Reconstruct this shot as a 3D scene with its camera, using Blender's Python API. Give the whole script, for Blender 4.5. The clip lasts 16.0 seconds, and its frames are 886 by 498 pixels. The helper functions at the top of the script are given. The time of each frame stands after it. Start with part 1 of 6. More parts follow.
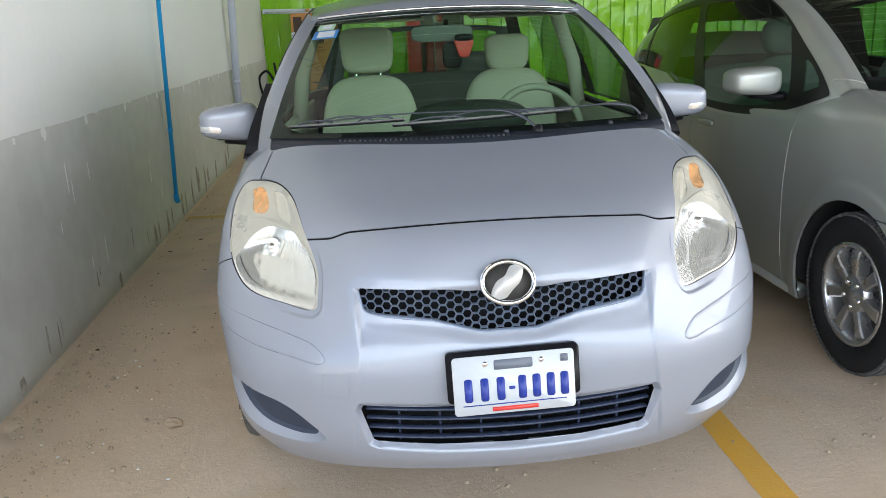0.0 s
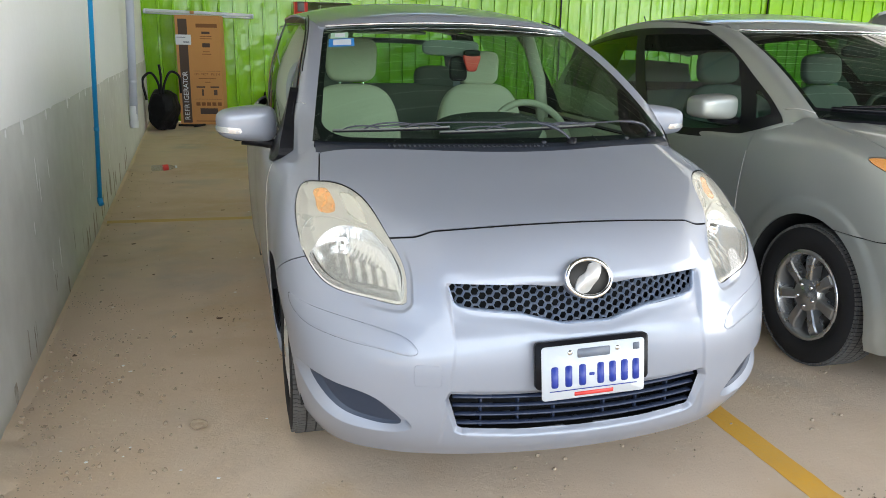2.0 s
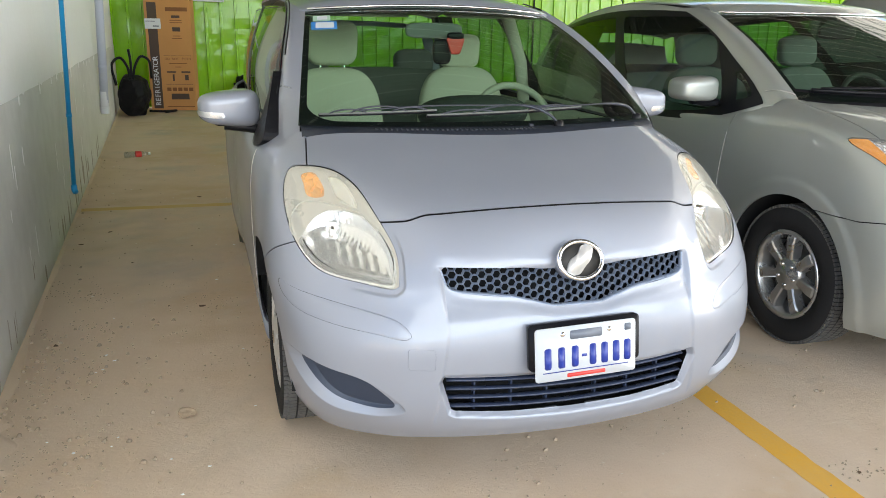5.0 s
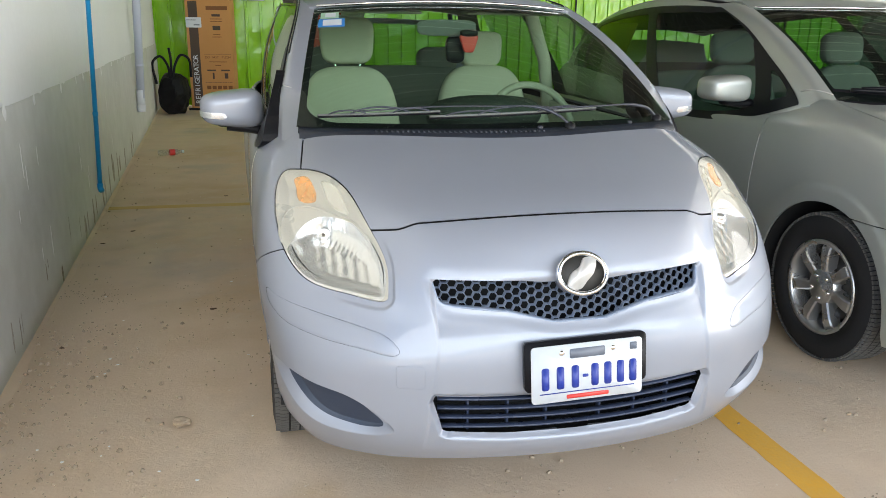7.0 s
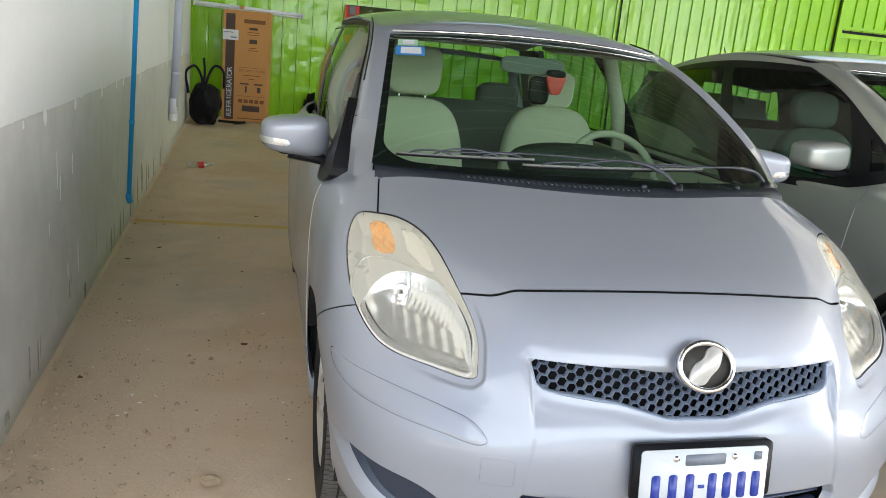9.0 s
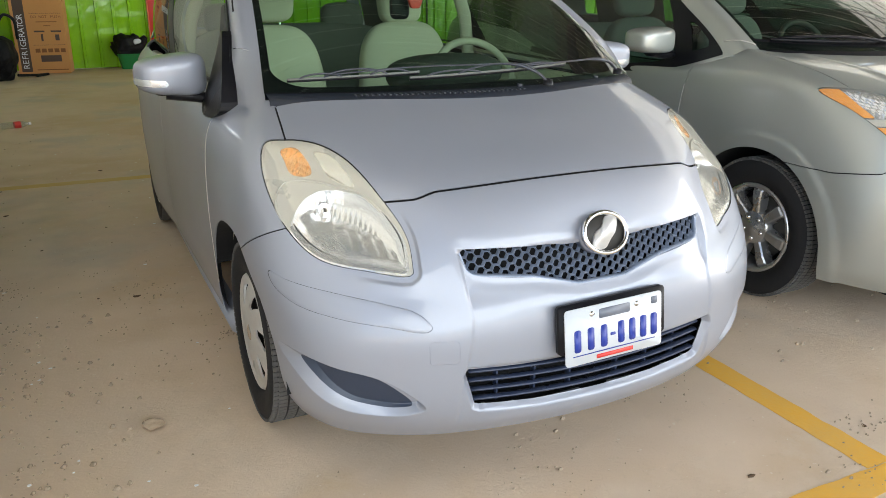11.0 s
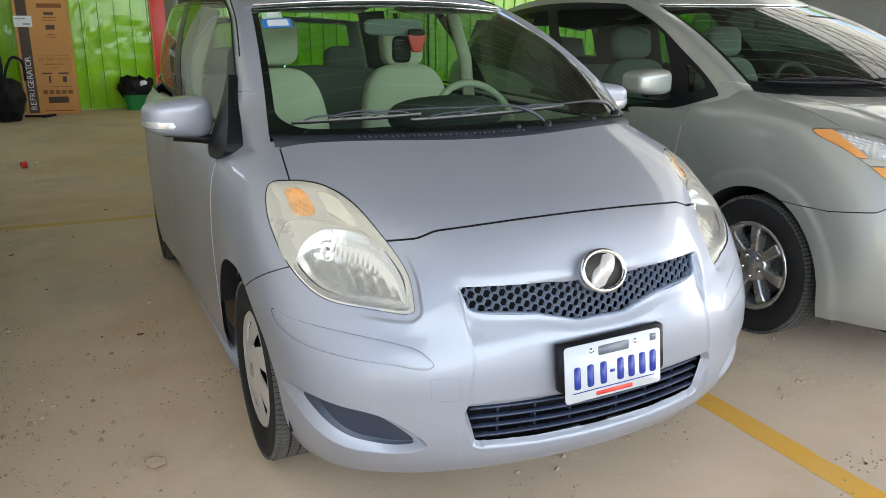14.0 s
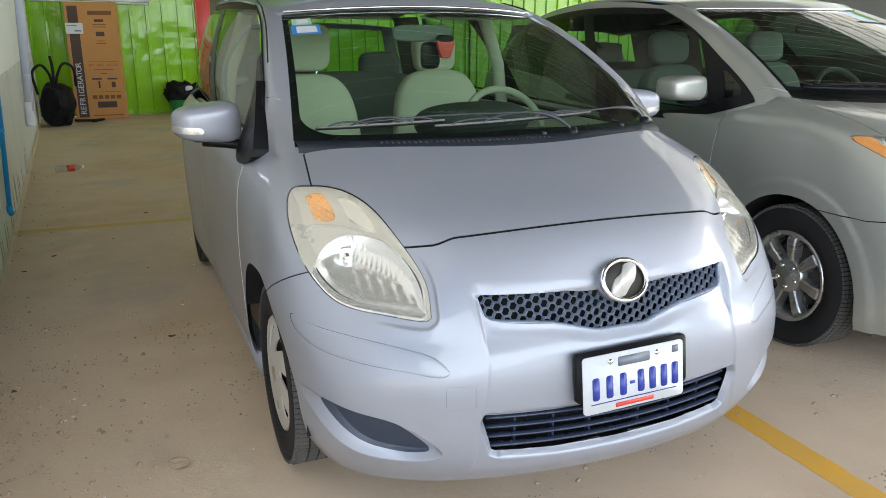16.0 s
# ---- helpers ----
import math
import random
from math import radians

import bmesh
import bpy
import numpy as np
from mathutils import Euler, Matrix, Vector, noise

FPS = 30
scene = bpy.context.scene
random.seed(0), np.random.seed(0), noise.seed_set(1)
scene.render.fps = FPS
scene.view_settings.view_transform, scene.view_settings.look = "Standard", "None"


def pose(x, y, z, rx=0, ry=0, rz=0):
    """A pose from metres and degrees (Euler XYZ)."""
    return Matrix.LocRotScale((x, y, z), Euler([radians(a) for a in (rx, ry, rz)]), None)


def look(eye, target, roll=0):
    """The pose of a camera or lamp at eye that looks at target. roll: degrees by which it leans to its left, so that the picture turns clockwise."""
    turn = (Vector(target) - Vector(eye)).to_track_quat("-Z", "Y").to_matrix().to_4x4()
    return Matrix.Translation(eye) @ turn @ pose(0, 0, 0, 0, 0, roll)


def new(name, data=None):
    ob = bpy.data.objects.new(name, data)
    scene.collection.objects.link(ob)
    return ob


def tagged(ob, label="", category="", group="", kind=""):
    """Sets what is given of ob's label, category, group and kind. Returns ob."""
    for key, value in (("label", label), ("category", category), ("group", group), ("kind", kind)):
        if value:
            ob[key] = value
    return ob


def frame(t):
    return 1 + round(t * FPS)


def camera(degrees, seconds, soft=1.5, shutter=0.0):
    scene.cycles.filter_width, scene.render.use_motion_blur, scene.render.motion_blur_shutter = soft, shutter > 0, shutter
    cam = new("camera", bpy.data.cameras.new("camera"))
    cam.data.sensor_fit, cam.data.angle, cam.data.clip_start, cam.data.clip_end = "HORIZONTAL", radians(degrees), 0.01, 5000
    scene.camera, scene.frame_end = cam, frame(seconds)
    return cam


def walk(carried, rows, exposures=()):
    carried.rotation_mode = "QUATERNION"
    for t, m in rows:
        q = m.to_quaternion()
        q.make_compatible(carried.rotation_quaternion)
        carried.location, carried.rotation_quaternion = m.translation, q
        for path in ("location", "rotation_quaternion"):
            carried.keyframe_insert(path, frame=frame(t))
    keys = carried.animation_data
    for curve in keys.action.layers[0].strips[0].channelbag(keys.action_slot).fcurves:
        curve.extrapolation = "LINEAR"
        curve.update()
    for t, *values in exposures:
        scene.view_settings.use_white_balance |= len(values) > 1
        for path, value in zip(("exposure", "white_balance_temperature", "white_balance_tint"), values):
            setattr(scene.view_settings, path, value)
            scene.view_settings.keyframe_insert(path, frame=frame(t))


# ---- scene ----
cam = camera(59.08, 16.0, 0.8)
PATH = [
    (0, (-0.2726, -1.8209, 1.3365), (-0.1540, 0.1039, 0.8063), -2.54),
    (0.5, (-0.4321, -1.8698, 1.3320), (-0.0905, 0.0365, 0.8327), 1.71),
    (1, (-0.5553, -1.9866, 1.3423), (-0.1905, -0.1160, 0.7359), 1.47),
    (1.5, (-0.7326, -1.9303, 1.3383), (-0.2361, -0.0626, 0.8231), 1.00),
    (2, (-0.9403, -1.8723, 1.3433), (-0.4426, -0.0011, 0.8424), 0.97),
    (2.5, (-0.9787, -1.8741, 1.3495), (-0.4752, 0.0012, 0.8702), 1.65),
    (3, (-0.9902, -1.8475, 1.3432), (-0.4594, 0.0082, 0.8191), 1.33),
    (3.5, (-0.9890, -1.8465, 1.3470), (-0.4492, 0.0051, 0.8175), 1.84),
    (4, (-0.9907, -1.8465, 1.3379), (-0.4568, 0.0053, 0.8036), 1.52),
    (6.5, (-0.9761, -1.8686, 1.3405), (-0.3797, -0.0372, 0.8019), -0.14),
    (7, (-0.8161, -1.7606, 1.3377), (-0.3659, 0.1106, 0.7939), 0.60),
    (7.5, (-0.6337, -1.6748, 1.3399), (-0.2738, 0.2268, 0.8356), 2.85),
    (8, (-0.6268, -1.6208, 1.3364), (-0.2947, 0.2875, 0.8383), 3.31),
    (8.2, (-0.6715, -1.5765, 1.3349), (-0.3405, 0.3363, 0.8536), 4.53),
    (10.3, (-1.2713, -1.3069, 1.3520), (-0.5366, 0.4714, 0.8062), 1.78),
    (10.5, (-1.2486, -1.3663, 1.3440), (-0.4536, 0.3624, 0.7280), 1.53),
    (11, (-1.2279, -1.5156, 1.3384), (-0.4125, 0.1929, 0.6933), 0.21),
    (11.5, (-1.2398, -1.5369, 1.3441), (-0.5116, 0.2348, 0.7689), 0.01),
    (12, (-1.2369, -1.5297, 1.3480), (-0.4854, 0.2458, 0.8161), 0.71),
    (12.5, (-1.2490, -1.5324, 1.3534), (-0.4357, 0.2220, 0.8428), 1.50),
    (13, (-1.2308, -1.5425, 1.3534), (-0.3679, 0.1816, 0.8215), 0.63),
    (13.5, (-1.2355, -1.5437, 1.3528), (-0.3558, 0.1670, 0.8055), 0.02),
    (14, (-1.2397, -1.5469, 1.3485), (-0.4164, 0.1902, 0.7969), 0.09),
    (14.5, (-1.2243, -1.5441, 1.3437), (-0.3165, 0.1452, 0.7760), 1.93),
    (15, (-1.2319, -1.5560, 1.3416), (-0.5063, 0.2252, 0.7932), 1.69),
    (15.5, (-1.2187, -1.5568, 1.3491), (-0.4350, 0.2115, 0.8403), 1.20),
    (16, (-1.1768, -1.5614, 1.3514), (-0.4506, 0.2223, 0.8117), -0.12),
]
# the clip's camera brightens and warms its picture a little on the way
EXPOSURE = [(0, 1.35, 6400, 10), (1, 1.43, 6450, 10), (1.5, 1.39, 6400, 10), (2.5, 1.51, 6700, 10), (3.5, 1.55, 6750, 10), (6.5, 1.56, 6700, 10), (7.5, 1.44, 6650, 10), (8.2, 1.41, 6650, 10), (10.5, 1.47, 6850, 10), (12.5, 1.43, 6700, 10), (14, 1.40, 6550, 10), (16, 1.39, 6550, 10)]
walk(cam, [(t, look(eye, target, roll)) for t, eye, target, roll in PATH], EXPOSURE)

# ---------------------------------------------------------------- light
world = bpy.data.worlds.new("sky")
scene.world = world
world.use_nodes = True
wn = world.node_tree
sky = wn.nodes.new("ShaderNodeTexSky")
sky.sky_type, sky.sun_disc = "NISHITA", False
sky.sun_elevation, sky.sun_rotation = radians(70), radians(30)
wn.nodes["Background"].inputs["Strength"].default_value = 0.15
wn.links.new(sky.outputs[0], wn.nodes["Background"].inputs["Color"])

sun_data = bpy.data.lights.new("sun", "SUN")
sun_data.energy, sun_data.angle, sun_data.color = 6.0, radians(2), (1.0, 0.95, 0.87)
sun = new("sun", sun_data)
sun.matrix_world = look((3, 5, 17), (0, 0, 0))


def area_lamp(name, place, target, wide, deep, watts, color=(1, 1, 1)):
    data = bpy.data.lights.new(name, "AREA")
    data.shape, data.size, data.size_y, data.energy, data.color = "RECTANGLE", wide, deep, watts, color
    ob = new(name, data)
    ob.matrix_world = look(place, target)
    return ob


# daylight of the two open sides of the shed
area_lamp("front_daylight", (1.5, -8.9, 4.1), (1.5, 3.0, 0.0), 18.0, 5.3, 520, (0.92, 0.975, 1.0))
area_lamp("side_daylight", (14.6, -3.0, 3.1), (0, -3.0, 1.2), 10.0, 6.2, 430, (0.97, 0.98, 1.0))
# ---------------------------------------------------------------- materials
def material(name, color, rough=0.5, metal=0.0, other=None, scale=3.0, fine=60.0, vary=0.5, bump=0.0,
             bump_scale=150.0, coat=0.0, rough_vary=0.1, stretch=(1, 1, 1), contrast=0.2, spec=0.5):
    """A surface with two scales of noise between two colours, uneven gloss and a fine relief."""
    m = bpy.data.materials.new(name)
    m.use_nodes = True
    n, l = m.node_tree.nodes, m.node_tree.links
    b = n["Principled BSDF"]
    b.inputs["Metallic"].default_value = metal
    b.inputs["Specular IOR Level"].default_value = spec
    b.inputs["Coat Weight"].default_value = coat
    b.inputs["Coat Roughness"].default_value = 0.03
    at = n.new("ShaderNodeTexCoord")
    mp = n.new("ShaderNodeMapping")
    mp.inputs["Scale"].default_value = stretch
    l.new(at.outputs["Object"], mp.inputs["Vector"])
    other = other or tuple(c * 0.8 for c in color)
    big = n.new("ShaderNodeTexNoise")
    big.inputs["Scale"].default_value, big.inputs["Detail"].default_value = scale, 5
    small = n.new("ShaderNodeTexNoise")
    small.inputs["Scale"].default_value, small.inputs["Detail"].default_value = fine, 3
    for t in (big, small):
        l.new(mp.outputs[0], t.inputs["Vector"])
    mixf = n.new("ShaderNodeMix")
    mixf.data_type = "FLOAT"
    mixf.inputs[0].default_value = 0.35
    l.new(big.outputs["Fac"], mixf.inputs[2])
    l.new(small.outputs["Fac"], mixf.inputs[3])
    ramp = n.new("ShaderNodeMapRange")
    ramp.inputs[1].default_value, ramp.inputs[2].default_value = 0.5 - contrast, 0.5 + contrast
    ramp.inputs[3].default_value, ramp.inputs[4].default_value = 0.0, vary
    l.new(mixf.outputs[0], ramp.inputs[0])
    col = n.new("ShaderNodeMix")
    col.data_type = "RGBA"
    col.inputs[6].default_value, col.inputs[7].default_value = (*color, 1), (*other, 1)
    l.new(ramp.outputs[0], col.inputs[0])
    l.new(col.outputs[2], b.inputs["Base Color"])
    rr = n.new("ShaderNodeMapRange")
    rr.inputs[3].default_value, rr.inputs[4].default_value = max(0, rough - rough_vary), min(1, rough + rough_vary)
    l.new(big.outputs["Fac"], rr.inputs[0])
    l.new(rr.outputs[0], b.inputs["Roughness"])
    if bump:
        bn = n.new("ShaderNodeTexNoise")
        bn.inputs["Scale"].default_value, bn.inputs["Detail"].default_value = bump_scale, 4
        l.new(mp.outputs[0], bn.inputs["Vector"])
        bp = n.new("ShaderNodeBump")
        bp.inputs["Strength"].default_value, bp.inputs["Distance"].default_value = 1.0, bump
        l.new(bn.outputs["Fac"], bp.inputs["Height"])
        l.new(bp.outputs[0], b.inputs["Normal"])
    return m


def pane_material(name, tint, ior=1.5, rough=0.0, haze=0.0, haze_color=(0.8, 0.8, 0.75)):
    """A thin pane: clear with a tint, mirror-like at grazing angles, a little dust."""
    m = bpy.data.materials.new(name)
    m.use_nodes = True
    n, l = m.node_tree.nodes, m.node_tree.links
    out = n["Material Output"]
    n.remove(n["Principled BSDF"])
    clear, gloss, dust = n.new("ShaderNodeBsdfTransparent"), n.new("ShaderNodeBsdfGlossy"), n.new("ShaderNodeBsdfDiffuse")
    clear.inputs[0].default_value = (*tint, 1)
    gloss.inputs["Roughness"].default_value = rough
    dust.inputs[0].default_value = (*haze_color, 1)
    # gloss of a thin pane, the same from both sides
    face, power, fres = n.new("ShaderNodeLayerWeight"), n.new("ShaderNodeMath"), n.new("ShaderNodeMapRange")
    face.inputs["Blend"].default_value = 0.5
    power.operation, power.inputs[1].default_value = "POWER", 5.0
    base = ((ior - 1) / (ior + 1)) ** 2
    fres.inputs[3].default_value, fres.inputs[4].default_value = 1.4 * base, 1.0
    l.new(face.outputs["Facing"], power.inputs[0])
    l.new(power.outputs[0], fres.inputs[0])
    dusty = n.new("ShaderNodeMixShader")
    at = n.new("ShaderNodeTexCoord")
    tex = n.new("ShaderNodeTexNoise")
    tex.inputs["Scale"].default_value = 7
    l.new(at.outputs["Object"], tex.inputs["Vector"])
    amount = n.new("ShaderNodeMapRange")
    amount.inputs[3].default_value, amount.inputs[4].default_value = haze * 0.6, haze * 1.4
    l.new(tex.outputs["Fac"], amount.inputs[0])
    l.new(amount.outputs[0], dusty.inputs[0])
    l.new(clear.outputs[0], dusty.inputs[1])
    l.new(dust.outputs[0], dusty.inputs[2])
    mix = n.new("ShaderNodeMixShader")
    l.new(fres.outputs[0], mix.inputs[0])
    l.new(dusty.outputs[0], mix.inputs[1])
    l.new(gloss.outputs[0], mix.inputs[2])
    l.new(mix.outputs[0], out.inputs[0])
    return m


def paint(name, color, other, flake=900.0, rough=0.38, metal=0.5):
    """Metallic car paint: flakes under a clear coat, a little road dust."""
    m = material(name, color, rough, metal, other, 2.5, flake, 0.6, 0.0, coat=0.7, rough_vary=0.05)
    m.node_tree.nodes["Principled BSDF"].inputs["Coat Roughness"].default_value = 0.05
    return m


PAINT = paint("lilac_silver_paint", (0.342, 0.363, 0.420), (0.310, 0.331, 0.386), rough=0.50, metal=0.36)
PAINT_GREY = paint("grey_silver_paint", (0.435, 0.457, 0.430), (0.380, 0.40, 0.373), rough=0.42, metal=0.5)
PLASTIC = material("black_plastic", (0.007, 0.007, 0.009), 0.36, 0, (0.012, 0.012, 0.015), 9, 200, 0.6, 0.0003, 500, spec=0.2)
GRILLE = material("slate_grille_plastic", (0.30, 0.35, 0.45), 0.28, 0.2, (0.25, 0.30, 0.39), 9, 90, 0.6)
FOGBLACK = material("slate_plastic", (0.030, 0.042, 0.070), 0.36, 0, (0.040, 0.052, 0.080), 8, 120, 0.5, 0.0003, 500)
RUBBER = material("tyre_rubber", (0.018, 0.018, 0.02), 0.75, 0, (0.03, 0.028, 0.026), 6, 90, 0.5, 0.0006, 300, spec=0.25)
# near-black, stands in for shade in cavities; also dark joints and liners
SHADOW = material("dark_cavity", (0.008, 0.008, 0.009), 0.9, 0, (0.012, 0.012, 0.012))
CHROME = material("chrome", (0.86, 0.86, 0.88), 0.07, 1.0, (0.78, 0.78, 0.8), 6, 80, 0.4, rough_vary=0.04)
ALLOY = material("alloy_wheel", (0.56, 0.56, 0.56), 0.28, 0.8, (0.46, 0.45, 0.44), 8, 90, 0.6)
HUBCAP = material("silver_wheel_cover", (0.66, 0.65, 0.63), 0.42, 0.4, (0.54, 0.51, 0.47), 8, 70, 0.6)
REFLECTOR = material("lamp_reflector", (0.95, 0.96, 0.97), 0.22, 0.86, (0.84, 0.84, 0.85), 9, 60, 0.3)
HOUSING = material("lamp_housing", (0.60, 0.575, 0.52), 0.30, 0.2, (0.50, 0.475, 0.42), 8, 70, 0.5)
AMBER = material("amber_plastic", (0.95, 0.42, 0.10), 0.15, 0.1, (0.85, 0.28, 0.04), 10, 90, 0.5)
INDICATOR = material("amber_mirror_plastic", (1.0, 0.56, 0.24), 0.26, 0.55, (0.95, 0.40, 0.11), 40, 160, 0.7, 0.0004, 120)
LENS = pane_material("aged_lamp_lens", (0.97, 0.97, 0.94), 1.5, 0.02, 0.05, (0.80, 0.77, 0.68))
LENS_CLEAR = pane_material("clear_lamp_lens", (0.96, 0.96, 0.95), 1.5, 0.02, 0.06)
WINDSCREEN = pane_material("windscreen_glass", (0.45, 0.64, 0.50), 1.45, 0.0, 0.003)
SIDEGLASS = pane_material("side_glass", (0.50, 0.61, 0.48), 1.45, 0.0, 0.003)
DARKGLASS = pane_material("dark_side_glass", (0.21, 0.36, 0.28), 1.45, 0.0, 0.003)
SEAT = material("beige_seat_fabric", (0.68, 0.63, 0.53), 0.9, 0, (0.58, 0.54, 0.45), 5, 300, 0.6, 0.0006, 700)
DASH = material("dark_dashboard", (0.03, 0.034, 0.030), 0.6, 0, (0.045, 0.05, 0.045), 6, 200, 0.5, 0.0003, 600)
BEIGE = material("beige_trim", (0.50, 0.47, 0.39), 0.55, 0, (0.42, 0.39, 0.32), 5, 120, 0.5)
GREYSEAT = material("grey_seat_fabric", (0.17, 0.18, 0.17), 0.9, 0, (0.13, 0.14, 0.13), 5, 300, 0.5)
WHITE = material("white_plate", (0.70, 0.73, 0.76), 0.35, 0, (0.64, 0.67, 0.70), 5, 80, 0.5)
BLUE = material("blue_print", (0.02, 0.04, 0.28), 0.4, 0, (0.03, 0.06, 0.34), 20, 200, 0.5)
REDPRINT = material("red_print", (0.70, 0.05, 0.04), 0.4, 0, (0.62, 0.05, 0.04), 20, 200, 0.5)
GREYPRINT = material("grey_print", (0.14, 0.16, 0.20), 0.4, 0, (0.2, 0.22, 0.26), 20, 200, 0.5)
STICKER_BLUE = material("blue_sticker", (0.03, 0.22, 0.62), 0.4, 0, (0.04, 0.26, 0.66), 12, 150, 0.5)
STICKER_GREEN = material("pale_green_sticker", (0.42, 0.62, 0.46), 0.4, 0, (0.3, 0.5, 0.36), 12, 150, 0.5)
TREAD = material("dusty_tread_rubber", (0.12, 0.115, 0.11), 0.85, 0, (0.06, 0.058, 0.056), 12, 140, 0.6, 0.0006, 300)
LOUVRE = material("navy_black_plastic", (0.030, 0.040, 0.075), 0.28, 0, (0.038, 0.05, 0.085), 9, 120, 0.5)
COWL = material("slate_cowl_plastic", (0.014, 0.018, 0.028), 0.45, 0, (0.022, 0.026, 0.036), 7, 120, 0.6, 0.0003, 500)
WIPER = material("slate_wiper_metal", (0.05, 0.055, 0.07), 0.35, 0.2, (0.07, 0.075, 0.09), 9, 120, 0.5)
DISC = material("dark_disc_metal", (0.07, 0.066, 0.06), 0.6, 0.4, (0.045, 0.04, 0.036), 9, 80, 0.6)
FLUTED = material("clear_fluted_plastic", (0.90, 0.88, 0.82), 0.14, 0.75, (0.74, 0.72, 0.64), 40, 160, 0.6, 0.0012, 120)


# ---------------------------------------------------------------- mesh helpers
def part(name, mesh, mat, parent=None, label="", smooth=True):
    """Links (verts, faces) or a bmesh as ONE mesh object, under a parent if given."""
    data = bpy.data.meshes.new(name)
    if isinstance(mesh, tuple):
        v, f = mesh
        data.from_pydata([tuple(map(float, p)) for p in v], [], [tuple(int(i) for i in q) for q in f])
    else:
        mesh.to_mesh(data)
        mesh.free()
    data.validate()
    if smooth:
        data.shade_smooth()
    data.materials.append(mat)
    ob = new(name, data)
    if parent is not None:
        ob.parent = parent
    if label:
        tagged(ob, label)
    return ob


def thing(name, label, category, place=(0, 0, 0), turn=0.0, group="", kind=""):
    ob = new(name)
    ob.empty_display_size = 0.1
    ob.matrix_basis = pose(*place, 0, 0, turn)
    return tagged(ob, label, category, group, kind)


def join(*meshes):
    vs, fs, n = [], [], 0
    for v, f in meshes:
        v = np.asarray(v, float)
        if not len(v):
            continue
        vs.append(v)
        fs += [tuple(int(i) + n for i in q) for q in f]
        n += len(v)
    return np.concatenate(vs), fs


def moved(mesh, m):
    v = np.asarray(mesh[0], float)
    a = np.array(m)
    return v @ a[:3, :3].T + a[:3, 3], mesh[1]


def hermite(ts, p, t):
    """A smooth curve through p at parameters ts, at the parameters t."""
    ts, p, t = np.asarray(ts, float), np.asarray(p, float), np.asarray(t, float)
    h = np.diff(ts)
    sec = np.diff(p, axis=0) / h.reshape(-1, *[1] * (p.ndim - 1))
    tan = np.empty_like(p)
    tan[0], tan[-1] = sec[0], sec[-1]
    w = (h[1:] / (h[1:] + h[:-1])).reshape(-1, *[1] * (p.ndim - 1))
    tan[1:-1] = sec[:-1] * w + sec[1:] * (1 - w)
    i = np.clip(np.searchsorted(ts, t, side="right") - 1, 0, len(ts) - 2)
    shape = (-1, *[1] * (p.ndim - 1))
    hh = h[i].reshape(shape)
    s = ((t - ts[i]) / h[i]).reshape(shape)
    return ((2 * s ** 3 - 3 * s ** 2 + 1) * p[i] + (s ** 3 - 2 * s ** 2 + s) * hh * tan[i]
            + (3 * s ** 2 - 2 * s ** 3) * p[i + 1] + (s ** 3 - s ** 2) * hh * tan[i + 1])


def along(p, steps):
    """Sub-steps of a curve through p, by chord length."""
    p = np.asarray(p, float)
    ts = np.concatenate([[0], np.cumsum(np.linalg.norm(np.diff(p, axis=0), axis=1) ** 0.7)])
    return hermite(ts, p, np.linspace(0, ts[-1], steps))


def curve1(xs, ys):
    """A smooth function through the points (xs, ys)."""
    xs, ys = np.asarray(xs, float), np.asarray(ys, float)
    return lambda x: hermite(xs, ys, np.clip(np.asarray(x, float).ravel(), xs[0], xs[-1])).reshape(np.shape(x))


def grid_faces(nu, nv, flip=False):
    q = [(i * nv + j, (i + 1) * nv + j, (i + 1) * nv + j + 1, i * nv + j + 1) for i in range(nu - 1) for j in range(nv - 1)]
    return [tuple(reversed(f)) for f in q] if flip else q


def surface(p, flip=False):
    """A mesh from a grid of points [nu, nv, 3]."""
    p = np.asarray(p, float)
    return p.reshape(-1, 3), grid_faces(p.shape[0], p.shape[1], flip)


def triangles(mesh):
    v, f = mesh
    t = []
    for q in f:
        t += [(q[0], q[i], q[i + 1]) for i in range(1, len(q) - 1)]
    return np.asarray(v, float), np.asarray(t, int)


def compact(v, t):
    t = np.asarray(t, int).reshape(-1, 3)
    used, inv = np.unique(t, return_inverse=True)
    return v[used], inv.reshape(-1, 3)


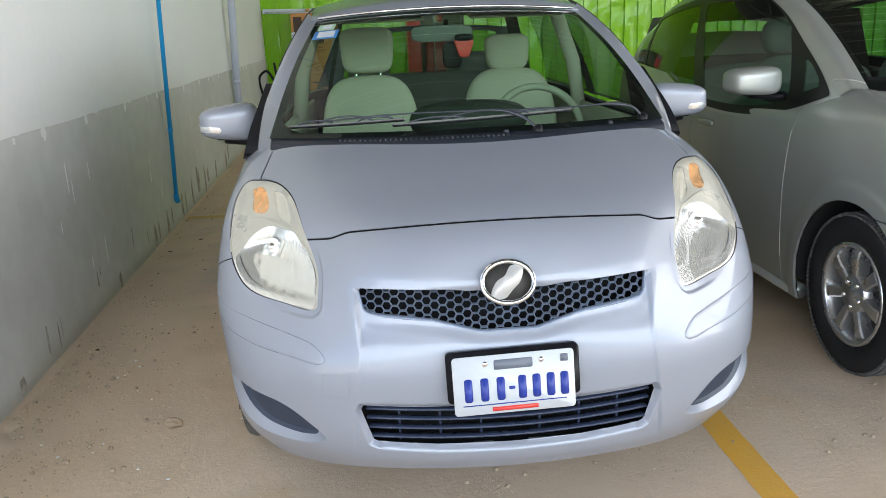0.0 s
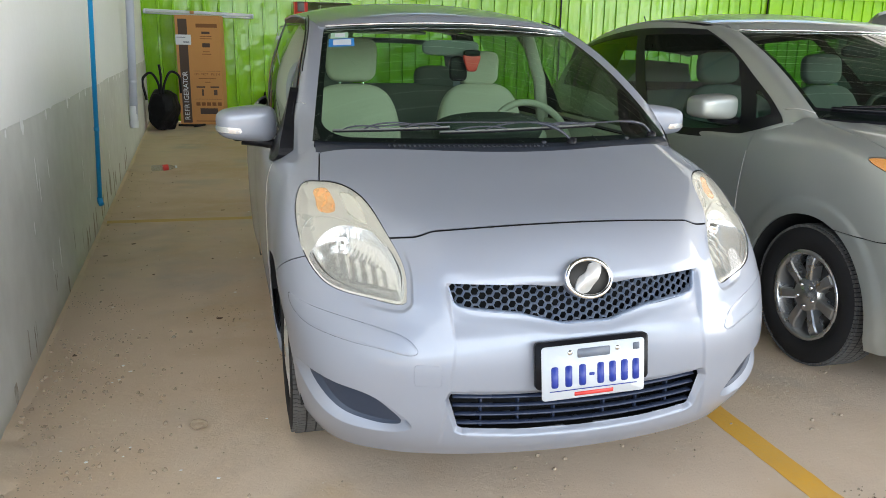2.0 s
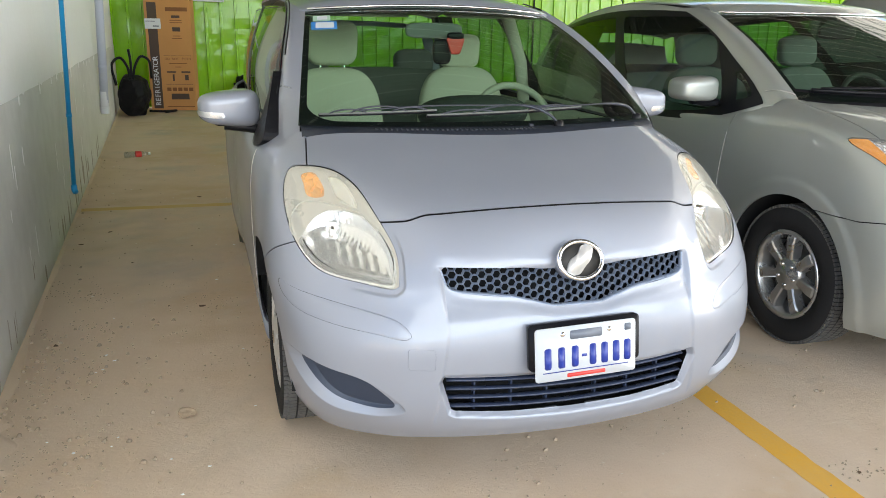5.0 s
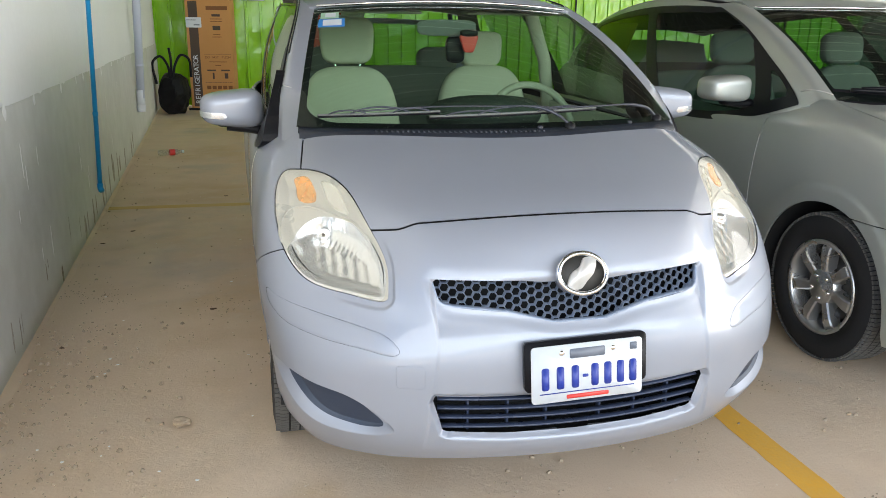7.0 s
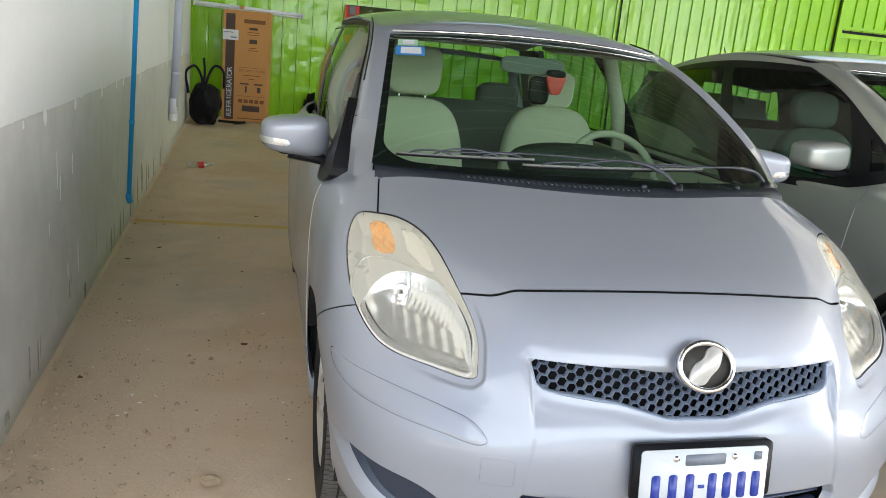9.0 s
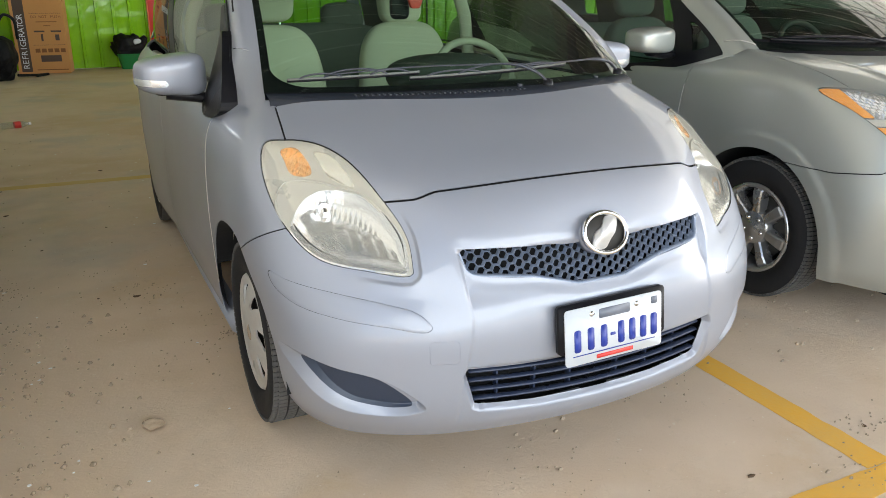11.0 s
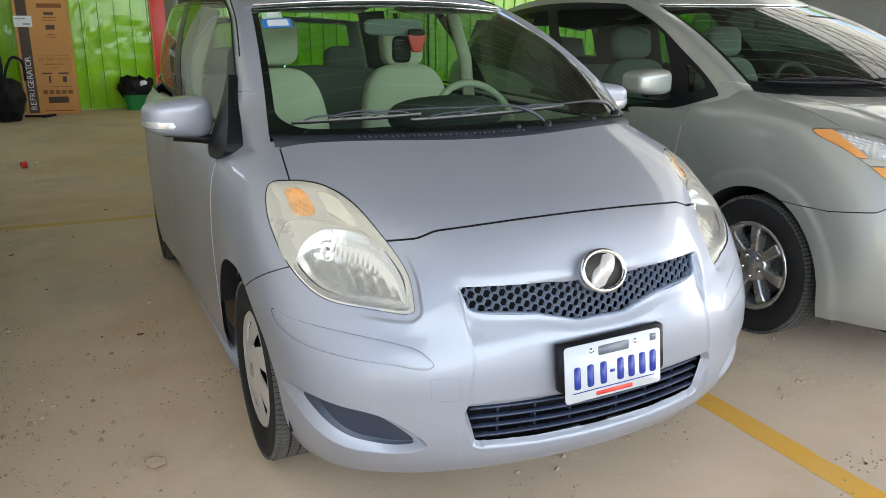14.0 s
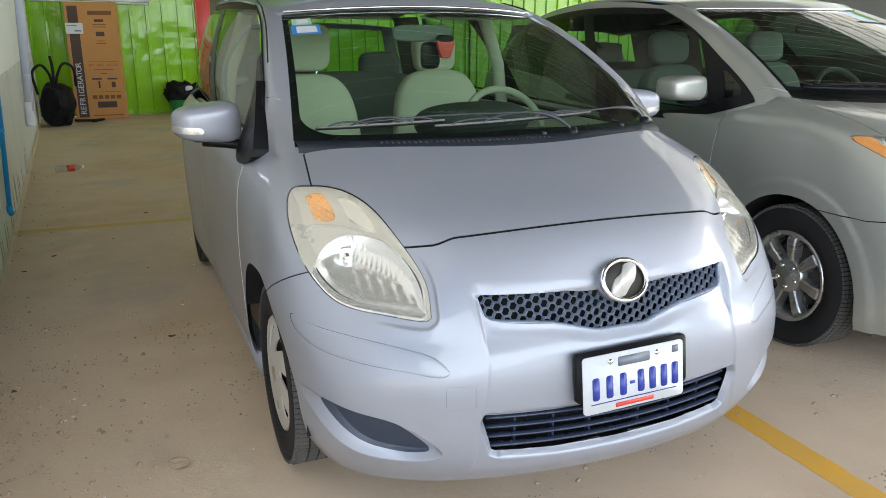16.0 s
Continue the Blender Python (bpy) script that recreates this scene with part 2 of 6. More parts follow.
def split(mesh, s):
    """Cuts triangles along s = 0; gives the piece with s < 0 and the piece with s > 0."""
    v, t = mesh
    s = np.where(np.abs(s) < 1e-7, 1e-7, s)
    neg = s < 0
    k = neg[t].sum(1)
    inside, outside, extra, made = [t[k == 3]], [t[k == 0]], [], {}

    def cut(a, b):
        key = (a, b) if a < b else (b, a)
        if key not in made:
            r = s[a] / (s[a] - s[b])
            made[key] = len(v) + len(extra)
            extra.append(v[a] + (v[b] - v[a]) * r)
        return made[key]

    tin, tout = [], []
    for tri in t[(k == 1) | (k == 2)]:
        lone = neg[tri].sum() == 1
        for r in range(3):
            a, b, c = (int(tri[(r + j) % 3]) for j in range(3))
            if neg[a] == lone and neg[b] != lone and neg[c] != lone:
                p, q = cut(a, b), cut(a, c)
                one, two = (tin, tout) if lone else (tout, tin)
                one.append((a, p, q))
                two.extend([(p, b, c), (p, c, q)])
                break
    vv = np.concatenate([v, np.array(extra).reshape(-1, 3)])
    inside = np.concatenate([inside[0], np.array(tin, int).reshape(-1, 3)])
    outside = np.concatenate([outside[0], np.array(tout, int).reshape(-1, 3)])
    return compact(vv, inside), compact(vv, outside)


def finer(mesh):
    """Every triangle split into four."""
    v, t = mesh
    e = np.sort(np.concatenate([t[:, [0, 1]], t[:, [1, 2]], t[:, [2, 0]]]), 1)
    pairs, inv = np.unique(e, axis=0, return_inverse=True)
    inv = np.asarray(inv).ravel() + len(v)
    k = len(t)
    ab, bc, ca = inv[:k], inv[k:2 * k], inv[2 * k:]
    mid = (v[pairs[:, 0]] + v[pairs[:, 1]]) / 2
    return np.concatenate([v, mid]), np.concatenate([np.stack(q, 1) for q in ((t[:, 0], ab, ca), (ab, t[:, 1], bc), (ca, bc, t[:, 2]), (ab, bc, ca))])


def keep(mesh, f):
    """What is left of the mesh where f(points) > 0."""
    return split(mesh, f(mesh[0]))[1] if len(mesh[0]) else mesh


def normals(mesh):
    v, t = mesh
    n = np.zeros_like(v)
    fn = np.cross(v[t[:, 1]] - v[t[:, 0]], v[t[:, 2]] - v[t[:, 0]])
    for i in range(3):
        np.add.at(n, t[:, i], fn)
    return n / np.maximum(np.linalg.norm(n, axis=1), 1e-12)[:, None]


def with_lip(mesh, depth, where=None):
    """The panel with its rims folded inwards, so that gaps and openings show its thickness."""
    v, t = mesh
    n = normals(mesh)
    count = {}
    for tri in t:
        for i in range(3):
            a, b = int(tri[i]), int(tri[(i + 1) % 3])
            count[(a, b)] = count.get((a, b), 0) + 1
    rim = [(a, b) for (a, b) in count if (b, a) not in count]
    if where is not None:
        ok = where(v)
        rim = [(a, b) for a, b in rim if ok[a] and ok[b]]
    ids = sorted({i for e in rim for i in e})
    if not ids:
        return v, [tuple(q) for q in t]
    at = {i: j for j, i in enumerate(ids)}
    ids = np.array(ids)
    top, low = v[ids], v[ids] - n[ids] * depth
    m = len(ids)
    lip = [(at[b], at[a], at[a] + m, at[b] + m) for a, b in rim]
    return join((v, t), (np.concatenate([top, low]), lip))


def inside_shape(poly):
    """Signed distance to a closed outline: below 0 inside."""
    poly = np.asarray(poly, float)
    a, b = poly, np.roll(poly, -1, 0)

    def f(q):
        q = np.asarray(q, float)
        best = np.full(len(q), 1e9)
        inn = np.zeros(len(q), bool)
        for p0, p1 in zip(a, b):
            e = p1 - p0
            w = q - p0
            r = np.clip((w @ e) / max(e @ e, 1e-12), 0, 1)
            best = np.minimum(best, np.linalg.norm(w - r[:, None] * e, axis=1))
            cross = ((p0[1] > q[:, 1]) != (p1[1] > q[:, 1]))
            with np.errstate(divide="ignore", invalid="ignore"):
                xs = p0[0] + (q[:, 1] - p0[1]) / (p1[1] - p0[1]) * e[0]
            inn ^= cross & (q[:, 0] < xs)
        return np.where(inn, -best, best)
    return f


def closed_curve(pts, steps=8):
    """A smooth closed outline through the points."""
    p = np.asarray(pts, float)
    n = len(p)
    big = np.concatenate([p[-2:], p, p[:3]])
    ts = np.concatenate([[0], np.cumsum(np.linalg.norm(np.diff(big, axis=0), axis=1) ** 0.7)])
    t = np.concatenate([np.linspace(ts[i + 2], ts[i + 3], steps, endpoint=False) for i in range(n)])
    return hermite(ts, big, t)


def lathe(profile, steps=48, axis="x"):
    """Turns (along, radius) pairs about an axis."""
    pts = np.array([[(a, r * math.cos(w), r * math.sin(w)) for a, r in profile]
                    for w in np.linspace(0, 2 * math.pi, steps, endpoint=False)])
    k = len(profile)
    f = [(i * k + j, i * k + j + 1, (i + 1) % steps * k + j + 1, (i + 1) % steps * k + j) for i in range(steps) for j in range(k - 1)]
    v = pts.reshape(-1, 3)
    if axis == "y":
        v = v[:, [1, 0, 2]] * (1, 1, 1)
        f = [tuple(reversed(q)) for q in f]
    if axis == "z":
        v = v[:, [1, 2, 0]]
    return v, f


def tube(path, radius, sides=10, taper=None, flat=1.0):
    """A round bar along a path, closed at its ends."""
    p = np.asarray(path, float)
    d = np.gradient(p, axis=0)
    d /= np.maximum(np.linalg.norm(d, axis=1), 1e-9)[:, None]
    up = np.array((0, 0, 1.0)) if abs(d[:, 2]).mean() < 0.8 else np.array((0, 1.0, 0))
    rows = []
    for i, (c, w) in enumerate(zip(p, d)):
        a = np.cross(w, up)
        a /= max(np.linalg.norm(a), 1e-9)
        b = np.cross(a, w)
        r = radius * (taper[i] if taper is not None else 1)
        rows.append([c + r * (math.cos(k) * a + flat * math.sin(k) * b) for k in np.linspace(0, 2 * math.pi, sides, endpoint=False)])
    v = np.array(rows).reshape(-1, 3)
    f = [(i * sides + j, i * sides + (j + 1) % sides, (i + 1) * sides + (j + 1) % sides, (i + 1) * sides + j)
         for i in range(len(p) - 1) for j in range(sides)]
    f += [tuple(reversed(range(sides))), tuple((len(p) - 1) * sides + j for j in range(sides))]
    return v, f


def ring_xz(path, ry, rn):
    """A bar along a closed path of (x, y, z) that lies roughly in the xz plane; ry deep, rn wide."""
    p = np.asarray(path, float)
    d = np.roll(p, -1, 0) - np.roll(p, 1, 0)
    d /= np.maximum(np.linalg.norm(d, axis=1), 1e-9)[:, None]
    out = np.stack([d[:, 2], 0 * d[:, 0], -d[:, 0]], 1)
    n, k = len(p), 10
    v = np.array([[c + rn * math.cos(a) * o + ry * math.sin(a) * np.array((0, 1.0, 0)) for a in np.linspace(0, 2 * math.pi, k, endpoint=False)] for c, o in zip(p, out)]).reshape(-1, 3)
    f = [(i * k + j, i * k + (j + 1) % k, (i + 1) % n * k + (j + 1) % k, (i + 1) % n * k + j) for i in range(n) for j in range(k)]
    return v, f


def box(size, centre=(0, 0, 0), bevel=0.0, segments=2):
    """A block with rounded edges, as (verts, faces)."""
    bm = bmesh.new()
    bmesh.ops.create_cube(bm, size=1.0)
    bmesh.ops.scale(bm, vec=size, verts=bm.verts)
    if bevel:
        bmesh.ops.bevel(bm, geom=bm.edges, offset=bevel, segments=segments, affect="EDGES", profile=0.5)
    bmesh.ops.translate(bm, vec=centre, verts=bm.verts)
    bm.verts.index_update()
    out = np.array([v.co[:] for v in bm.verts]), [tuple(v.index for v in f.verts) for f in bm.faces]
    bm.free()
    return out


def cushion(size, centre=(0, 0, 0), power=4.0, nu=28, nv=16, waist=0.0):
    """A padded, rounded block (a superellipsoid)."""
    u, w = np.meshgrid(np.linspace(-math.pi, math.pi, nu, endpoint=False), np.linspace(-math.pi / 2, math.pi / 2, nv), indexing="ij")
    pw = lambda c: np.sign(c) * np.abs(c) ** (2 / power)
    x, y, z = pw(np.cos(w)) * pw(np.cos(u)), pw(np.cos(w)) * pw(np.sin(u)), pw(np.sin(w))
    x = x * (1 - waist * z)
    p = np.stack([x, y, z], -1) * np.array(size) / 2 + np.array(centre)
    v = p.reshape(-1, 3)
    f = [(i * nv + j, (i + 1) % nu * nv + j, (i + 1) % nu * nv + j + 1, i * nv + j + 1) for i in range(nu) for j in range(nv - 1)]
    return v, f


def slab(outline, depth, front=0.0, to3=lambda x, z, d: (x, d, z)):
    """An outline in (x, z) drawn out to a plate that reaches from front to front + depth."""
    o = [tuple(map(float, p)) for p in outline]
    n = len(o)
    v = np.array([to3(x, z, front) for x, z in o] + [to3(x, z, front + depth) for x, z in o])
    f = [tuple(range(n)), tuple(reversed(range(n, 2 * n)))] + [((i + 1) % n, i, i + n, (i + 1) % n + n) for i in range(n)]
    return v, f


def rounded_rect(w, h, r, steps=5, cx=0.0, cz=0.0):
    out = []
    for sx, sz, a0 in ((1, 1, 0), (-1, 1, 90), (-1, -1, 180), (1, -1, 270)):
        for a in np.linspace(a0, a0 + 90, steps):
            out.append((cx + sx * (w / 2 - r) + r * math.cos(radians(a)), cz + sz * (h / 2 - r) + r * math.sin(radians(a))))
    return out


def words(text, size, mat, parent, m, name="lettering", label=""):
    """Lettering in the built-in font, as a thin mesh."""
    cu = bpy.data.curves.new(name, "FONT")
    cu.body, cu.size, cu.extrude, cu.resolution_u = text, size, 0.001, 2
    cu.align_x, cu.align_y = "CENTER", "CENTER"
    tmp = bpy.data.objects.new(name, cu)
    data = bpy.data.meshes.new_from_object(tmp)
    bpy.data.objects.remove(tmp)
    data.materials.clear()
    data.materials.append(mat)
    ob = new(name, data)
    ob.parent = parent
    ob.matrix_basis = m
    if label:
        tagged(ob, label)
    return ob


def net(columns, seg_u, seg_v):
    """A smooth surface through a coarse net of columns of points, mirrored about x = 0; the columns go from the nose round to the tail."""
    c = np.array(columns, float)
    tu = np.concatenate([[0], np.cumsum(np.linalg.norm(np.diff(c, axis=0), axis=2).mean(1) ** 0.75)])
    tv = np.concatenate([[0], np.cumsum(np.linalg.norm(np.diff(c, axis=1), axis=2).mean(0) ** 0.75)])
    u = np.concatenate([np.linspace(tu[i], tu[i + 1], n, endpoint=False) for i, n in enumerate(seg_u)] + [[tu[-1]]])
    w = np.concatenate([np.linspace(tv[i], tv[i + 1], n, endpoint=False) for i, n in enumerate(seg_v)] + [[tv[-1]]])
    # mirror the net at both ends, so that the surface crosses the middle smoothly
    flip = np.array((-1, 1, 1.0))
    big = np.concatenate([c[1:2] * flip, c, c[-2:-1] * flip])
    tb = np.concatenate([[tu[0] - (tu[1] - tu[0])], tu, [tu[-1] + (tu[-1] - tu[-2])]])
    rows = hermite(tb, big, u)
    p = hermite(tv, rows.swapaxes(0, 1), w).swapaxes(0, 1)
    half = triangles(surface(p))
    v, t = half
    ids = np.arange(len(v)) + len(v)
    ids[np.abs(v[:, 0]) < 1e-6] = np.nonzero(np.abs(v[:, 0]) < 1e-6)[0]
    return compact(np.concatenate([v, v * flip]), np.concatenate([t, ids[t[:, ::-1]]]))


# ---------------------------------------------------------------- the shed
CONCRETE = material("dusty_concrete", (0.69, 0.53, 0.385), 0.85, 0, (0.605, 0.455, 0.32), 0.8, 14, 0.8, 0.0016, 120, contrast=0.2)
cn, cl = CONCRETE.node_tree.nodes, CONCRETE.node_tree.links
cb = cn["Principled BSDF"]
plain = cb.inputs["Base Color"].links[0].from_socket
where = cn.new("ShaderNodeTexCoord")


def floor_layer(below, color, scale, low, high, amount, detail=4, rough=0.6):
    """One layer of stains or specks, with a shape of its own, over the floor's colour."""
    tex, rng, mix = cn.new("ShaderNodeTexNoise"), cn.new("ShaderNodeMapRange"), cn.new("ShaderNodeMix")
    tex.inputs["Scale"].default_value, tex.inputs["Detail"].default_value, tex.inputs["Roughness"].default_value = scale, detail, rough
    cl.new(where.outputs["Object"], tex.inputs["Vector"])
    rng.inputs[1].default_value, rng.inputs[2].default_value, rng.inputs[3].default_value, rng.inputs[4].default_value = low, high, 0.0, amount
    cl.new(tex.outputs["Fac"], rng.inputs[0])
    mix.data_type = "RGBA"
    mix.inputs[7].default_value = (*color, 1)
    cl.new(rng.outputs[0], mix.inputs[0])
    cl.new(below, mix.inputs[6])
    return mix.outputs[2]


layer = floor_layer(plain, (0.56, 0.39, 0.215), 0.55, 0.44, 0.62, 0.75)
layer = floor_layer(layer, (0.475, 0.43, 0.375), 0.9, 0.50, 0.66, 0.65)
layer = floor_layer(layer, (0.68, 0.575, 0.45), 4.5, 0.55, 0.72, 0.5, 6, 0.65)
layer = floor_layer(layer, (0.33, 0.255, 0.18), 6.5, 0.63, 0.80, 0.45, 6, 0.65)
layer = floor_layer(layer, (0.42, 0.33, 0.235), 20.0, 0.60, 0.72, 0.3, 6, 0.7)
layer = floor_layer(layer, (0.26, 0.20, 0.15), 45.0, 0.71, 0.75, 0.4, 2)
layer = floor_layer(layer, (0.74, 0.67, 0.56), 42.0, 0.70, 0.74, 0.7, 2)
# pale sand spread beside the side wall near the open front
apart = cn.new("ShaderNodeSeparateXYZ")
cl.new(where.outputs["Object"], apart.inputs[0])
sand, across, along_wall, drift = cn.new("ShaderNodeTexNoise"), cn.new("ShaderNodeMapRange"), cn.new("ShaderNodeMapRange"), cn.new("ShaderNodeMapRange")
sand.inputs["Scale"].default_value, sand.inputs["Detail"].default_value = 3.5, 6.0
cl.new(where.outputs["Object"], sand.inputs["Vector"])
for rng, (a, b, c, d) in ((across, (-1.8, -0.8, 0.55, 0.0)), (along_wall, (0.9, 3.2, 0.0, 0.45)), (drift, (0.35, 0.62, 0.0, 0.7))):
    rng.inputs[1].default_value, rng.inputs[2].default_value, rng.inputs[3].default_value, rng.inputs[4].default_value = a, b, c, d
plus, minus, sand_mix = cn.new("ShaderNodeMath"), cn.new("ShaderNodeMath"), cn.new("ShaderNodeMix")
minus.operation, sand_mix.data_type = "SUBTRACT", "RGBA"
cl.new(apart.outputs["X"], across.inputs[0])
cl.new(apart.outputs["Y"], along_wall.inputs[0])
cl.new(across.outputs[0], plus.inputs[0])
cl.new(sand.outputs["Fac"], plus.inputs[1])
cl.new(plus.outputs[0], minus.inputs[0])
cl.new(along_wall.outputs[0], minus.inputs[1])
cl.new(minus.outputs[0], drift.inputs[0])
sand_mix.inputs[7].default_value = (0.73, 0.57, 0.42, 1)
cl.new(drift.outputs[0], sand_mix.inputs[0])
cl.new(layer, sand_mix.inputs[6])
cl.new(sand_mix.outputs[2], cb.inputs["Base Color"])
lump, ridge = cn.new("ShaderNodeTexNoise"), cn.new("ShaderNodeBump")
lump.inputs["Scale"].default_value, lump.inputs["Detail"].default_value, lump.inputs["Roughness"].default_value = 26.0, 8.0, 0.75
ridge.inputs["Distance"].default_value = 0.006
cl.new(where.outputs["Object"], lump.inputs["Vector"])
cl.new(lump.outputs["Fac"], ridge.inputs["Height"])
# the surface has flaked off towards the open front
flaked = cn.new("ShaderNodeMapRange")
flaked.inputs[1].default_value, flaked.inputs[2].default_value, flaked.inputs[3].default_value, flaked.inputs[4].default_value = -0.3, 1.6, 0.9, 0.22
cl.new(apart.outputs["Y"], flaked.inputs[0])
cl.new(flaked.outputs[0], ridge.inputs["Strength"])
cl.new(cb.inputs["Normal"].links[0].from_socket, ridge.inputs["Normal"])
cl.new(ridge.outputs[0], cb.inputs["Normal"])
YELLOW = material("worn_yellow_paint", (0.84, 0.43, 0.035), 0.7, 0, (0.72, 0.44, 0.13), 4, 70, 0.7, 0.002, 90)
PLASTER = material("white_wall_paint", (0.86, 0.86, 0.85), 0.8, 0, (0.77, 0.77, 0.76), 0.8, 25, 0.6, 0.001, 90)
CEMENT = material("grey_cement_render", (0.665, 0.66, 0.63), 0.85, 0, (0.53, 0.52, 0.49), 0.9, 9, 0.9, 0.0012, 50, contrast=0.18)
GREEN = material("lime_green_sheet", (0.29, 0.63, 0.010), 0.16, 0, (0.20, 0.49, 0.008), 1.5, 40, 0.7, 0.006, 7, rough_vary=0.08, stretch=(1, 1, 0.3))
BLUEPIPE = material("blue_pipe", (0.012, 0.30, 0.62), 0.35, 0, (0.01, 0.26, 0.56), 5, 70, 0.5)
PALEPIPE = material("pale_pipe", (0.52, 0.56, 0.66), 0.45, 0, (0.46, 0.5, 0.6), 5, 70, 0.5)
ROOFSHEET = material("pale_roof_sheet", (0.075, 0.08, 0.07), 0.6, 0.1, (0.055, 0.06, 0.052), 0.8, 30, 0.6)
STEEL = material("painted_steel", (0.16, 0.16, 0.16), 0.5, 0.3, (0.12, 0.12, 0.12), 3, 60, 0.5)

# sheets of milky fibreglass let part of the daylight through
MILKY = material("milky_roof_sheet", (0.72, 0.72, 0.68), 0.5, 0, (0.62, 0.62, 0.58), 0.8, 30, 0.6)
rn, rl_ = MILKY.node_tree.nodes, MILKY.node_tree.links
milk, both = rn.new("ShaderNodeBsdfTranslucent"), rn.new("ShaderNodeMixShader")
milk.inputs[0].default_value = (0.66, 0.66, 0.62, 1)
both.inputs[0].default_value = 0.42
rl_.new(rn["Principled BSDF"].outputs[0], both.inputs[1])
rl_.new(milk.outputs[0], both.inputs[2])
rl_.new(both.outputs[0], rn["Material Output"].inputs[0])

BACK = 12.72
wall_x = lambda y: -1.735 - 0.0515 * y


ground = part("floor", surface([[(x, y, -0.004) for y in np.linspace(-60, 60, 61)] for x in np.linspace(-60, 60, 61)]), CONCRETE)
tagged(ground, "dusty tan concrete floor of a shed, worn and stained", "floor", kind="structure")


YELLOW_DUSTY = material("dusty_yellow_paint", (0.62, 0.40, 0.10), 0.8, 0, (0.58, 0.44, 0.24), 3, 60, 0.7, 0.002, 90)


def line_strip(name, x0, y0, x1, y1, wide, label, mat=YELLOW):
    """A painted line with ragged rims, a few millimetres thick."""
    a, b = np.array((x0, y0)), np.array((x1, y1))
    d = (b - a) / np.linalg.norm(b - a)
    side = np.array((-d[1], d[0]))
    n = max(8, int(np.linalg.norm(b - a) / 0.03))
    rows = []
    for t in np.linspace(0, 1, n):
        c = a + (b - a) * t
        j = [0.006 * noise.noise(Vector((*(c * 14), 3 * k))) for k in (1, 2)]
        rows.append([(*(c - side * (wide / 2 + j[0])), -0.004), (*(c - side * (wide / 2 + j[0])), -0.0026),
                     (*(c + side * (wide / 2 + j[1])), -0.0026), (*(c + side * (wide / 2 + j[1])), -0.004)])
    return tagged(part(name, surface(rows), mat, smooth=False), label, "floor marking", kind="structure")


line_strip("bay_line", 0.793, -0.284, 0.805, 4.34, 0.102, "worn yellow painted bay line on concrete floor")
line_strip("bay_front_line", 0.35, -0.335, 9.0, -0.335, 0.10, "worn yellow painted bay line on concrete floor")
line_strip("bay_end_line", wall_x(4.45) + 0.02, 4.45, 9.0, 4.15, 0.095, "dust-covered yellow painted bay line on concrete floor", YELLOW_DUSTY)

# side wall, white paint above a ragged band of bare cement
BAND = lambda y: 1.0 + 0.003 * y + 0.012 * noise.noise(Vector((y * 1.1, 0, 5))) - 0.035 * max(0, noise.noise(Vector((y * 7, 0, 9))) - 0.25) - 0.03 * max(0, noise.noise(Vector((y * 17, 0, 2))) - 0.3)
ys = np.linspace(-0.8, BACK, 700)
TOP = 5.2
wall_a = part("wall_west", surface([[(wall_x(y), y, z) for z in (-0.02, 0.4, 0.8, TOP)] + [(wall_x(y) - 0.2, y, TOP), (wall_x(y) - 0.2, y, -0.02)]
                                    for y in np.linspace(-0.8, BACK + 0.2, 60)], True), PLASTER, smooth=False)
tagged(wall_a, "white painted masonry wall above bare cement band", "wall", kind="structure")
band = part("cement_band", surface([[(wall_x(y), y, 0.0)] + [(wall_x(y) + 0.006, y, BAND(y) * k) for k in (0.0, 0.12, 0.3, 0.6, 0.985)]
                                    + [(wall_x(y) + 0.001, y, BAND(y))] for y in ys], True), CEMENT)
tagged(band, "rough grey cement render with chipped upper rim", "wall band", kind="structure")

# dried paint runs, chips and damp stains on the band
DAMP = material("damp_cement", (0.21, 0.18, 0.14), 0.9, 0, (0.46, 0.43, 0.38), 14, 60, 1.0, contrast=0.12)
random.seed(21)


def wall_patch(y, z, wide, high, seed, thick=0.0015):
    n = 18
    out = []
    for k in np.linspace(0, 2 * math.pi, n, endpoint=False):
        j = 1 + 0.45 * noise.noise(Vector((math.cos(k) * 1.6, math.sin(k) * 1.6, seed * 3.7)))
        out.append((y + wide / 2 * j * math.cos(k), z + high / 2 * j * math.sin(k)))
    x = lambda yy: wall_x(yy) + 0.0062
    v = np.array([(x(p), p, q) for p, q in out] + [(x(p) + thick, p, q) for p, q in out])
    f = [tuple(reversed(range(n, 2 * n)))] + [(i, (i + 1) % n, (i + 1) % n + n, i + n) for i in range(n)]
    return v, f


runs = [wall_patch(random.uniform(1.2, 6.5), random.uniform(0.25, 0.85), random.uniform(0.006, 0.014), random.uniform(0.03, 0.16), i) for i in range(15)]
runs += [wall_patch(y, BAND(y) - 0.02, random.uniform(0.02, 0.07), random.uniform(0.03, 0.07), i + 60) for i, y in enumerate(np.linspace(1.5, 12.5, 22) + 0.2 * np.sin(np.arange(22) * 5.0))]
tagged(part("paint_splash", join(*runs), PLASTER, smooth=False), "white paint runs and chips on cement render", "paint splash", kind="stuff")
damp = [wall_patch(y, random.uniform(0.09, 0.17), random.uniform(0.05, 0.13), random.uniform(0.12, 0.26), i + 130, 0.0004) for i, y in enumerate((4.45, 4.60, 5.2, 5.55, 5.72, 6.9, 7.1))]
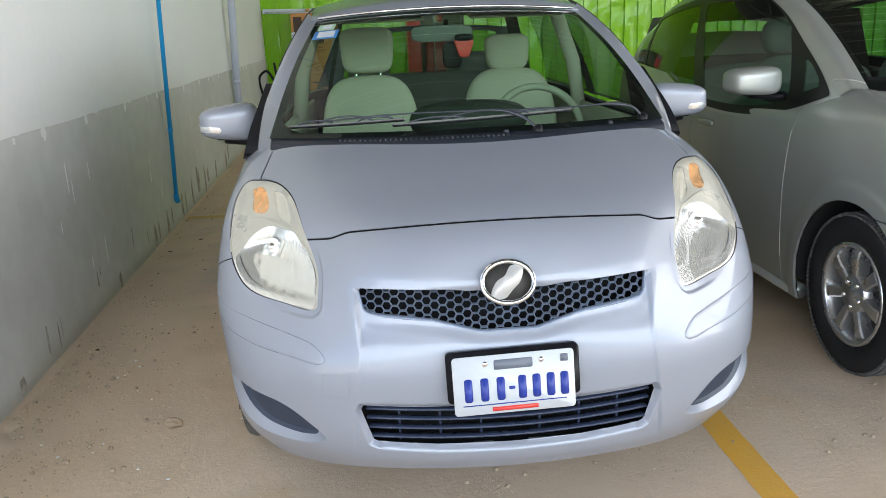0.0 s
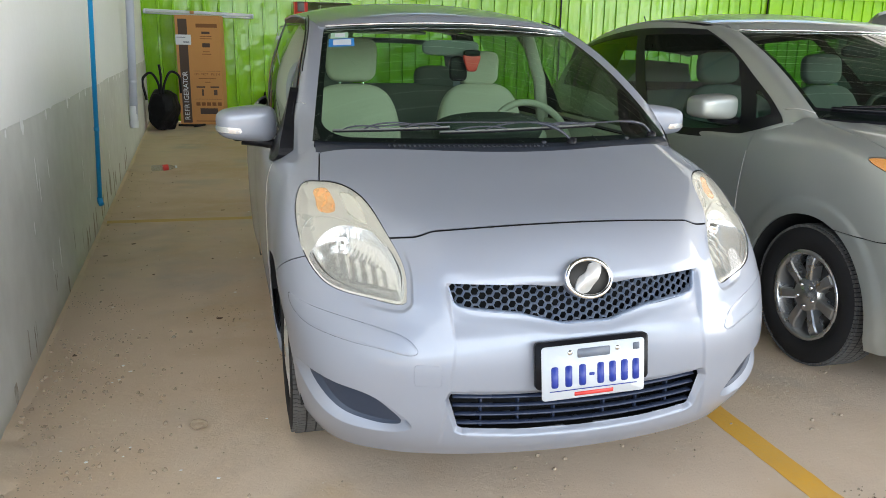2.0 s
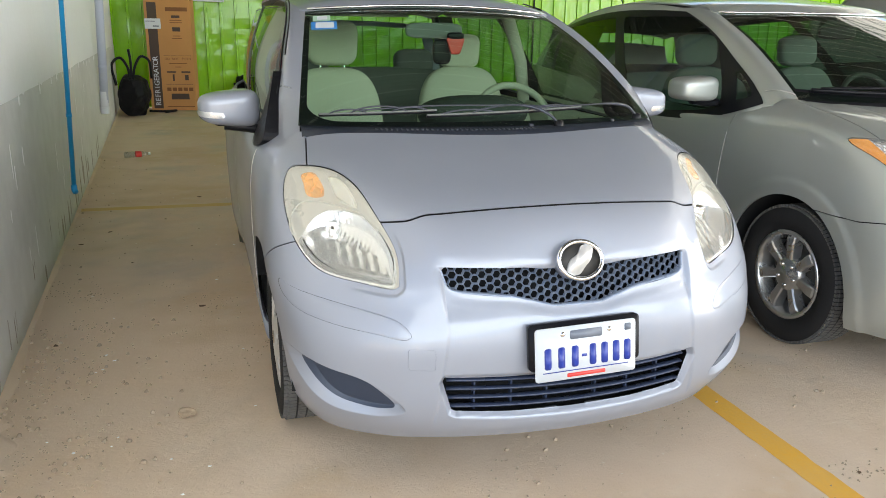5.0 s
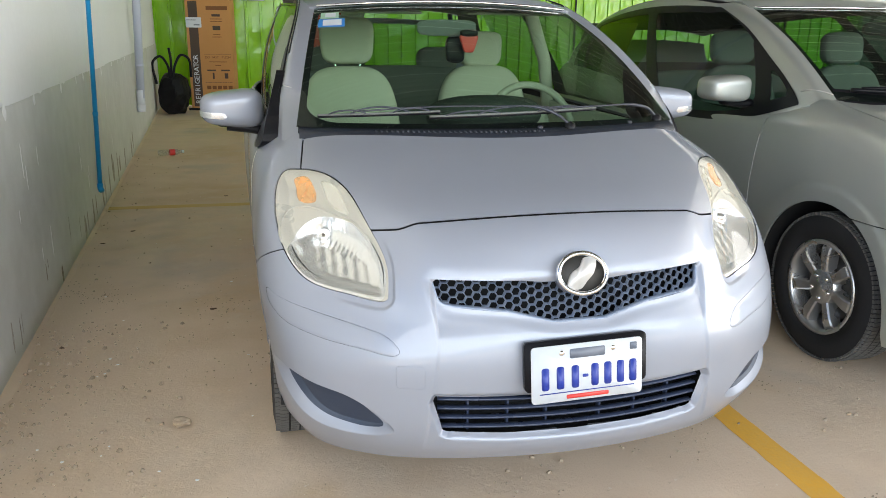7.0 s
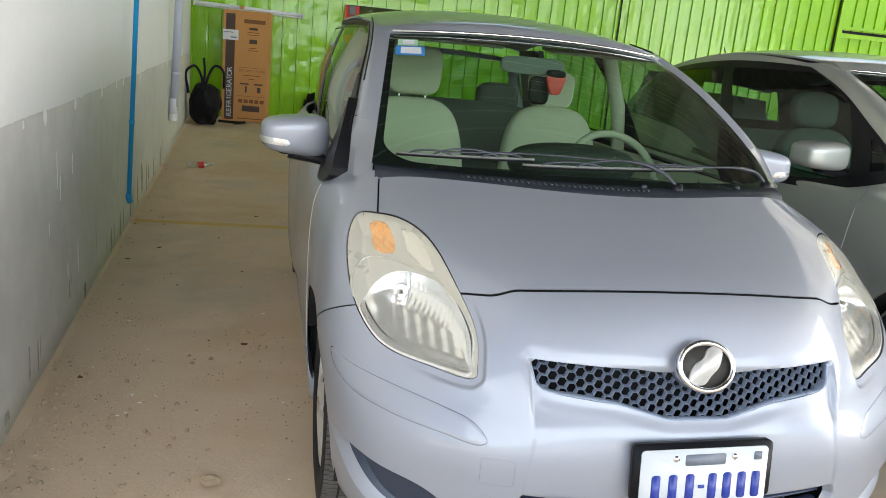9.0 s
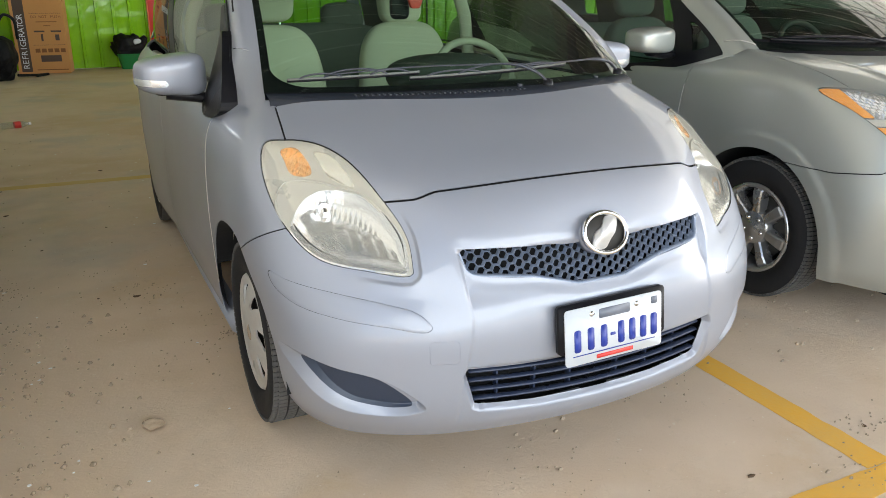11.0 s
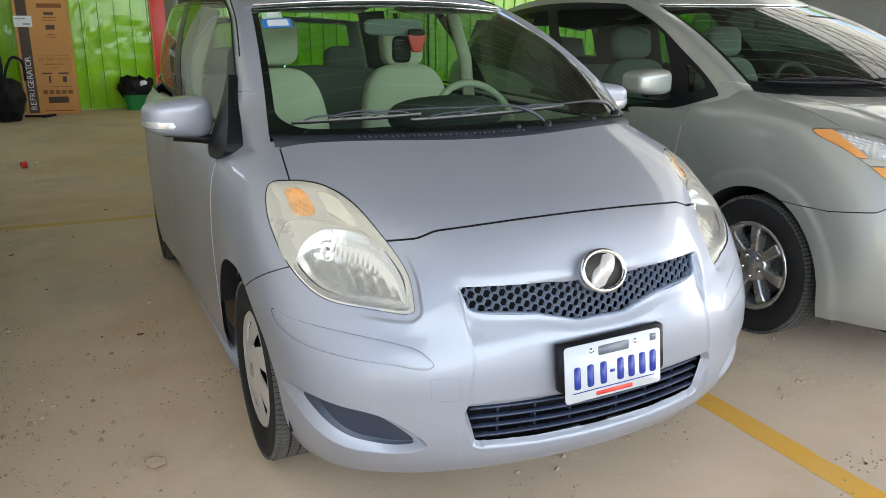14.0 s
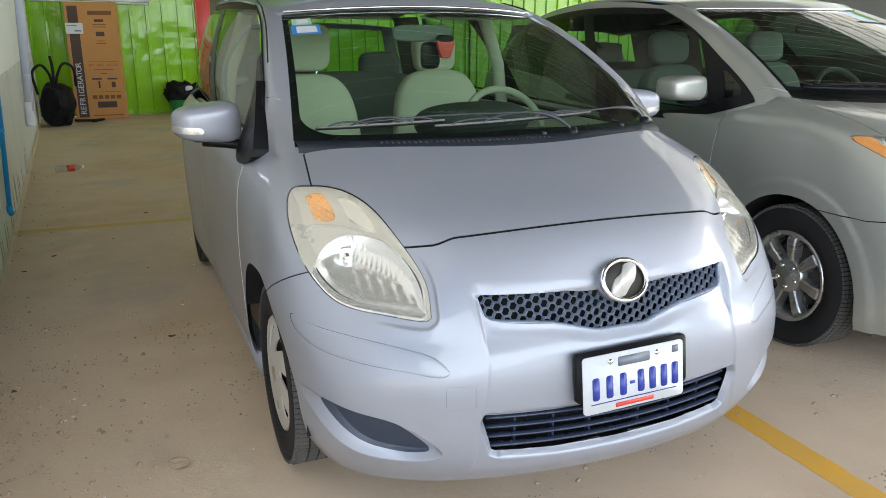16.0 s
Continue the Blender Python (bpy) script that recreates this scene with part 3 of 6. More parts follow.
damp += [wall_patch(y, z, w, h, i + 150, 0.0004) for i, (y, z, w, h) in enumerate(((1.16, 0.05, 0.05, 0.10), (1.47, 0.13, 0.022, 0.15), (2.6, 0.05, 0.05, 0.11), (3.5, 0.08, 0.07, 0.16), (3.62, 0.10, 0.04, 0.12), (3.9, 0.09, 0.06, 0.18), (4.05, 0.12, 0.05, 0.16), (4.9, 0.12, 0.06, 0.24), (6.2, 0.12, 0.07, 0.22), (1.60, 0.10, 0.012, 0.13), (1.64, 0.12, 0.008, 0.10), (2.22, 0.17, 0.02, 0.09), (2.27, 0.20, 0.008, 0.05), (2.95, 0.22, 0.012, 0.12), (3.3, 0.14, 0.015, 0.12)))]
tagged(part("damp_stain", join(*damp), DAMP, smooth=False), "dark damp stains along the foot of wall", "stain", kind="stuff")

# sand and crumbs swept against the foot of the wall
fillet = []
for y in np.linspace(-0.75, BACK - 0.1, 900):
    k = 0.5 + 0.5 * noise.noise(Vector((y * 2.3, 4, 1))) + 0.35 * noise.noise(Vector((y * 11, 4, 1)))
    near = 1 - min(1.0, max(0.0, (y - 0.9) / 0.7))
    h, w = 0.003 + (0.010 + 0.014 * near) * max(0.0, k), 0.012 + (0.035 + 0.10 * near) * max(0.0, k)
    fillet.append([(wall_x(y) + 0.004, y, h), (wall_x(y) + 0.3 * w, y, 0.55 * h), (wall_x(y) + 0.65 * w, y, 0.18 * h), (wall_x(y) + w, y, -0.0045)])
tagged(part("sand_fillet", surface(fillet, True), CONCRETE), "sand and plaster crumbs along the foot of wall", "sand", kind="stuff")

# corrugated green metal wall at the back
xs, prof = [], []
pitch, x = 0.25, -2.6
while x < 24:
    for dx, d in ((0, 0), (0.07, 0.002), (0.14, 0.0), (0.200, 0), (0.207, 0.032), (0.243, 0.032)):
        xs.append(x + dx)
        prof.append(d)
    x += pitch
back = part("wall_north", surface([[(x, BACK - d + 0.008 * noise.noise(Vector((x * 2.3, z * 3.1, 0))) + 0.005 * noise.noise(Vector((x * 8, z * 7, 4))), z) for z in np.linspace(0.0, TOP, 60)] for x, d in zip(xs, prof)]),
            GREEN, smooth=False)
v, t = keep(triangles(([x.co[:] for x in back.data.vertices], [tuple(p.vertices) for p in back.data.polygons])),
            lambda q: np.maximum(np.abs(q[:, 0] - 0.66) - 0.52, q[:, 2] - 2.07))
back.data.clear_geometry()
back.data.from_pydata([tuple(p) for p in v.tolist()], [], [tuple(q) for q in t.tolist()])
tagged(back, "glossy lime-green corrugated metal sheet wall with dents", "wall", kind="structure")

# roof sheets with narrow daylight joints; the front and one side of the shed stand open
def roof_sheets(x0, x1):
    pieces, y, i = [], -8.6, 0
    while y < BACK + 0.2:
        wide = 0.46
        pts = []
        for k in range(13):
            yy = y + wide * k / 12
            pts.append([(x, yy, TOP + 0.03 * (k % 3 == 0) + 0.055 * (x + 3)) for x in (x0, x1)])
        pieces.append(surface(pts, True))
        y += wide + (0.007 if i % 2 else 0.004)
        i += 1
    return join(*pieces)


def roof_joints(x0, x1):
    pieces, y, i = [], -8.6, 0
    while y < BACK + 0.2:
        wide = 0.46 + (0.007 if i % 2 else 0.004)
        pieces.append(surface([[(x, yy, TOP + 0.012 + 0.055 * (x + 3)) for x in (x0, x1)] for yy in (y - 0.03, y + 0.004)], True))
        y += wide
        i += 1
    return join(*pieces)


tagged(part("ceiling", roof_sheets(-3.0, 9.3), ROOFSHEET, smooth=False), "ribbed metal roof sheets on steel trusses", "ceiling", kind="structure")
tagged(part("joint_strip", roof_joints(-3.0, 9.3), MILKY, smooth=False), "thin translucent strips in the roof joints", "roof strip", kind="structure")
tagged(part("skylight_sheets", roof_sheets(9.3, 24.0), MILKY, smooth=False), "milky translucent ribbed roof sheets letting daylight in", "skylight", kind="structure")

roof_at = lambda x: TOP + 0.055 * (x + 3)
truss_parts = []
for y in np.arange(-7.4, BACK, 2.9):
    truss_parts += [tube([(-2.6, y, roof_at(-2.6) - 0.1), (14.6, y, roof_at(14.6) - 0.1)], 0.04, 6), tube([(-2.6, y, roof_at(-2.6) - 0.75), (14.6, y, roof_at(14.6) - 0.75)], 0.04, 6)]
    for i, x in enumerate(np.arange(-2.4, 14.0, 0.8)):
        z0, z1 = (-0.75, -0.1) if i % 2 else (-0.1, -0.75)
        truss_parts.append(tube([(x, y, roof_at(x) + z0), (x + 0.8, y, roof_at(x + 0.8) + z1)], 0.02, 5))
for x in np.arange(-2.0, 14.6, 1.3):
    truss_parts.append(tube([(x, -8.5, roof_at(x) - 0.045), (x, BACK, roof_at(x) - 0.045)], 0.035, 5))
for y in np.arange(-7.4, BACK, 5.8):
    truss_parts.append(tube([(14.5, y, 0), (14.5, y, roof_at(14.5))], 0.09, 8))
tagged(part("roof_truss", join(*truss_parts), STEEL, smooth=False), "dark steel roof trusses, purlins and posts", "roof truss", kind="structure")

# framed bays further along the green wall
frame_bits = [box((0.10, 0.06, TOP), (9.8, BACK - 0.06, TOP / 2)), box((0.10, 0.06, TOP), (12.8, BACK - 0.06, TOP / 2)), box((6.0, 0.05, 0.09), (12.8, BACK - 0.055, 2.47)), box((6.0, 0.05, 0.06), (12.8, BACK - 0.055, 2.62))]
tagged(part("wall_frame", join(*frame_bits), GREEN, smooth=False), "lime-green steel posts and rails on sheet wall", "wall frame", kind="structure")
gap = join(box((6.0, 0.02, 0.05), (12.8, BACK - 0.04, 2.545)), box((0.025, 0.02, TOP), (5.19, BACK - 0.034, TOP / 2)), box((0.02, 0.02, TOP), (9.74, BACK - 0.034, TOP / 2)))
tagged(part("sheet_joint", gap, SHADOW, smooth=False), "dark open joints between green sheets", "joint", kind="structure")

# lower wall of the doorway room behind the green sheets
room = join(box((3.2, 0.15, 2.9), (0.9, BACK + 2.0, 1.45)), box((0.12, 1.9, 2.9), (-0.6, BACK + 1.02, 1.45)), box((0.12, 1.9, 2.9), (2.4, BACK + 1.02, 1.45)), box((3.2, 1.95, 0.1), (0.9, BACK + 1.05, 2.9)))
tagged(part("wall_store", room, CEMENT, smooth=False), "dim grey store room behind an opening", "wall", kind="structure")

# unseen plain wall on the far side, added to keep sky out of reflections
tagged(part("unseen_wall_east", box((0.2, 11.4, 6.2), (24.2, 8.3, 3.1)), CEMENT, smooth=False), "unseen plain grey cement wall, added to shape the reflections", "wall", kind="structure")

# pipes on the side wall
def wall_pipe(name, y, z0, z1, r, mat, label):
    x = wall_x(y) + r + 0.012
    pipe = thing(name, label, "pipe", (x, y, 0))
    part("pipe_run", tube([(0, 0, z0), (0.020 * (z1 - z0), 0, (z0 + z1) / 2), (0.04 * (z1 - z0), 0, z1)], r, 14), mat, pipe)
    for z in np.arange(z0 + 0.5, z1, 1.1):
        part("clip", moved(lathe([(-0.012, r + 0.003), (0.012, r + 0.003)], 16, "z"), pose(0.04 * (z - z0), 0, z)), mat, pipe)
    return pipe


blue_pipe = wall_pipe("water_pipe", 4.18, 0.235, 5.0, 0.016, BLUEPIPE, "bright blue plastic water pipe fixed to wall")
part("elbow", tube(along([(0, 0, 0.24), (0.0, 0, 0.205), (0.01, -0.015, 0.19)], 6), 0.020, 12), BLUEPIPE, blue_pipe)
pale_pipe = wall_pipe("drain_pipe", 7.95, 0.40, 5.0, 0.045, PALEPIPE, "pale grey drain pipe with open white end")
part("white_sleeve", tube([(0.0, 0, 0.42), (0.006, 0, 0.62)], 0.0465, 14), WHITE, pale_pipe, "bare white lower length of pipe")
part("open_end", moved(lathe([(-0.03, 0.047), (0.0, 0.05), (0.05, 0.05)], 20, "z"), pose(0, 0, 0.40)), WHITE, pale_pipe)


# ---------------------------------------------------------------- wheels
def make_wheel(name, parent, place, radius, wide, rim_r, side, style, label=""):
    """tyre, rim or cover, brake disc, and near-black discs added behind as shade; the outer face looks to side (-1 or
    1) along x.
    """
    hub = new(name)
    hub.parent = parent
    hub.matrix_basis = pose(*place, 0, 0, 0 if side < 0 else 180)
    if label:
        tagged(hub, label)
    w = wide / 2
    prof = [(w * 0.72, rim_r), (w * 0.9, rim_r + 0.012), (w, rim_r + 0.45 * (radius - rim_r)), (w * 0.93, radius - 0.022), (w * 0.8, radius - 0.006), (w * 0.66, radius)]
    grooves = []
    for c in (-0.42, -0.14, 0.14, 0.42):
        g = c * wide
        grooves += [(g - 0.006, radius + 0.001), (g - 0.004, radius - 0.007), (g + 0.004, radius - 0.007), (g + 0.006, radius + 0.001)]
    full = [(-a, r) for a, r in prof] + grooves[4:-4] + [(a, r) for a, r in reversed(prof)]
    tyre = lathe(full, 72)
    blocks = []
    for i in range(104):
        a = 2 * math.pi * i / 104
        for sx in (-1, 1):
            blocks.append(moved(box((wide * 0.13, 0.0135, 0.009), (sx * wide * 0.40, 0, radius - 0.0085), 0.0), Matrix.Rotation(a, 4, "X")))
    rubber = part("tyre", tyre, RUBBER, hub, "black rubber tyre with grooved tread")
    ribs = []
    for i in range(104):
        a = 2 * math.pi * i / 104
        for c in (-0.30, -0.10, 0.10, 0.30):
            ribs.append(moved(box((wide * 0.165, 0.0145, 0.005), (c * wide, 0, radius - 0.001), 0.0), Matrix.Rotation(a + (0.02 if c in (-0.10, 0.30) else 0), 4, "X")))
    tagged(part("tread", join(*ribs, *blocks), TREAD, rubber, "dusty grey tread blocks", smooth=False), kind="stuff")
    if style == "cover":
        dish = [(-w * 0.74, rim_r + 0.004), (-w * 0.86, rim_r - 0.004), (-w * 0.80, rim_r - 0.018), (-w * 0.90, rim_r * 0.72), (-w * 0.98, rim_r * 0.4), (-w * 1.0, rim_r * 0.2), (-w * 0.97, 0.0)]
        face = triangles(lathe(along(np.array([(a, r, 0.0) for a, r in dish]), 40)[:, :2], 140))

        def slots(v):
            ang, r = np.arctan2(v[:, 1], v[:, 2]), np.hypot(v[:, 1], v[:, 2]) / rim_r
            n = 7
            d = np.abs((ang / (2 * math.pi) * n + 0.9 * (r - 0.7)) % 1 - 0.5)
            return np.maximum(0.36 * (d - 0.17 - 0.20 * (r - 0.65)), 0.5 * (np.abs(r - 0.665) - 0.165)) * rim_r
        part("wheel_cover", with_lip(keep(face, slots), 0.006), HUBCAP, hub, "silver plastic wheel cover with slots")
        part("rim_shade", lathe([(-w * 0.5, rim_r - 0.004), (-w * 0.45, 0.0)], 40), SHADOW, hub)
        part("logo", lathe([(-w * 1.02, 0.0), (-w * 1.02, 0.022), (-w * 0.99, 0.026)], 24), CHROME, hub)
    else:
        barrel = lathe([(w * 0.5, rim_r), (-w * 0.72, rim_r + 0.003), (-w * 0.9, rim_r + 0.006), (-w * 0.9, rim_r - 0.008), (-w * 0.8, rim_r - 0.016), (w * 0.3, rim_r - 0.02)], 72)
        part("rim", barrel, ALLOY, hub, "grey alloy rim")
        for i in range(7):
            rows = []
            for r, hw, fr in ((0.05, 0.019, 0.76), (rim_r * 0.45, 0.020, 0.80), (rim_r * 0.72, 0.0235, 0.85), (rim_r * 0.86, 0.026, 0.82), (rim_r - 0.004, 0.030, 0.62)):
                ch = 0.006
                rows.append([(-w * 0.3, -hw - 0.004, r), (-w * fr + ch, -hw, r), (-w * fr, -hw + ch, r), (-w * fr, hw - ch, r), (-w * fr + ch, hw, r), (-w * 0.3, hw + 0.004, r)])
            part("spoke", moved(surface(rows, True), Matrix.Rotation(2 * math.pi * i / 7, 4, "X")), ALLOY, hub, smooth=False)
        part("hub_centre", lathe([(-w * 0.4, 0.078), (-w * 0.76, 0.074), (-w * 0.80, 0.068), (-w * 0.80, 0.032), (-w * 0.86, 0.028), (-w * 0.87, 0.0)], 40), ALLOY, hub)
        for i in range(5):
            a = 2 * math.pi * (i + 0.5) / 5
            part("wheel_nut", moved(lathe([(-w * 0.7, 0.0095), (-w * 0.88, 0.0085), (-w * 0.89, 0.0)], 6), Matrix.Translation((0, 0.05 * math.sin(a), 0.05 * math.cos(a)))), CHROME, hub)
    # behind alloy spokes the disc is darkened so that the gaps read dark
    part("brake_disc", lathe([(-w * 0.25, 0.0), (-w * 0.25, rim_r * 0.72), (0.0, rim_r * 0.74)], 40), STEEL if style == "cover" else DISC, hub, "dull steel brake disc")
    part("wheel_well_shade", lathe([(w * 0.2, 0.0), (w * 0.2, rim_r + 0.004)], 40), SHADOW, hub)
    return hub


# ---------------------------------------------------------------- the hatchback
car = thing("hatchback_car", "lilac-silver metallic compact hatchback parked in a marked bay", "car", (0.008, 0, -0.023), 0.2)

Z = (0.195, 0.25, 0.31, 0.41, 0.525, 0.62, 0.74, 0.85, 0.935, 1.0)
centre = [(0, .095, .20), (0, .062, .25), (0, .05, .31), (0, .045, .41), (0, .045, .52), (0, .065, .61), (0, .105, .74), (0, .20, .868), (0, .42, .955), (0, .70, 1.035)]
inner = [(.385, .145, .198), (.385, .105, .25), (.385, .085, .31), (.385, .075, .41), (.385, .075, .52), (.385, .105, .61), (.385, .16, .735), (.385, .265, .855), (.385, .46, .945), (.38, .735, 1.035)]
outer = [(.55, .22, .19), (.555, .172, .25), (.56, .146, .31), (.56, .135, .41), (.56, .143, .525), (.56, .198, .62), (.56, .292, .74), (.57, .385, .85), (.575, .54, .935), (.555, .80, 1.03)]
corner = [(.70, .36, .185), (.735, .325, .25), (.75, .30, .31), (.757, .29, .41), (.77, .31, .52), (.785, .365, .62), (.775, .435, .74), (.767, .55, .84), (.745, .67, .925), (.665, .885, 1.02)]
arch = [(x, y, z) for x, y, z in zip((.80, .815, .825, .835, .84, .845, .843, .828, .797, .731), (.78,) * 6 + (.80, .84, .92, 1.02), Z)]
shoulder = (.80, .822, .832, .839, .844, .847, .847, .843, .828, .775)


def side_column(y, shrink, rise):
    return [(x - shrink, y, z + rise * max(0, z - 0.6) / 0.4) for x, z in zip(shoulder, Z)]


def tail_column(xs, ys, rise):
    return [(x, y, z + rise * max(0, z - 0.6) / 0.4) for x, y, z in zip(xs, ys, Z)]


tail_y = (3.64, 3.69, 3.72, 3.74, 3.75, 3.75, 3.74, 3.72, 3.70, 3.66)
columns = [centre, inner, outer, corner, arch, side_column(1.2, 0, 0), side_column(2.2, -0.010, 0.015), side_column(3.2, -0.008, 0.04),
           tail_column([x - 0.14 for x in shoulder], [y - 0.08 for y in tail_y], 0.05), tail_column([0] * 10, tail_y, 0.06)]
shell = net(columns, (40, 26, 30, 44, 28, 18, 18, 12, 12), (6, 10, 15, 16, 18, 18, 16, 14, 12))


def relaxed(mesh, weight, rounds):
    """Evens out lumps of a skin where weight > 0; its rims stay."""
    v, t = mesh
    e = np.sort(np.concatenate([t[:, [0, 1]], t[:, [1, 2]], t[:, [2, 0]]]), 1)
    e, times = np.unique(e, axis=0, return_counts=True)
    w = weight(v)
    w[np.unique(e[times == 1])] = 0
    count = np.bincount(e.ravel(), minlength=len(v))[:, None]
    for _ in range(rounds):
        total = np.zeros_like(v)
        np.add.at(total, e[:, 0], v[e[:, 1]])
        np.add.at(total, e[:, 1], v[e[:, 0]])
        v = v + 0.6 * w[:, None] * (total / count - v)
    return v, t


ease = lambda x, a, b: (lambda k: k * k * (3 - 2 * k))(np.clip((x - a) / (b - a), 0, 1))
shell = relaxed(shell, lambda v: ease(np.abs(v[:, 0]), 0.60, 0.70) * ease(v[:, 1], 0.60, 0.74) * (1 - ease(v[:, 1], 1.25, 1.5)) * ease(v[:, 2], 0.72, 0.82), 70)

AX = np.abs
HUB_F, HUB_R, HUB_Z = 0.785, 3.24, 0.29
arch_cut = lambda v: np.minimum(np.hypot(v[:, 1] - 0.808, v[:, 2] - HUB_Z - 0.015) - 0.362, np.hypot(v[:, 1] - HUB_R, v[:, 2] - HUB_Z - 0.012) - 0.342) + (AX(v[:, 0]) < 0.5)

# lamp outlines in a view turned 30 degrees outwards
turned = lambda v: np.stack([0.866 * AX(v[:, 0]) + 0.5 * v[:, 1], v[:, 2]], 1)
lamp_outline = closed_curve([(.534, .664), (.536, .676), (.553, .737), (.626, .826), (.725, .900), (.83, .936), (.930, .940), (.993, .926), (.977, .87), (.925, .80), (.868, .745), (.785, .690), (.66, .666)], 6)
lamp_d = inside_shape(lamp_outline)
in_front = lambda v: (v[:, 1] > 1.0) * 1.0
lamp_f = lambda v: lamp_d(turned(v)) + in_front(v)

grille_half = [(0.0, .594), (.075, .606), (.20, .638), (.340, .652), (.366, .657), (.379, .668), (.390, .713), (.382, .722), (.30, .722), (.16, .719), (.10, .712), (0.0, .712)]
grille_outline = grille_half[1:-1] + [(-x, z) for x, z in reversed(grille_half[1:-1])]
grille_d = inside_shape(grille_outline)
lower_outline = [(0, .287), (.2, .291), (.36, .303), (.372, .309), (.40, .40), (.395, .412), (.2, .405), (0, .402)]
lower_outline = lower_outline + [(-x, z) for x, z in reversed(lower_outline[1:-1])]
lower_d = inside_shape(lower_outline)
fog_outline = closed_curve([(.765, .425), (.70, .412), (.62, .392), (.56, .352), (.525, .312), (.56, .303), (.62, .308), (.68, .325), (.73, .365)], 5)
fog_d = inside_shape(fog_outline)
pocket_d = inside_shape(closed_curve([(.805, .440), (.70, .421), (.62, .402), (.555, .364), (.503, .309), (.55, .288), (.62, .284), (.70, .298), (.760, .345)], 5))
front_view = lambda v: v[:, [0, 2]]
front_abs = lambda v: np.stack([AX(v[:, 0]), v[:, 2]], 1)
face_only = lambda v: (v[:, 1] > 0.55) * 1.0

# a finer skin round the fog lamp pockets and beside the grilles
v, t = shell
mid = v[t].mean(1)
near = (np.abs(AX(mid[:, 0]) - 0.655) < 0.185) & (np.abs(mid[:, 2]) < 0.475) & (mid[:, 2] > 0.262) & (mid[:, 1] < 0.68)
edge = (np.abs(AX(mid[:, 0]) - 0.405) < 0.055) & (mid[:, 2] > 0.22) & (mid[:, 2] < 0.76) & (mid[:, 1] < 0.55)
edge = (edge | ((np.abs(AX(mid[:, 0]) - 0.53) < 0.10) & (np.abs(mid[:, 2] - 0.715) < 0.115) & (mid[:, 1] < 0.5))) & ~near
fine_v, fine_t = finer(finer(compact(v, t[near])))
edge_v, edge_t = finer(finer(compact(v, t[edge])))
rough_v, rough_t = compact(v, t[~near & ~edge])
shell = (np.concatenate([rough_v, fine_v, edge_v]), np.concatenate([rough_t, fine_t + len(rough_v), edge_t + len(rough_v) + len(fine_v)]))

# relief of the bumper: a raised band at the corners, sunk fog lamp pockets, a crisp rim round the grilles
step = lambda x, a, b: (lambda t: t * t * (3 - 2 * t))(np.clip((x - a) / (b - a), 0, 1))
v, t = shell
nrm = normals(shell)
band_outline = closed_curve([(.815, .640), (.79, .632), (.68, .611), (.57, .590), (.52, .577), (.495, .557), (.487, .541), (.497, .532), (.58, .540), (.70, .556), (.785, .580), (.812, .607)], 5)
band_d = inside_shape(band_outline)(front_abs(v))
relief = 0.0013 * step(-band_d, 0.0, 0.005) * (1 - step(v[:, 1], 0.42, 0.52))
pd, fd = np.maximum(0, -pocket_d(front_abs(v))), np.maximum(0, fog_d(front_abs(v)))
relief -= 0.030 * pd / np.maximum(pd + fd, 1e-6) * (v[:, 1] < 0.6)
relief -= 0.004 * step(-grille_d(front_view(v)), -0.032, 0.0) * (v[:, 1] < 0.55)
ridge_x = np.interp(v[:, 2], (0.22, 0.41, 0.56, 0.66, 0.72), (0.432, 0.412, 0.392, 0.400, 0.404))
beside = AX(v[:, 0]) - ridge_x
front_face = (v[:, 1] < 0.55) * 1.0
relief -= 0.011 * step(v[:, 2], 0.572, 0.640) * step(-beside, 0.0, 0.011) * (1 - step(v[:, 2], 0.71, 0.726)) * front_face
relief += 0.0045 * step(v[:, 2], 0.235, 0.29) * (1 - step(v[:, 2], 0.63, 0.73)) * np.where(beside > 0, np.exp(-(np.maximum(beside, 0) / 0.04) ** 1.2), 1 - step(-beside, 0.0, 0.012)) * front_face
tip_d, tip_u = lamp_d(turned(v)), turned(v)
relief += 0.008 * step(tip_d, 0.014, 0.026) * np.exp(-np.maximum(0, tip_d - 0.026) / 0.05) * (1 - step(tip_u[:, 0], 0.58, 0.70)) * (1 - step(v[:, 2], 0.72, 0.82)) * step(v[:, 2], 0.60, 0.66) * front_face
relief -= 0.022 * step(-lower_d(front_view(v)), -0.018, 0.0) * (v[:, 1] < 0.55)
shell = (v + nrm * relief[:, None], t)

hood_seam = lambda v: 0.873 - 0.145 * v[:, 0] ** 2 - 0.012 * step(AX(v[:, 0]), 0.40, 0.47)
hood_side = lambda v: 0.668 + 0.12 * (0.87 - v[:, 1])
hood_end = lambda v: 0.655 + 0.42 * v[:, 0] ** 2
hood_f = lambda v: np.maximum(np.maximum(hood_seam(v) - v[:, 2], AX(v[:, 0]) - hood_side(v)), v[:, 1] - hood_end(v))
cowl_zone = lambda v: np.maximum(np.maximum(AX(v[:, 0]) - 0.676, hood_end(v) - v[:, 1]), 0.95 - v[:, 2])
bumper_line = lambda v: np.maximum(v[:, 2] - (0.757 - 0.5 * (v[:, 1] - 0.418)) - 1.2 * np.maximum(0, 0.62 - AX(v[:, 0])), v[:, 1] - 0.75)
door_line = lambda v: v[:, 1] - (1.125 + 0.03 * np.cos((v[:, 2] - 0.55) * 5))
rear_door_line = lambda v: v[:, 1] - 2.23
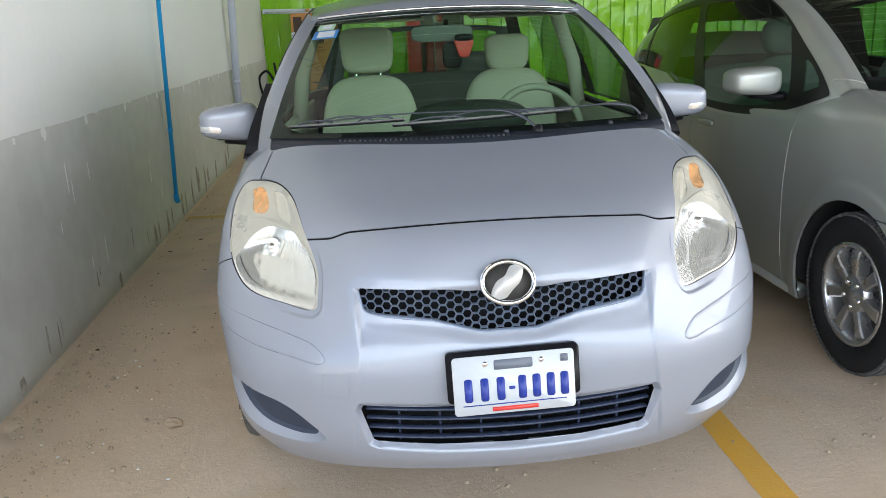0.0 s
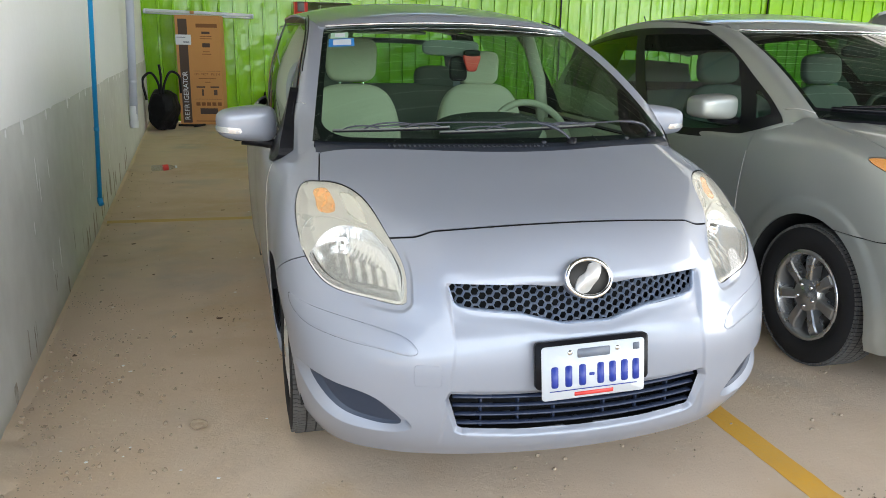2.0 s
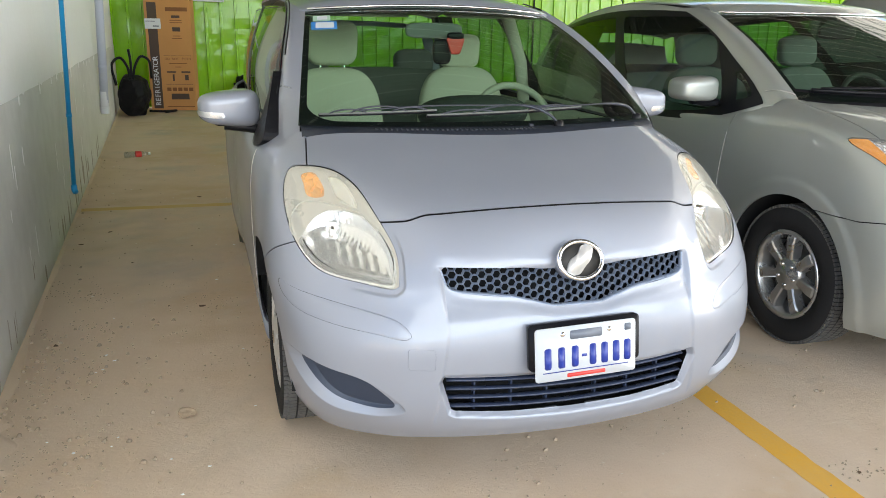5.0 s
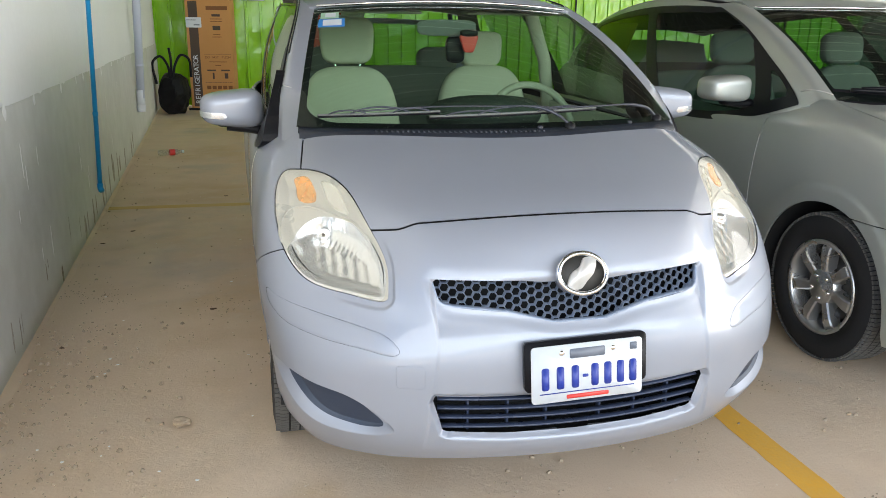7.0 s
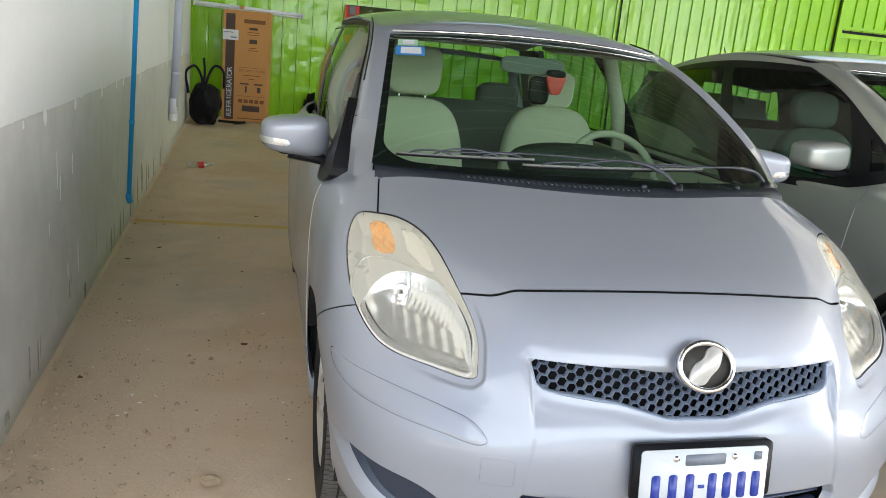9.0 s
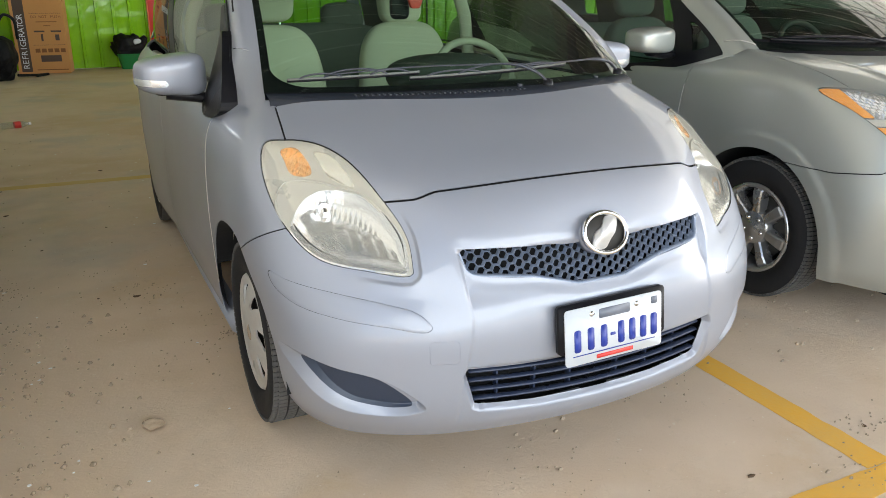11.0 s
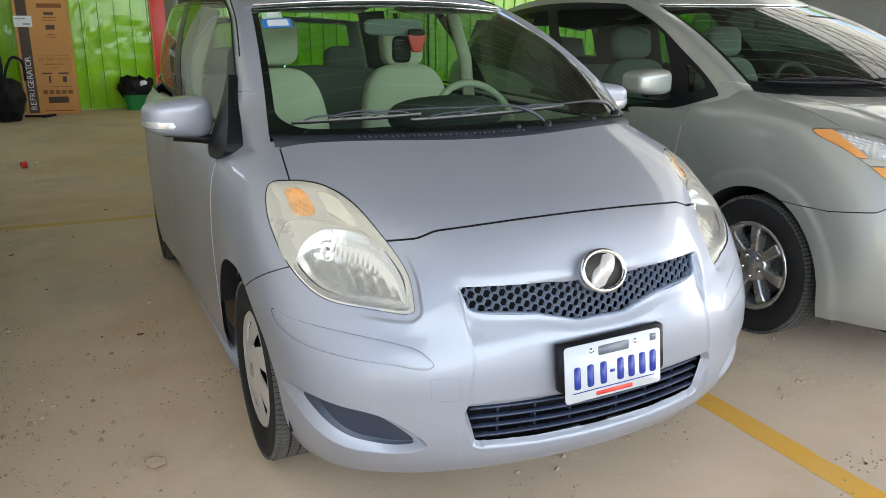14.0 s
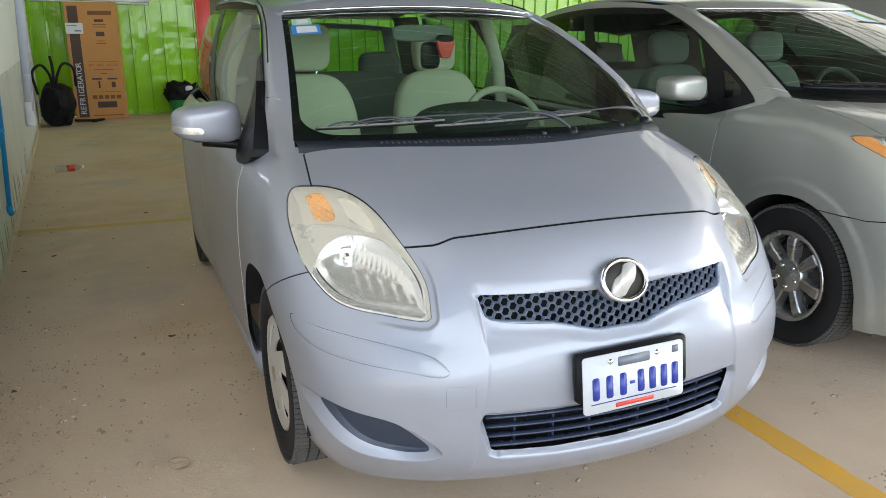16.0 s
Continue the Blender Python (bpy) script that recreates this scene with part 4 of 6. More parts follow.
rear_door_end = lambda v: v[:, 1] - np.maximum(3.02 - 0.1 * (v[:, 2] - 0.6), 0)
GAP = 0.0022

body = keep(shell, arch_cut)
lamp_shell = keep(body, lambda v: -lamp_f(v))
body = keep(body, lambda v: lamp_f(v) - 0.0022)
hood = keep(body, lambda v: -hood_f(v) - 0.0025)
body = keep(body, lambda v: hood_f(v) - 0.0025)
body = keep(body, cowl_zone)
openings = lambda v: np.minimum(grille_d(front_view(v)), lower_d(front_view(v))) + face_only(v)
body = keep(body, openings)
fog_shell = keep(body, lambda v: -(fog_d(front_abs(v)) + face_only(v)))
body = keep(body, lambda v: fog_d(front_abs(v)) + face_only(v))
bumper = keep(body, lambda v: -bumper_line(v) - GAP)
rest = keep(body, lambda v: bumper_line(v) - GAP)
strip_f = lambda v: inside_shape(band_outline)(front_abs(v)) + (v[:, 1] > 0.9) * 1.0
strips = keep(bumper, lambda v: -strip_f(v) - 0.0004)
bumper = keep(bumper, lambda v: strip_f(v) - 0.0004)
for s in (-1, 1):
    part("bumper_corner_strip", with_lip(keep(strips, lambda v: s * v[:, 0]), 0.004), PAINT, car)
tow_d = inside_shape(rounded_rect(0.072, 0.062, 0.008, 4, 0.462, 0.475))
tow_f = lambda v: tow_d(v[:, [0, 2]] * (-1, 1)) + face_only(v)
tow_cover = keep(bumper, lambda v: -tow_f(v) - 0.0002)
bumper = keep(bumper, lambda v: tow_f(v) - 0.0002)

near_arch = lambda q: (np.abs(arch_cut(q)) < 0.006) & (q[:, 2] > 0.24)


def arch_return(panel):
    """The dark edge of the wheel house, from just behind the panel's rim inwards."""
    v, f = with_lip(panel, 0.06, near_arch)
    old, m = len(panel[0]), (len(v) - len(panel[0])) // 2
    top, low = v[old:old + m], v[old + m:]
    f = [tuple(i - old for i in q) for q in f[len(panel[1]):]]
    return np.concatenate([top + 0.09 * (low - top), low]), f


part("front_bumper", with_lip(bumper, 0.014, lambda q: (q[:, 2] < 0.735) & (AX(q[:, 0]) < 0.62)), PAINT, car, "lilac-silver painted front bumper cover")
part("tow_cover", with_lip(tow_cover, 0.006), PAINT, car)
part("bonnet", with_lip(hood, 0.003), PAINT, car, "lilac-silver bonnet, closed")
for s in (-1, 1):
    one = keep(rest, lambda v: s * v[:, 0])
    fender = keep(one, lambda v: -door_line(v) - GAP)
    part("front_wing", with_lip(fender, 0.003), PAINT, car)
    part("wheel_arch_edge", arch_return(fender), SHADOW, car)
    part("wheel_arch_edge", arch_return(keep(bumper, lambda v: s * v[:, 0] - 0.5)), SHADOW, car)
    one = keep(one, lambda v: door_line(v) - GAP)
    one = keep(one, lambda v: v[:, 2] - 0.215)
    door = keep(one, lambda v: -rear_door_line(v) - GAP)
    part("front_door", with_lip(door, 0.003), PAINT, car)
    rim_z = np.linspace(0.36, 0.93, 30)
    rim_y = 1.125 + 0.03 * np.cos((rim_z - 0.55) * 5) + GAP
    skin_side = door[0][np.abs(door[0][:, 1] - 1.14) < 0.06]
    # the highlight along the door's rim, put in as a light-coloured tube
    part("door_edge_glint", tube([(s * (np.abs(skin_side[np.argmin(np.abs(skin_side[:, 2] - z) + 0.5 * np.abs(skin_side[:, 1] - y)), 0]) + 0.0004), y, z) for y, z in zip(rim_y, rim_z)], 0.0014, 6), HUBCAP, car, "highlight on the front door edge, drawn as a thin bright tube")
    one = keep(one, lambda v: rear_door_line(v) - GAP)
    door = keep(one, lambda v: -rear_door_end(v) - GAP)
    part("rear_door", with_lip(door, 0.003), PAINT, car)
    part("rear_quarter", with_lip(keep(one, lambda v: rear_door_end(v) - GAP), 0.012), PAINT, car)
    part("fog_lamp_cover", with_lip(keep(fog_shell, lambda v: s * v[:, 0]), 0.01), FOGBLACK, car, "dark slate plastic blanking cover")
# near-black copy of the skin, added inside as shade for the gaps
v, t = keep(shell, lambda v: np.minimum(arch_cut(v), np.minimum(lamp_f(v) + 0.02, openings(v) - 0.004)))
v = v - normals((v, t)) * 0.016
part("gap_shade_hull", (v, t), SHADOW, car)

# sills and underbody
part("underbody", box((1.3, 3.2, 0.10), (0, 1.95, 0.22), 0.03), SHADOW, car)
for s in (-1, 1):
    part("sill", tube([(s * 0.785, 1.10, 0.205), (s * 0.79, 2.0, 0.205), (s * 0.785, 2.92, 0.205)], 0.035, 10), PAINT, car)
    for y, n in ((HUB_F, "front_wheel"), (HUB_R, "rear_wheel")):
        make_wheel(n, car, (s * (0.732 if y < 2 else 0.748), y, HUB_Z + 0.023), HUB_Z, 0.165, 0.185, s, "cover")
        liner = lathe([(-0.112, 0.366), (0.14, 0.38), (0.14, 0.0)] if s < 0 else [(0.112, 0.366), (-0.14, 0.38), (-0.14, 0.0)], 40)
        liner = keep(triangles(moved(liner, pose(s * 0.68, y, HUB_Z))), lambda v: v[:, 2] - 0.27 + 0.13 * step(v[:, 1] - y, 0.0, 0.15))
        part("wheel_arch_liner", liner, SHADOW, car)

# head lamps: lens, housing, fluted reflector, indicator
def sunk(mesh, f):
    """The part of a skin where f < 0, and the rest."""
    return split(mesh, f(turned(mesh[0])))


bowl_d = inside_shape(closed_curve([(.866, .748), (.852, .798), (.806, .829), (.727, .831), (.649, .812), (.590, .767), (.563, .735), (.545, .682), (.548, .66), (.60, .66), (.727, .66), (.817, .69)], 6))
amber_d = inside_shape(closed_curve([(.938, .912), (.895, .923), (.862, .902), (.834, .866), (.893, .862), (.925, .894)], 5))
side_d = inside_shape(closed_curve([(.838, .915), (.800, .915), (.755, .894), (.708, .846), (.744, .848), (.794, .869), (.819, .896)], 5))
bulb_at = np.array((0.792, 0.790))
for s in (-1, 1):
    lens = keep(lamp_shell, lambda v: s * v[:, 0])
    head = new("headlamp")
    head.parent = car
    tagged(head, "large headlamp with slightly yellowed clear lens")
    glass = part("lens", lens, LENS, head, "slightly yellowed clear lens")
    glass.visible_shadow = False
    v, t = finer(lens)
    n = normals((v, t))
    d = lamp_d(turned(v))
    low = (v - n * (0.004 + 0.018 * step(-d, 0.002, 0.04))[:, None], t)
    n_at = n.mean(0) / np.linalg.norm(n.mean(0))
    bowl, other = sunk(low, bowl_d)
    amber, other = sunk(other, amber_d)
    side_m, other = sunk(other, side_d)
    part("housing", with_lip(other, 0.02, lambda w: np.abs(bowl_d(turned(w))) < 0.004), HOUSING, head, "pale grey lamp housing")
    # reflector: a bowl with upright flutes above a slanting ledge and blocks below it
    bowl = finer(bowl)
    q = turned(bowl[0])
    rim_in = (1 - np.exp(-np.maximum(0, -bowl_d(q)) / 0.012)) * (1 - np.exp(-np.maximum(0, -lamp_d(q) - 0.002) / 0.030))
    flute = np.abs((q[:, 0] / 0.015) % 1 - 0.5)
    bulge = 0.0009 * np.cos(q[:, 0] / 0.0062) * np.cos((q[:, 1] - 0.3 * q[:, 0]) / 0.0085)
    upper = step(q[:, 1] - (0.775 - 0.25 * (0.78 - q[:, 0])), -0.012, 0.016)
    deep = (0.010 + 0.34 * np.maximum(0, q[:, 1] - 0.675) + upper * (0.003 + 0.003 * flute) + (1 - upper) * bulge) * rim_in
    part("reflector", (bowl[0] - n_at * deep[:, None], bowl[1]), REFLECTOR, head, "fluted mirror reflector bowl", smooth=False)
    q = turned(low[0])
    spot = lambda u, z: low[0][np.argmin(np.hypot(q[:, 0] - u, q[:, 1] - z))]
    aim = Matrix.Translation(spot(*bulb_at) - n_at * 0.035) @ pose(0, 0, 0, 0, 0, s * 18)
    part("bulb", moved(lathe([(-0.012, 0.0), (-0.010, 0.013), (0.01, 0.016), (0.016, 0.022), (0.02, 0.022)], 20, "y"), aim), CHROME, head)
    arc = np.array([spot(u, z) + n_at * 0.001 for u, z in along([(.898, .754), (.920, .802), (.916, .838), (.878, .848), (.817, .850), (.749, .841), (.682, .827), (.628, .794)], 30)])
    arc[1:-1] = (arc[:-2] + 2 * arc[1:-1] + arc[2:]) / 4
    part("bezel", tube(arc, 0.0035, 6), HOUSING, head, "thin moulded bezel arc")
    for nm, piece, mat_l, lab in (("indicator", amber, INDICATOR, "amber fluted indicator"), ("side_reflector", side_m, FLUTED, "small clear fluted reflector")):
        piece = finer(finer(piece))
        qq = turned(piece[0])
        rip = np.abs(((qq[:, 0] + 0.45 * qq[:, 1]) / 0.009) % 1 - 0.5) * 0.008 + np.abs(((qq[:, 1] - 0.35 * qq[:, 0]) / 0.011) % 1 - 0.5) * 0.008
        part(nm, (piece[0] - n_at * (0.0005 + 0.14 * rip)[:, None], piece[1]), mat_l, head, lab, smooth=False)

# upper grille: honeycomb behind its opening
surf_y = lambda x, z: 0.049 + 0.32 * (z - 0.56) + 6.75 * x * x * (0.04 + 0.12 * (z - 0.61))
cells = []
px, pz = 0.0280, 0.0168
for i in range(-19, 20):
    for j in range(-5, 8):
        cx, cz = i * px * 0.75 * 1.0, 0.66 + j * pz * 2 * 0.866 * 0.8 + (pz * 0.69 if i % 2 else 0)
        if grille_d(np.array([(cx, cz)]))[0] > 0.02:
            continue
        ring = []
        for k, (sc, dy) in enumerate(((1.0, 0.001), (0.965, 0.0), (0.91, 0.002), (0.90, 0.014))):
            for a in range(6):
                x = cx + sc * px / 2 * math.cos(radians(60 * a))
                z = cz + sc * pz * 0.8 * math.sin(radians(60 * a))
                ring.append((x, float(surf_y(x, z)) + 0.021 + dy, z))
        f = [(k * 6 + a, k * 6 + (a + 1) % 6, (k + 1) * 6 + (a + 1) % 6, (k + 1) * 6 + a) for k in range(3) for a in range(6)]
        cells.append((np.array(ring), f))
comb = keep(triangles(join(*cells)), lambda v: 0.006 - grille_d(front_view(v)))
part("upper_grille", comb, GRILLE, car, "dark honeycomb radiator grille", smooth=False)
# near-black sheets added behind the openings, in place of the shade there
part("grille_shade_back", box((0.98, 0.02, 0.60), (0, 0.30, 0.50), 0.004), SHADOW, car)
part("grille_shade_floor", surface([[(x, 0.085 + 0.32 * x * x + (0.225 - 0.32 * x * x) * k, 0.238 + 0.02 * (1 - k)) for k in (0.0, 0.3, 0.6, 1.0)] for x in np.linspace(-0.47, 0.47, 25)]), SHADOW, car)
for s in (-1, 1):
    part("grille_shade_side", surface([[(s * (0.425 + 0.03 * k), 0.13 + 0.18 * k, z) for z in (0.24, 0.34, 0.44)] for k in (0.0, 0.5, 1.0)], s > 0), SHADOW, car)
rim = []
for outline in (grille_outline,):
    pts = [(x, float(surf_y(x, z)) + 0.020, z) for x, z in outline]
    rim.append(ring_xz(pts, 0.010, 0.004))
part("grille_rim", join(*rim), GRILLE, car)
# lower grille: three long louvres and small uprights
for z in (.310, .337, .364, .391):
    w = 0.385 - 0.18 * max(0, 0.36 - z)
    pts = [(x, 0.075 + 0.25 * x * x, z + 0.06 * x * x) for x in np.linspace(-w, w, 25)]
    part("louvre", tube(pts, 0.012, 8, flat=0.42), LOUVRE, car)
for x in (-.30, -.19, -.08, .08, .19, .30):
    part("louvre_stay", box((0.006, 0.02, 0.105), (x, 0.095 + 0.25 * x * x, .35), 0.001), LOUVRE, car)

# emblem: a chrome oval with a plain light shape on dark ground
emb = new("emblem")
emb.parent = car
emb.matrix_basis = pose(0, 0.083, 0.736, -24, 0, 0)
tagged(emb, "oval chrome emblem with a plain light shape on dark mesh")
oval = lambda a, b, n=56: [(a * math.cos(k), b * math.sin(k)) for k in np.linspace(0, 2 * math.pi, n, endpoint=False)]
ring_pts = np.array([(x, -0.006, z) for x, z in oval(.067, .054)])
part("ring", ring_xz(ring_pts, 0.006, 0.007), CHROME, emb)
part("ground_plate", slab(oval(.066, .053), 0.012, 0.0), DISC, emb)
part("rear_shell", slab(oval(.066, .053), 0.03, 0.008), PAINT, emb)
glyph = closed_curve([(-.044, -.034), (-.012, -.042), (.012, -.020), (.032, .000), (.040, .038), (.010, .042), (-.006, .018), (-.030, .002)], 6)
part("light_shape", slab(glyph, 0.01, -0.008), HUBCAP, emb)

# number plate on a black carrier
plate = new("number_plate")
plate.parent = car
plate.matrix_basis = pose(0.0, 0.008, 0.489, -6, -1.4, 0)
tagged(plate, "white number plate with blue bars in black carrier")
carrier = slab(rounded_rect(0.345, 0.135, 0.012, 5, 0, 0.022), 0.016, 0.006)
part("carrier", carrier, PLASTIC, plate, "black plastic plate carrier")
part("plate_sheet", slab(rounded_rect(0.315, 0.156, 0.010, 5), 0.003, 0.0), WHITE, plate)
for i, x in enumerate((-.115, -.073, -.031, .025, .062, .099, .135)):
    part("bar", slab(rounded_rect(0.021, 0.062, 0.006, 3, x - 0.004, -0.012), 0.0012, -0.0012), BLUE, plate)
part("bar", slab(rounded_rect(0.016, 0.008, 0.002, 3, -0.006, -0.012), 0.0012, -0.0012), BLUE, plate)
part("bar", slab(rounded_rect(0.27, 0.0025, 0.001, 2, 0, -0.0525), 0.001, -0.001), BLUE, plate)
part("bar", slab(rounded_rect(0.12, 0.011, 0.002, 3, 0, -0.066), 0.0012, -0.0012), REDPRINT, plate)
part("bar", slab(rounded_rect(0.10, 0.026, 0.004, 3, 0, 0.052), 0.0012, -0.0012), GREYPRINT, plate)
for s in (-1, 1):
    part("bolt", moved(lathe([(0.0, 0.008), (-0.003, 0.007), (-0.004, 0.0)], 16, "y"), pose(s * 0.073, 0, 0.056)), CHROME, plate)
part("small_mark", slab(rounded_rect(0.02, 0.02, 0.002, 2, 0.132, 0.056), 0.0008, -0.0008), GREYPRINT, plate)

# ---- greenhouse
S = np.linspace(-1, 1, 121)
T = np.linspace(0, 1, 61)
ws_low = lambda s: np.stack([0.688 * s, 0.70 + 0.20 * s ** 2, 1.047 - 0.005 * s ** 2], -1)
ws_top = lambda s: np.stack([0.553 * s, 1.53 + 0.14 * s ** 2, 1.458 - 0.022 * s ** 2], -1)


def blend(low, top, s, t, bulge, out):
    a, b = low(s), top(s)
    p = a[:, None] * (1 - t)[None, :, None] + b[:, None] * t[None, :, None]
    return p + np.array(out) * (bulge * np.sin(math.pi * t))[None, :, None]


ws = blend(ws_low, ws_top, S, T, 0.035, (0, -0.5, 0.86))
screen = part("windscreen", surface(ws), WINDSCREEN, car, "clear greenish windscreen glass")
screen.visible_shadow = False
st = np.stack(np.meshgrid(S, T, indexing="ij"), -1).reshape(-1, 2)
side_gap, low_gap, top_gap = (1 - np.abs(st[:, 0])) * 0.62 - 0.022, st[:, 1] * 0.9 - 0.028, (1 - st[:, 1]) * 0.9 - 0.05
rounded = lambda a, b, r: np.where((a < r) & (b < r), r - np.hypot(np.maximum(r - a, 0), np.maximum(r - b, 0)), np.minimum(a, b))
frit_d = np.minimum(rounded(side_gap, low_gap, 0.10), rounded(side_gap, top_gap, 0.04))
v, t = triangles(surface(ws))
frit = split((v - np.array((0, -0.5, 0.86)) * 0.004, t), frit_d)[0]
part("windscreen_border", frit, PLASTIC, car, "black printed border of the windscreen")

rail_x = curve1((1.5, 1.75, 2.2, 2.8, 3.35, 3.6), (.565, .58, .61, .62, .605, .565))
rail_z = curve1((1.5, 1.75, 2.2, 2.8, 3.35, 3.6), (1.424, 1.458, 1.504, 1.518, 1.495, 1.44))
roof_z = curve1((1.45, 1.7, 2.1, 2.6, 3.1, 3.6), (1.453, 1.503, 1.553, 1.580, 1.570, 1.505))
YS = np.linspace(0, 1, 40)
roof_grid = []
for s in np.linspace(-1, 1, 41):
    y0 = 1.53 + 0.14 * s * s
    y = y0 + (3.58 - y0) * YS
    w = rail_x(y)
    z = roof_z(y) * (1 - s ** 2) + rail_z(y) * s ** 2 + 0.012 * (1 - s ** 4)
    z = np.where(YS < 0.02, 1.458 - 0.022 * s * s + 0.004, z)
    roof_grid.append(np.stack([w * s + 0 * y, y, z], -1))
part("roof", with_lip(triangles(surface(roof_grid)), 0.01), PAINT, car, "lilac-silver painted roof")
part("roof_seal", tube(np.array([(0.545 * s, 1.519 + 0.14 * s * s, 1.465 - 0.022 * s * s) for s in np.linspace(-1, 1, 30)]), 0.006, 6), CHROME, car, "bright strip along the windscreen top")

for s in (-1, 1):
    # pillar beside the windscreen
    TT = np.linspace(-0.03, 1, 31)
    lin = lambda lo, hi: lo + (hi - lo) * TT
    a = np.stack([s * lin(.688, .553), lin(.90, 1.67), lin(1.042, 1.436)], -1) + np.array((0, -0.5, 0.86)) * (0.035 * np.sin(math.pi * TT))[:, None]
    b = along([(s * .772, 1.045, .988), (s * .728, 1.16, 1.125), (s * .676, 1.42, 1.287), (s * .632, 1.66, 1.396), (s * .600, 1.95, 1.478)], 31)
    mid = (a + b) / 2 + np.array((s * 0.020, -0.016, 0.012)) - np.array((s * 0.004, -0.006, 0.010)) * (1 - step(TT, -0.03, 0.20))[:, None]
    pil = [hermite((0, 0.5, 1), np.stack([p, m, q]), np.linspace(0, 1, 9)) for p, m, q in zip(a, mid, b)]
    # the foot of the pillar runs out smoothly on the wing
    pil = np.array(pil)
    near = (shell[0][:, 0] * s > 0.55) & (shell[0][:, 1] > 0.6) & (shell[0][:, 1] < 1.4) & (shell[0][:, 2] > 0.8)
    skin, skin_n = shell[0][near], nrm[near]

    lead = (pil[7] - pil[10]).mean(0)
    lead /= np.linalg.norm(lead)
    base = np.array([[pil[7, j] + lead * 0.20 * (1 - i / 9) - np.array((s * 0.006, 0, 0.060)) * (1 - i / 9) ** 2 for j in range(9)] for i in range(9)])
    pil = np.concatenate([base, pil[7:]])
    pillar = part("windscreen_pillar", surface(pil, s > 0), PAINT, car)
    flow = normals(triangles(surface(pil, s > 0))).reshape(-1, 9, 3)
    for i in range(13):
        for j in range(9):
            wing_n = skin_n[np.argsort(((skin - pil[i, j]) ** 2).sum(1))[:6]].mean(0)
            k = step(np.array(float(i)), 3.0, 12.0)
            flow[i, j] = flow[i, j] * k + wing_n * (1 - k)
    pillar.data.normals_split_custom_set_from_vertices([tuple(q / np.linalg.norm(q)) for q in flow.reshape(-1, 3)])
    part("door_seal", tube(b[5:] + np.array((s * 0.004, 0, 0.002)), 0.0035, 6), PLASTIC, car)
    part("pillar_joint", tube(along(np.array([pil[i, 5] + flow[i, 5] * 0.0002 for i in range(15, len(pil), 2)] + [b[-1] + np.array((-s * 0.012, 0.05, 0.02))]), 40), 0.0032, 6), SHADOW, car, "dark joint between pillar and door frame")
    part("pillar_foot_joint", tube(along([pil[9, j] + flow[9, j] * 0.0004 for j in range(2, 8)], 20), 0.0013, 6), CHROME, car, "thin bright joint at the foot of the pillar")
    # black sail panel that carries the mirror
    sail = closed_curve([(s * .812, 1.10, .945), (s * .792, 1.035, .975), (s * .775, 1.065, 1.04), (s * .750, 1.155, 1.12), (s * .722, 1.285, 1.205), (s * .742, 1.315, 1.12), (s * .775, 1.33, 1.02), (s * .812, 1.26, .955)], 5)
    inner_s = sail - np.array((s * 0.055, 0.012, 0))
    outer_s = sail + np.array((s * 0.010, 0, 0))
    n8 = len(sail)
    faces = [tuple(range(n8))] + [((i + 1) % n8, i, i + n8, (i + 1) % n8 + n8) for i in range(n8)]
    part("sail_panel", (np.concatenate([outer_s, inner_s]), faces if s < 0 else [tuple(reversed(f)) for f in faces]), PLASTIC, car, "black mirror sail panel", smooth=False)
    # wing top between bonnet, pillar and door
    y = np.linspace(0, 1, 64)
    belt = np.stack([s * curve1((0, .5, 1), (.772, .778, .735))(y), 1.02 + 2.5 * y, .985 + .05 * y], -1)
    yr = 1.93 + 1.55 * y
    rail = np.stack([s * (rail_x(yr) + 0.012), yr, rail_z(yr) - 0.006], -1)
    tt = np.linspace(0, 1, 30)
    side = belt[:, None] * (1 - tt)[None, :, None] + rail[:, None] * tt[None, :, None]
    side[:, :, 0] += s * (0.035 * np.sin(math.pi * tt))[None, :]
    # front edge follows the pillar
    front = hermite(np.linspace(0, 1, 31), b, tt)
    w = np.clip(1 - y / 0.5, 0, 1)[:, None, None] ** 2
    side = side + (front - side[0])[None] * w
    m = triangles(surface(side, s < 0))
    yy, zz = np.meshgrid(y, tt, indexing="ij")
    uv = np.stack([yy.ravel(), zz.ravel()], 1)
    win = np.maximum(np.maximum(0.05 - uv[:, 1], uv[:, 1] - 0.92) * 0.5, np.maximum(0.018 - uv[:, 0], uv[:, 0] - 0.88) * 2.2)
    glass, frame_m = split(m, win)
    post = np.abs(uv[:, 0] - 0.47 + 0.02 * uv[:, 1]) * 2.2 - 0.075
    tri = uv[:, 0] * 2.2 - 0.20 + 0.28 * uv[:, 1]
    dark = np.minimum(np.minimum(post, np.maximum(np.abs(win) - 0.012, -0.02)), np.maximum(tri, uv[:, 1] - 0.6))
    v, t = m
    n = normals(m)
    lay = keep(split((v + n * 0.002, t), np.maximum(dark, win - 0.004))[0], lambda q: q[:, 2])
    part("black_door_trim", lay, PLASTIC, car, "black window pillar trim")
    g = part("side_window", glass, SIDEGLASS, car, "tinted side window with rain visor")
    g.visible_shadow = False

# tail gate with its window
rl = lambda s: np.stack([0.66 * s, 3.66 - 0.05 * s ** 2, 1.05 + 0 * s], -1)
rt = lambda s: np.stack([0.54 * s, 3.57 - 0.03 * s ** 2, 1.42 - 0.03 * s ** 2], -1)
rear = blend(rl, rt, S, T, 0.03, (0, 0.9, 0.3))
m = triangles(surface(rear, True))
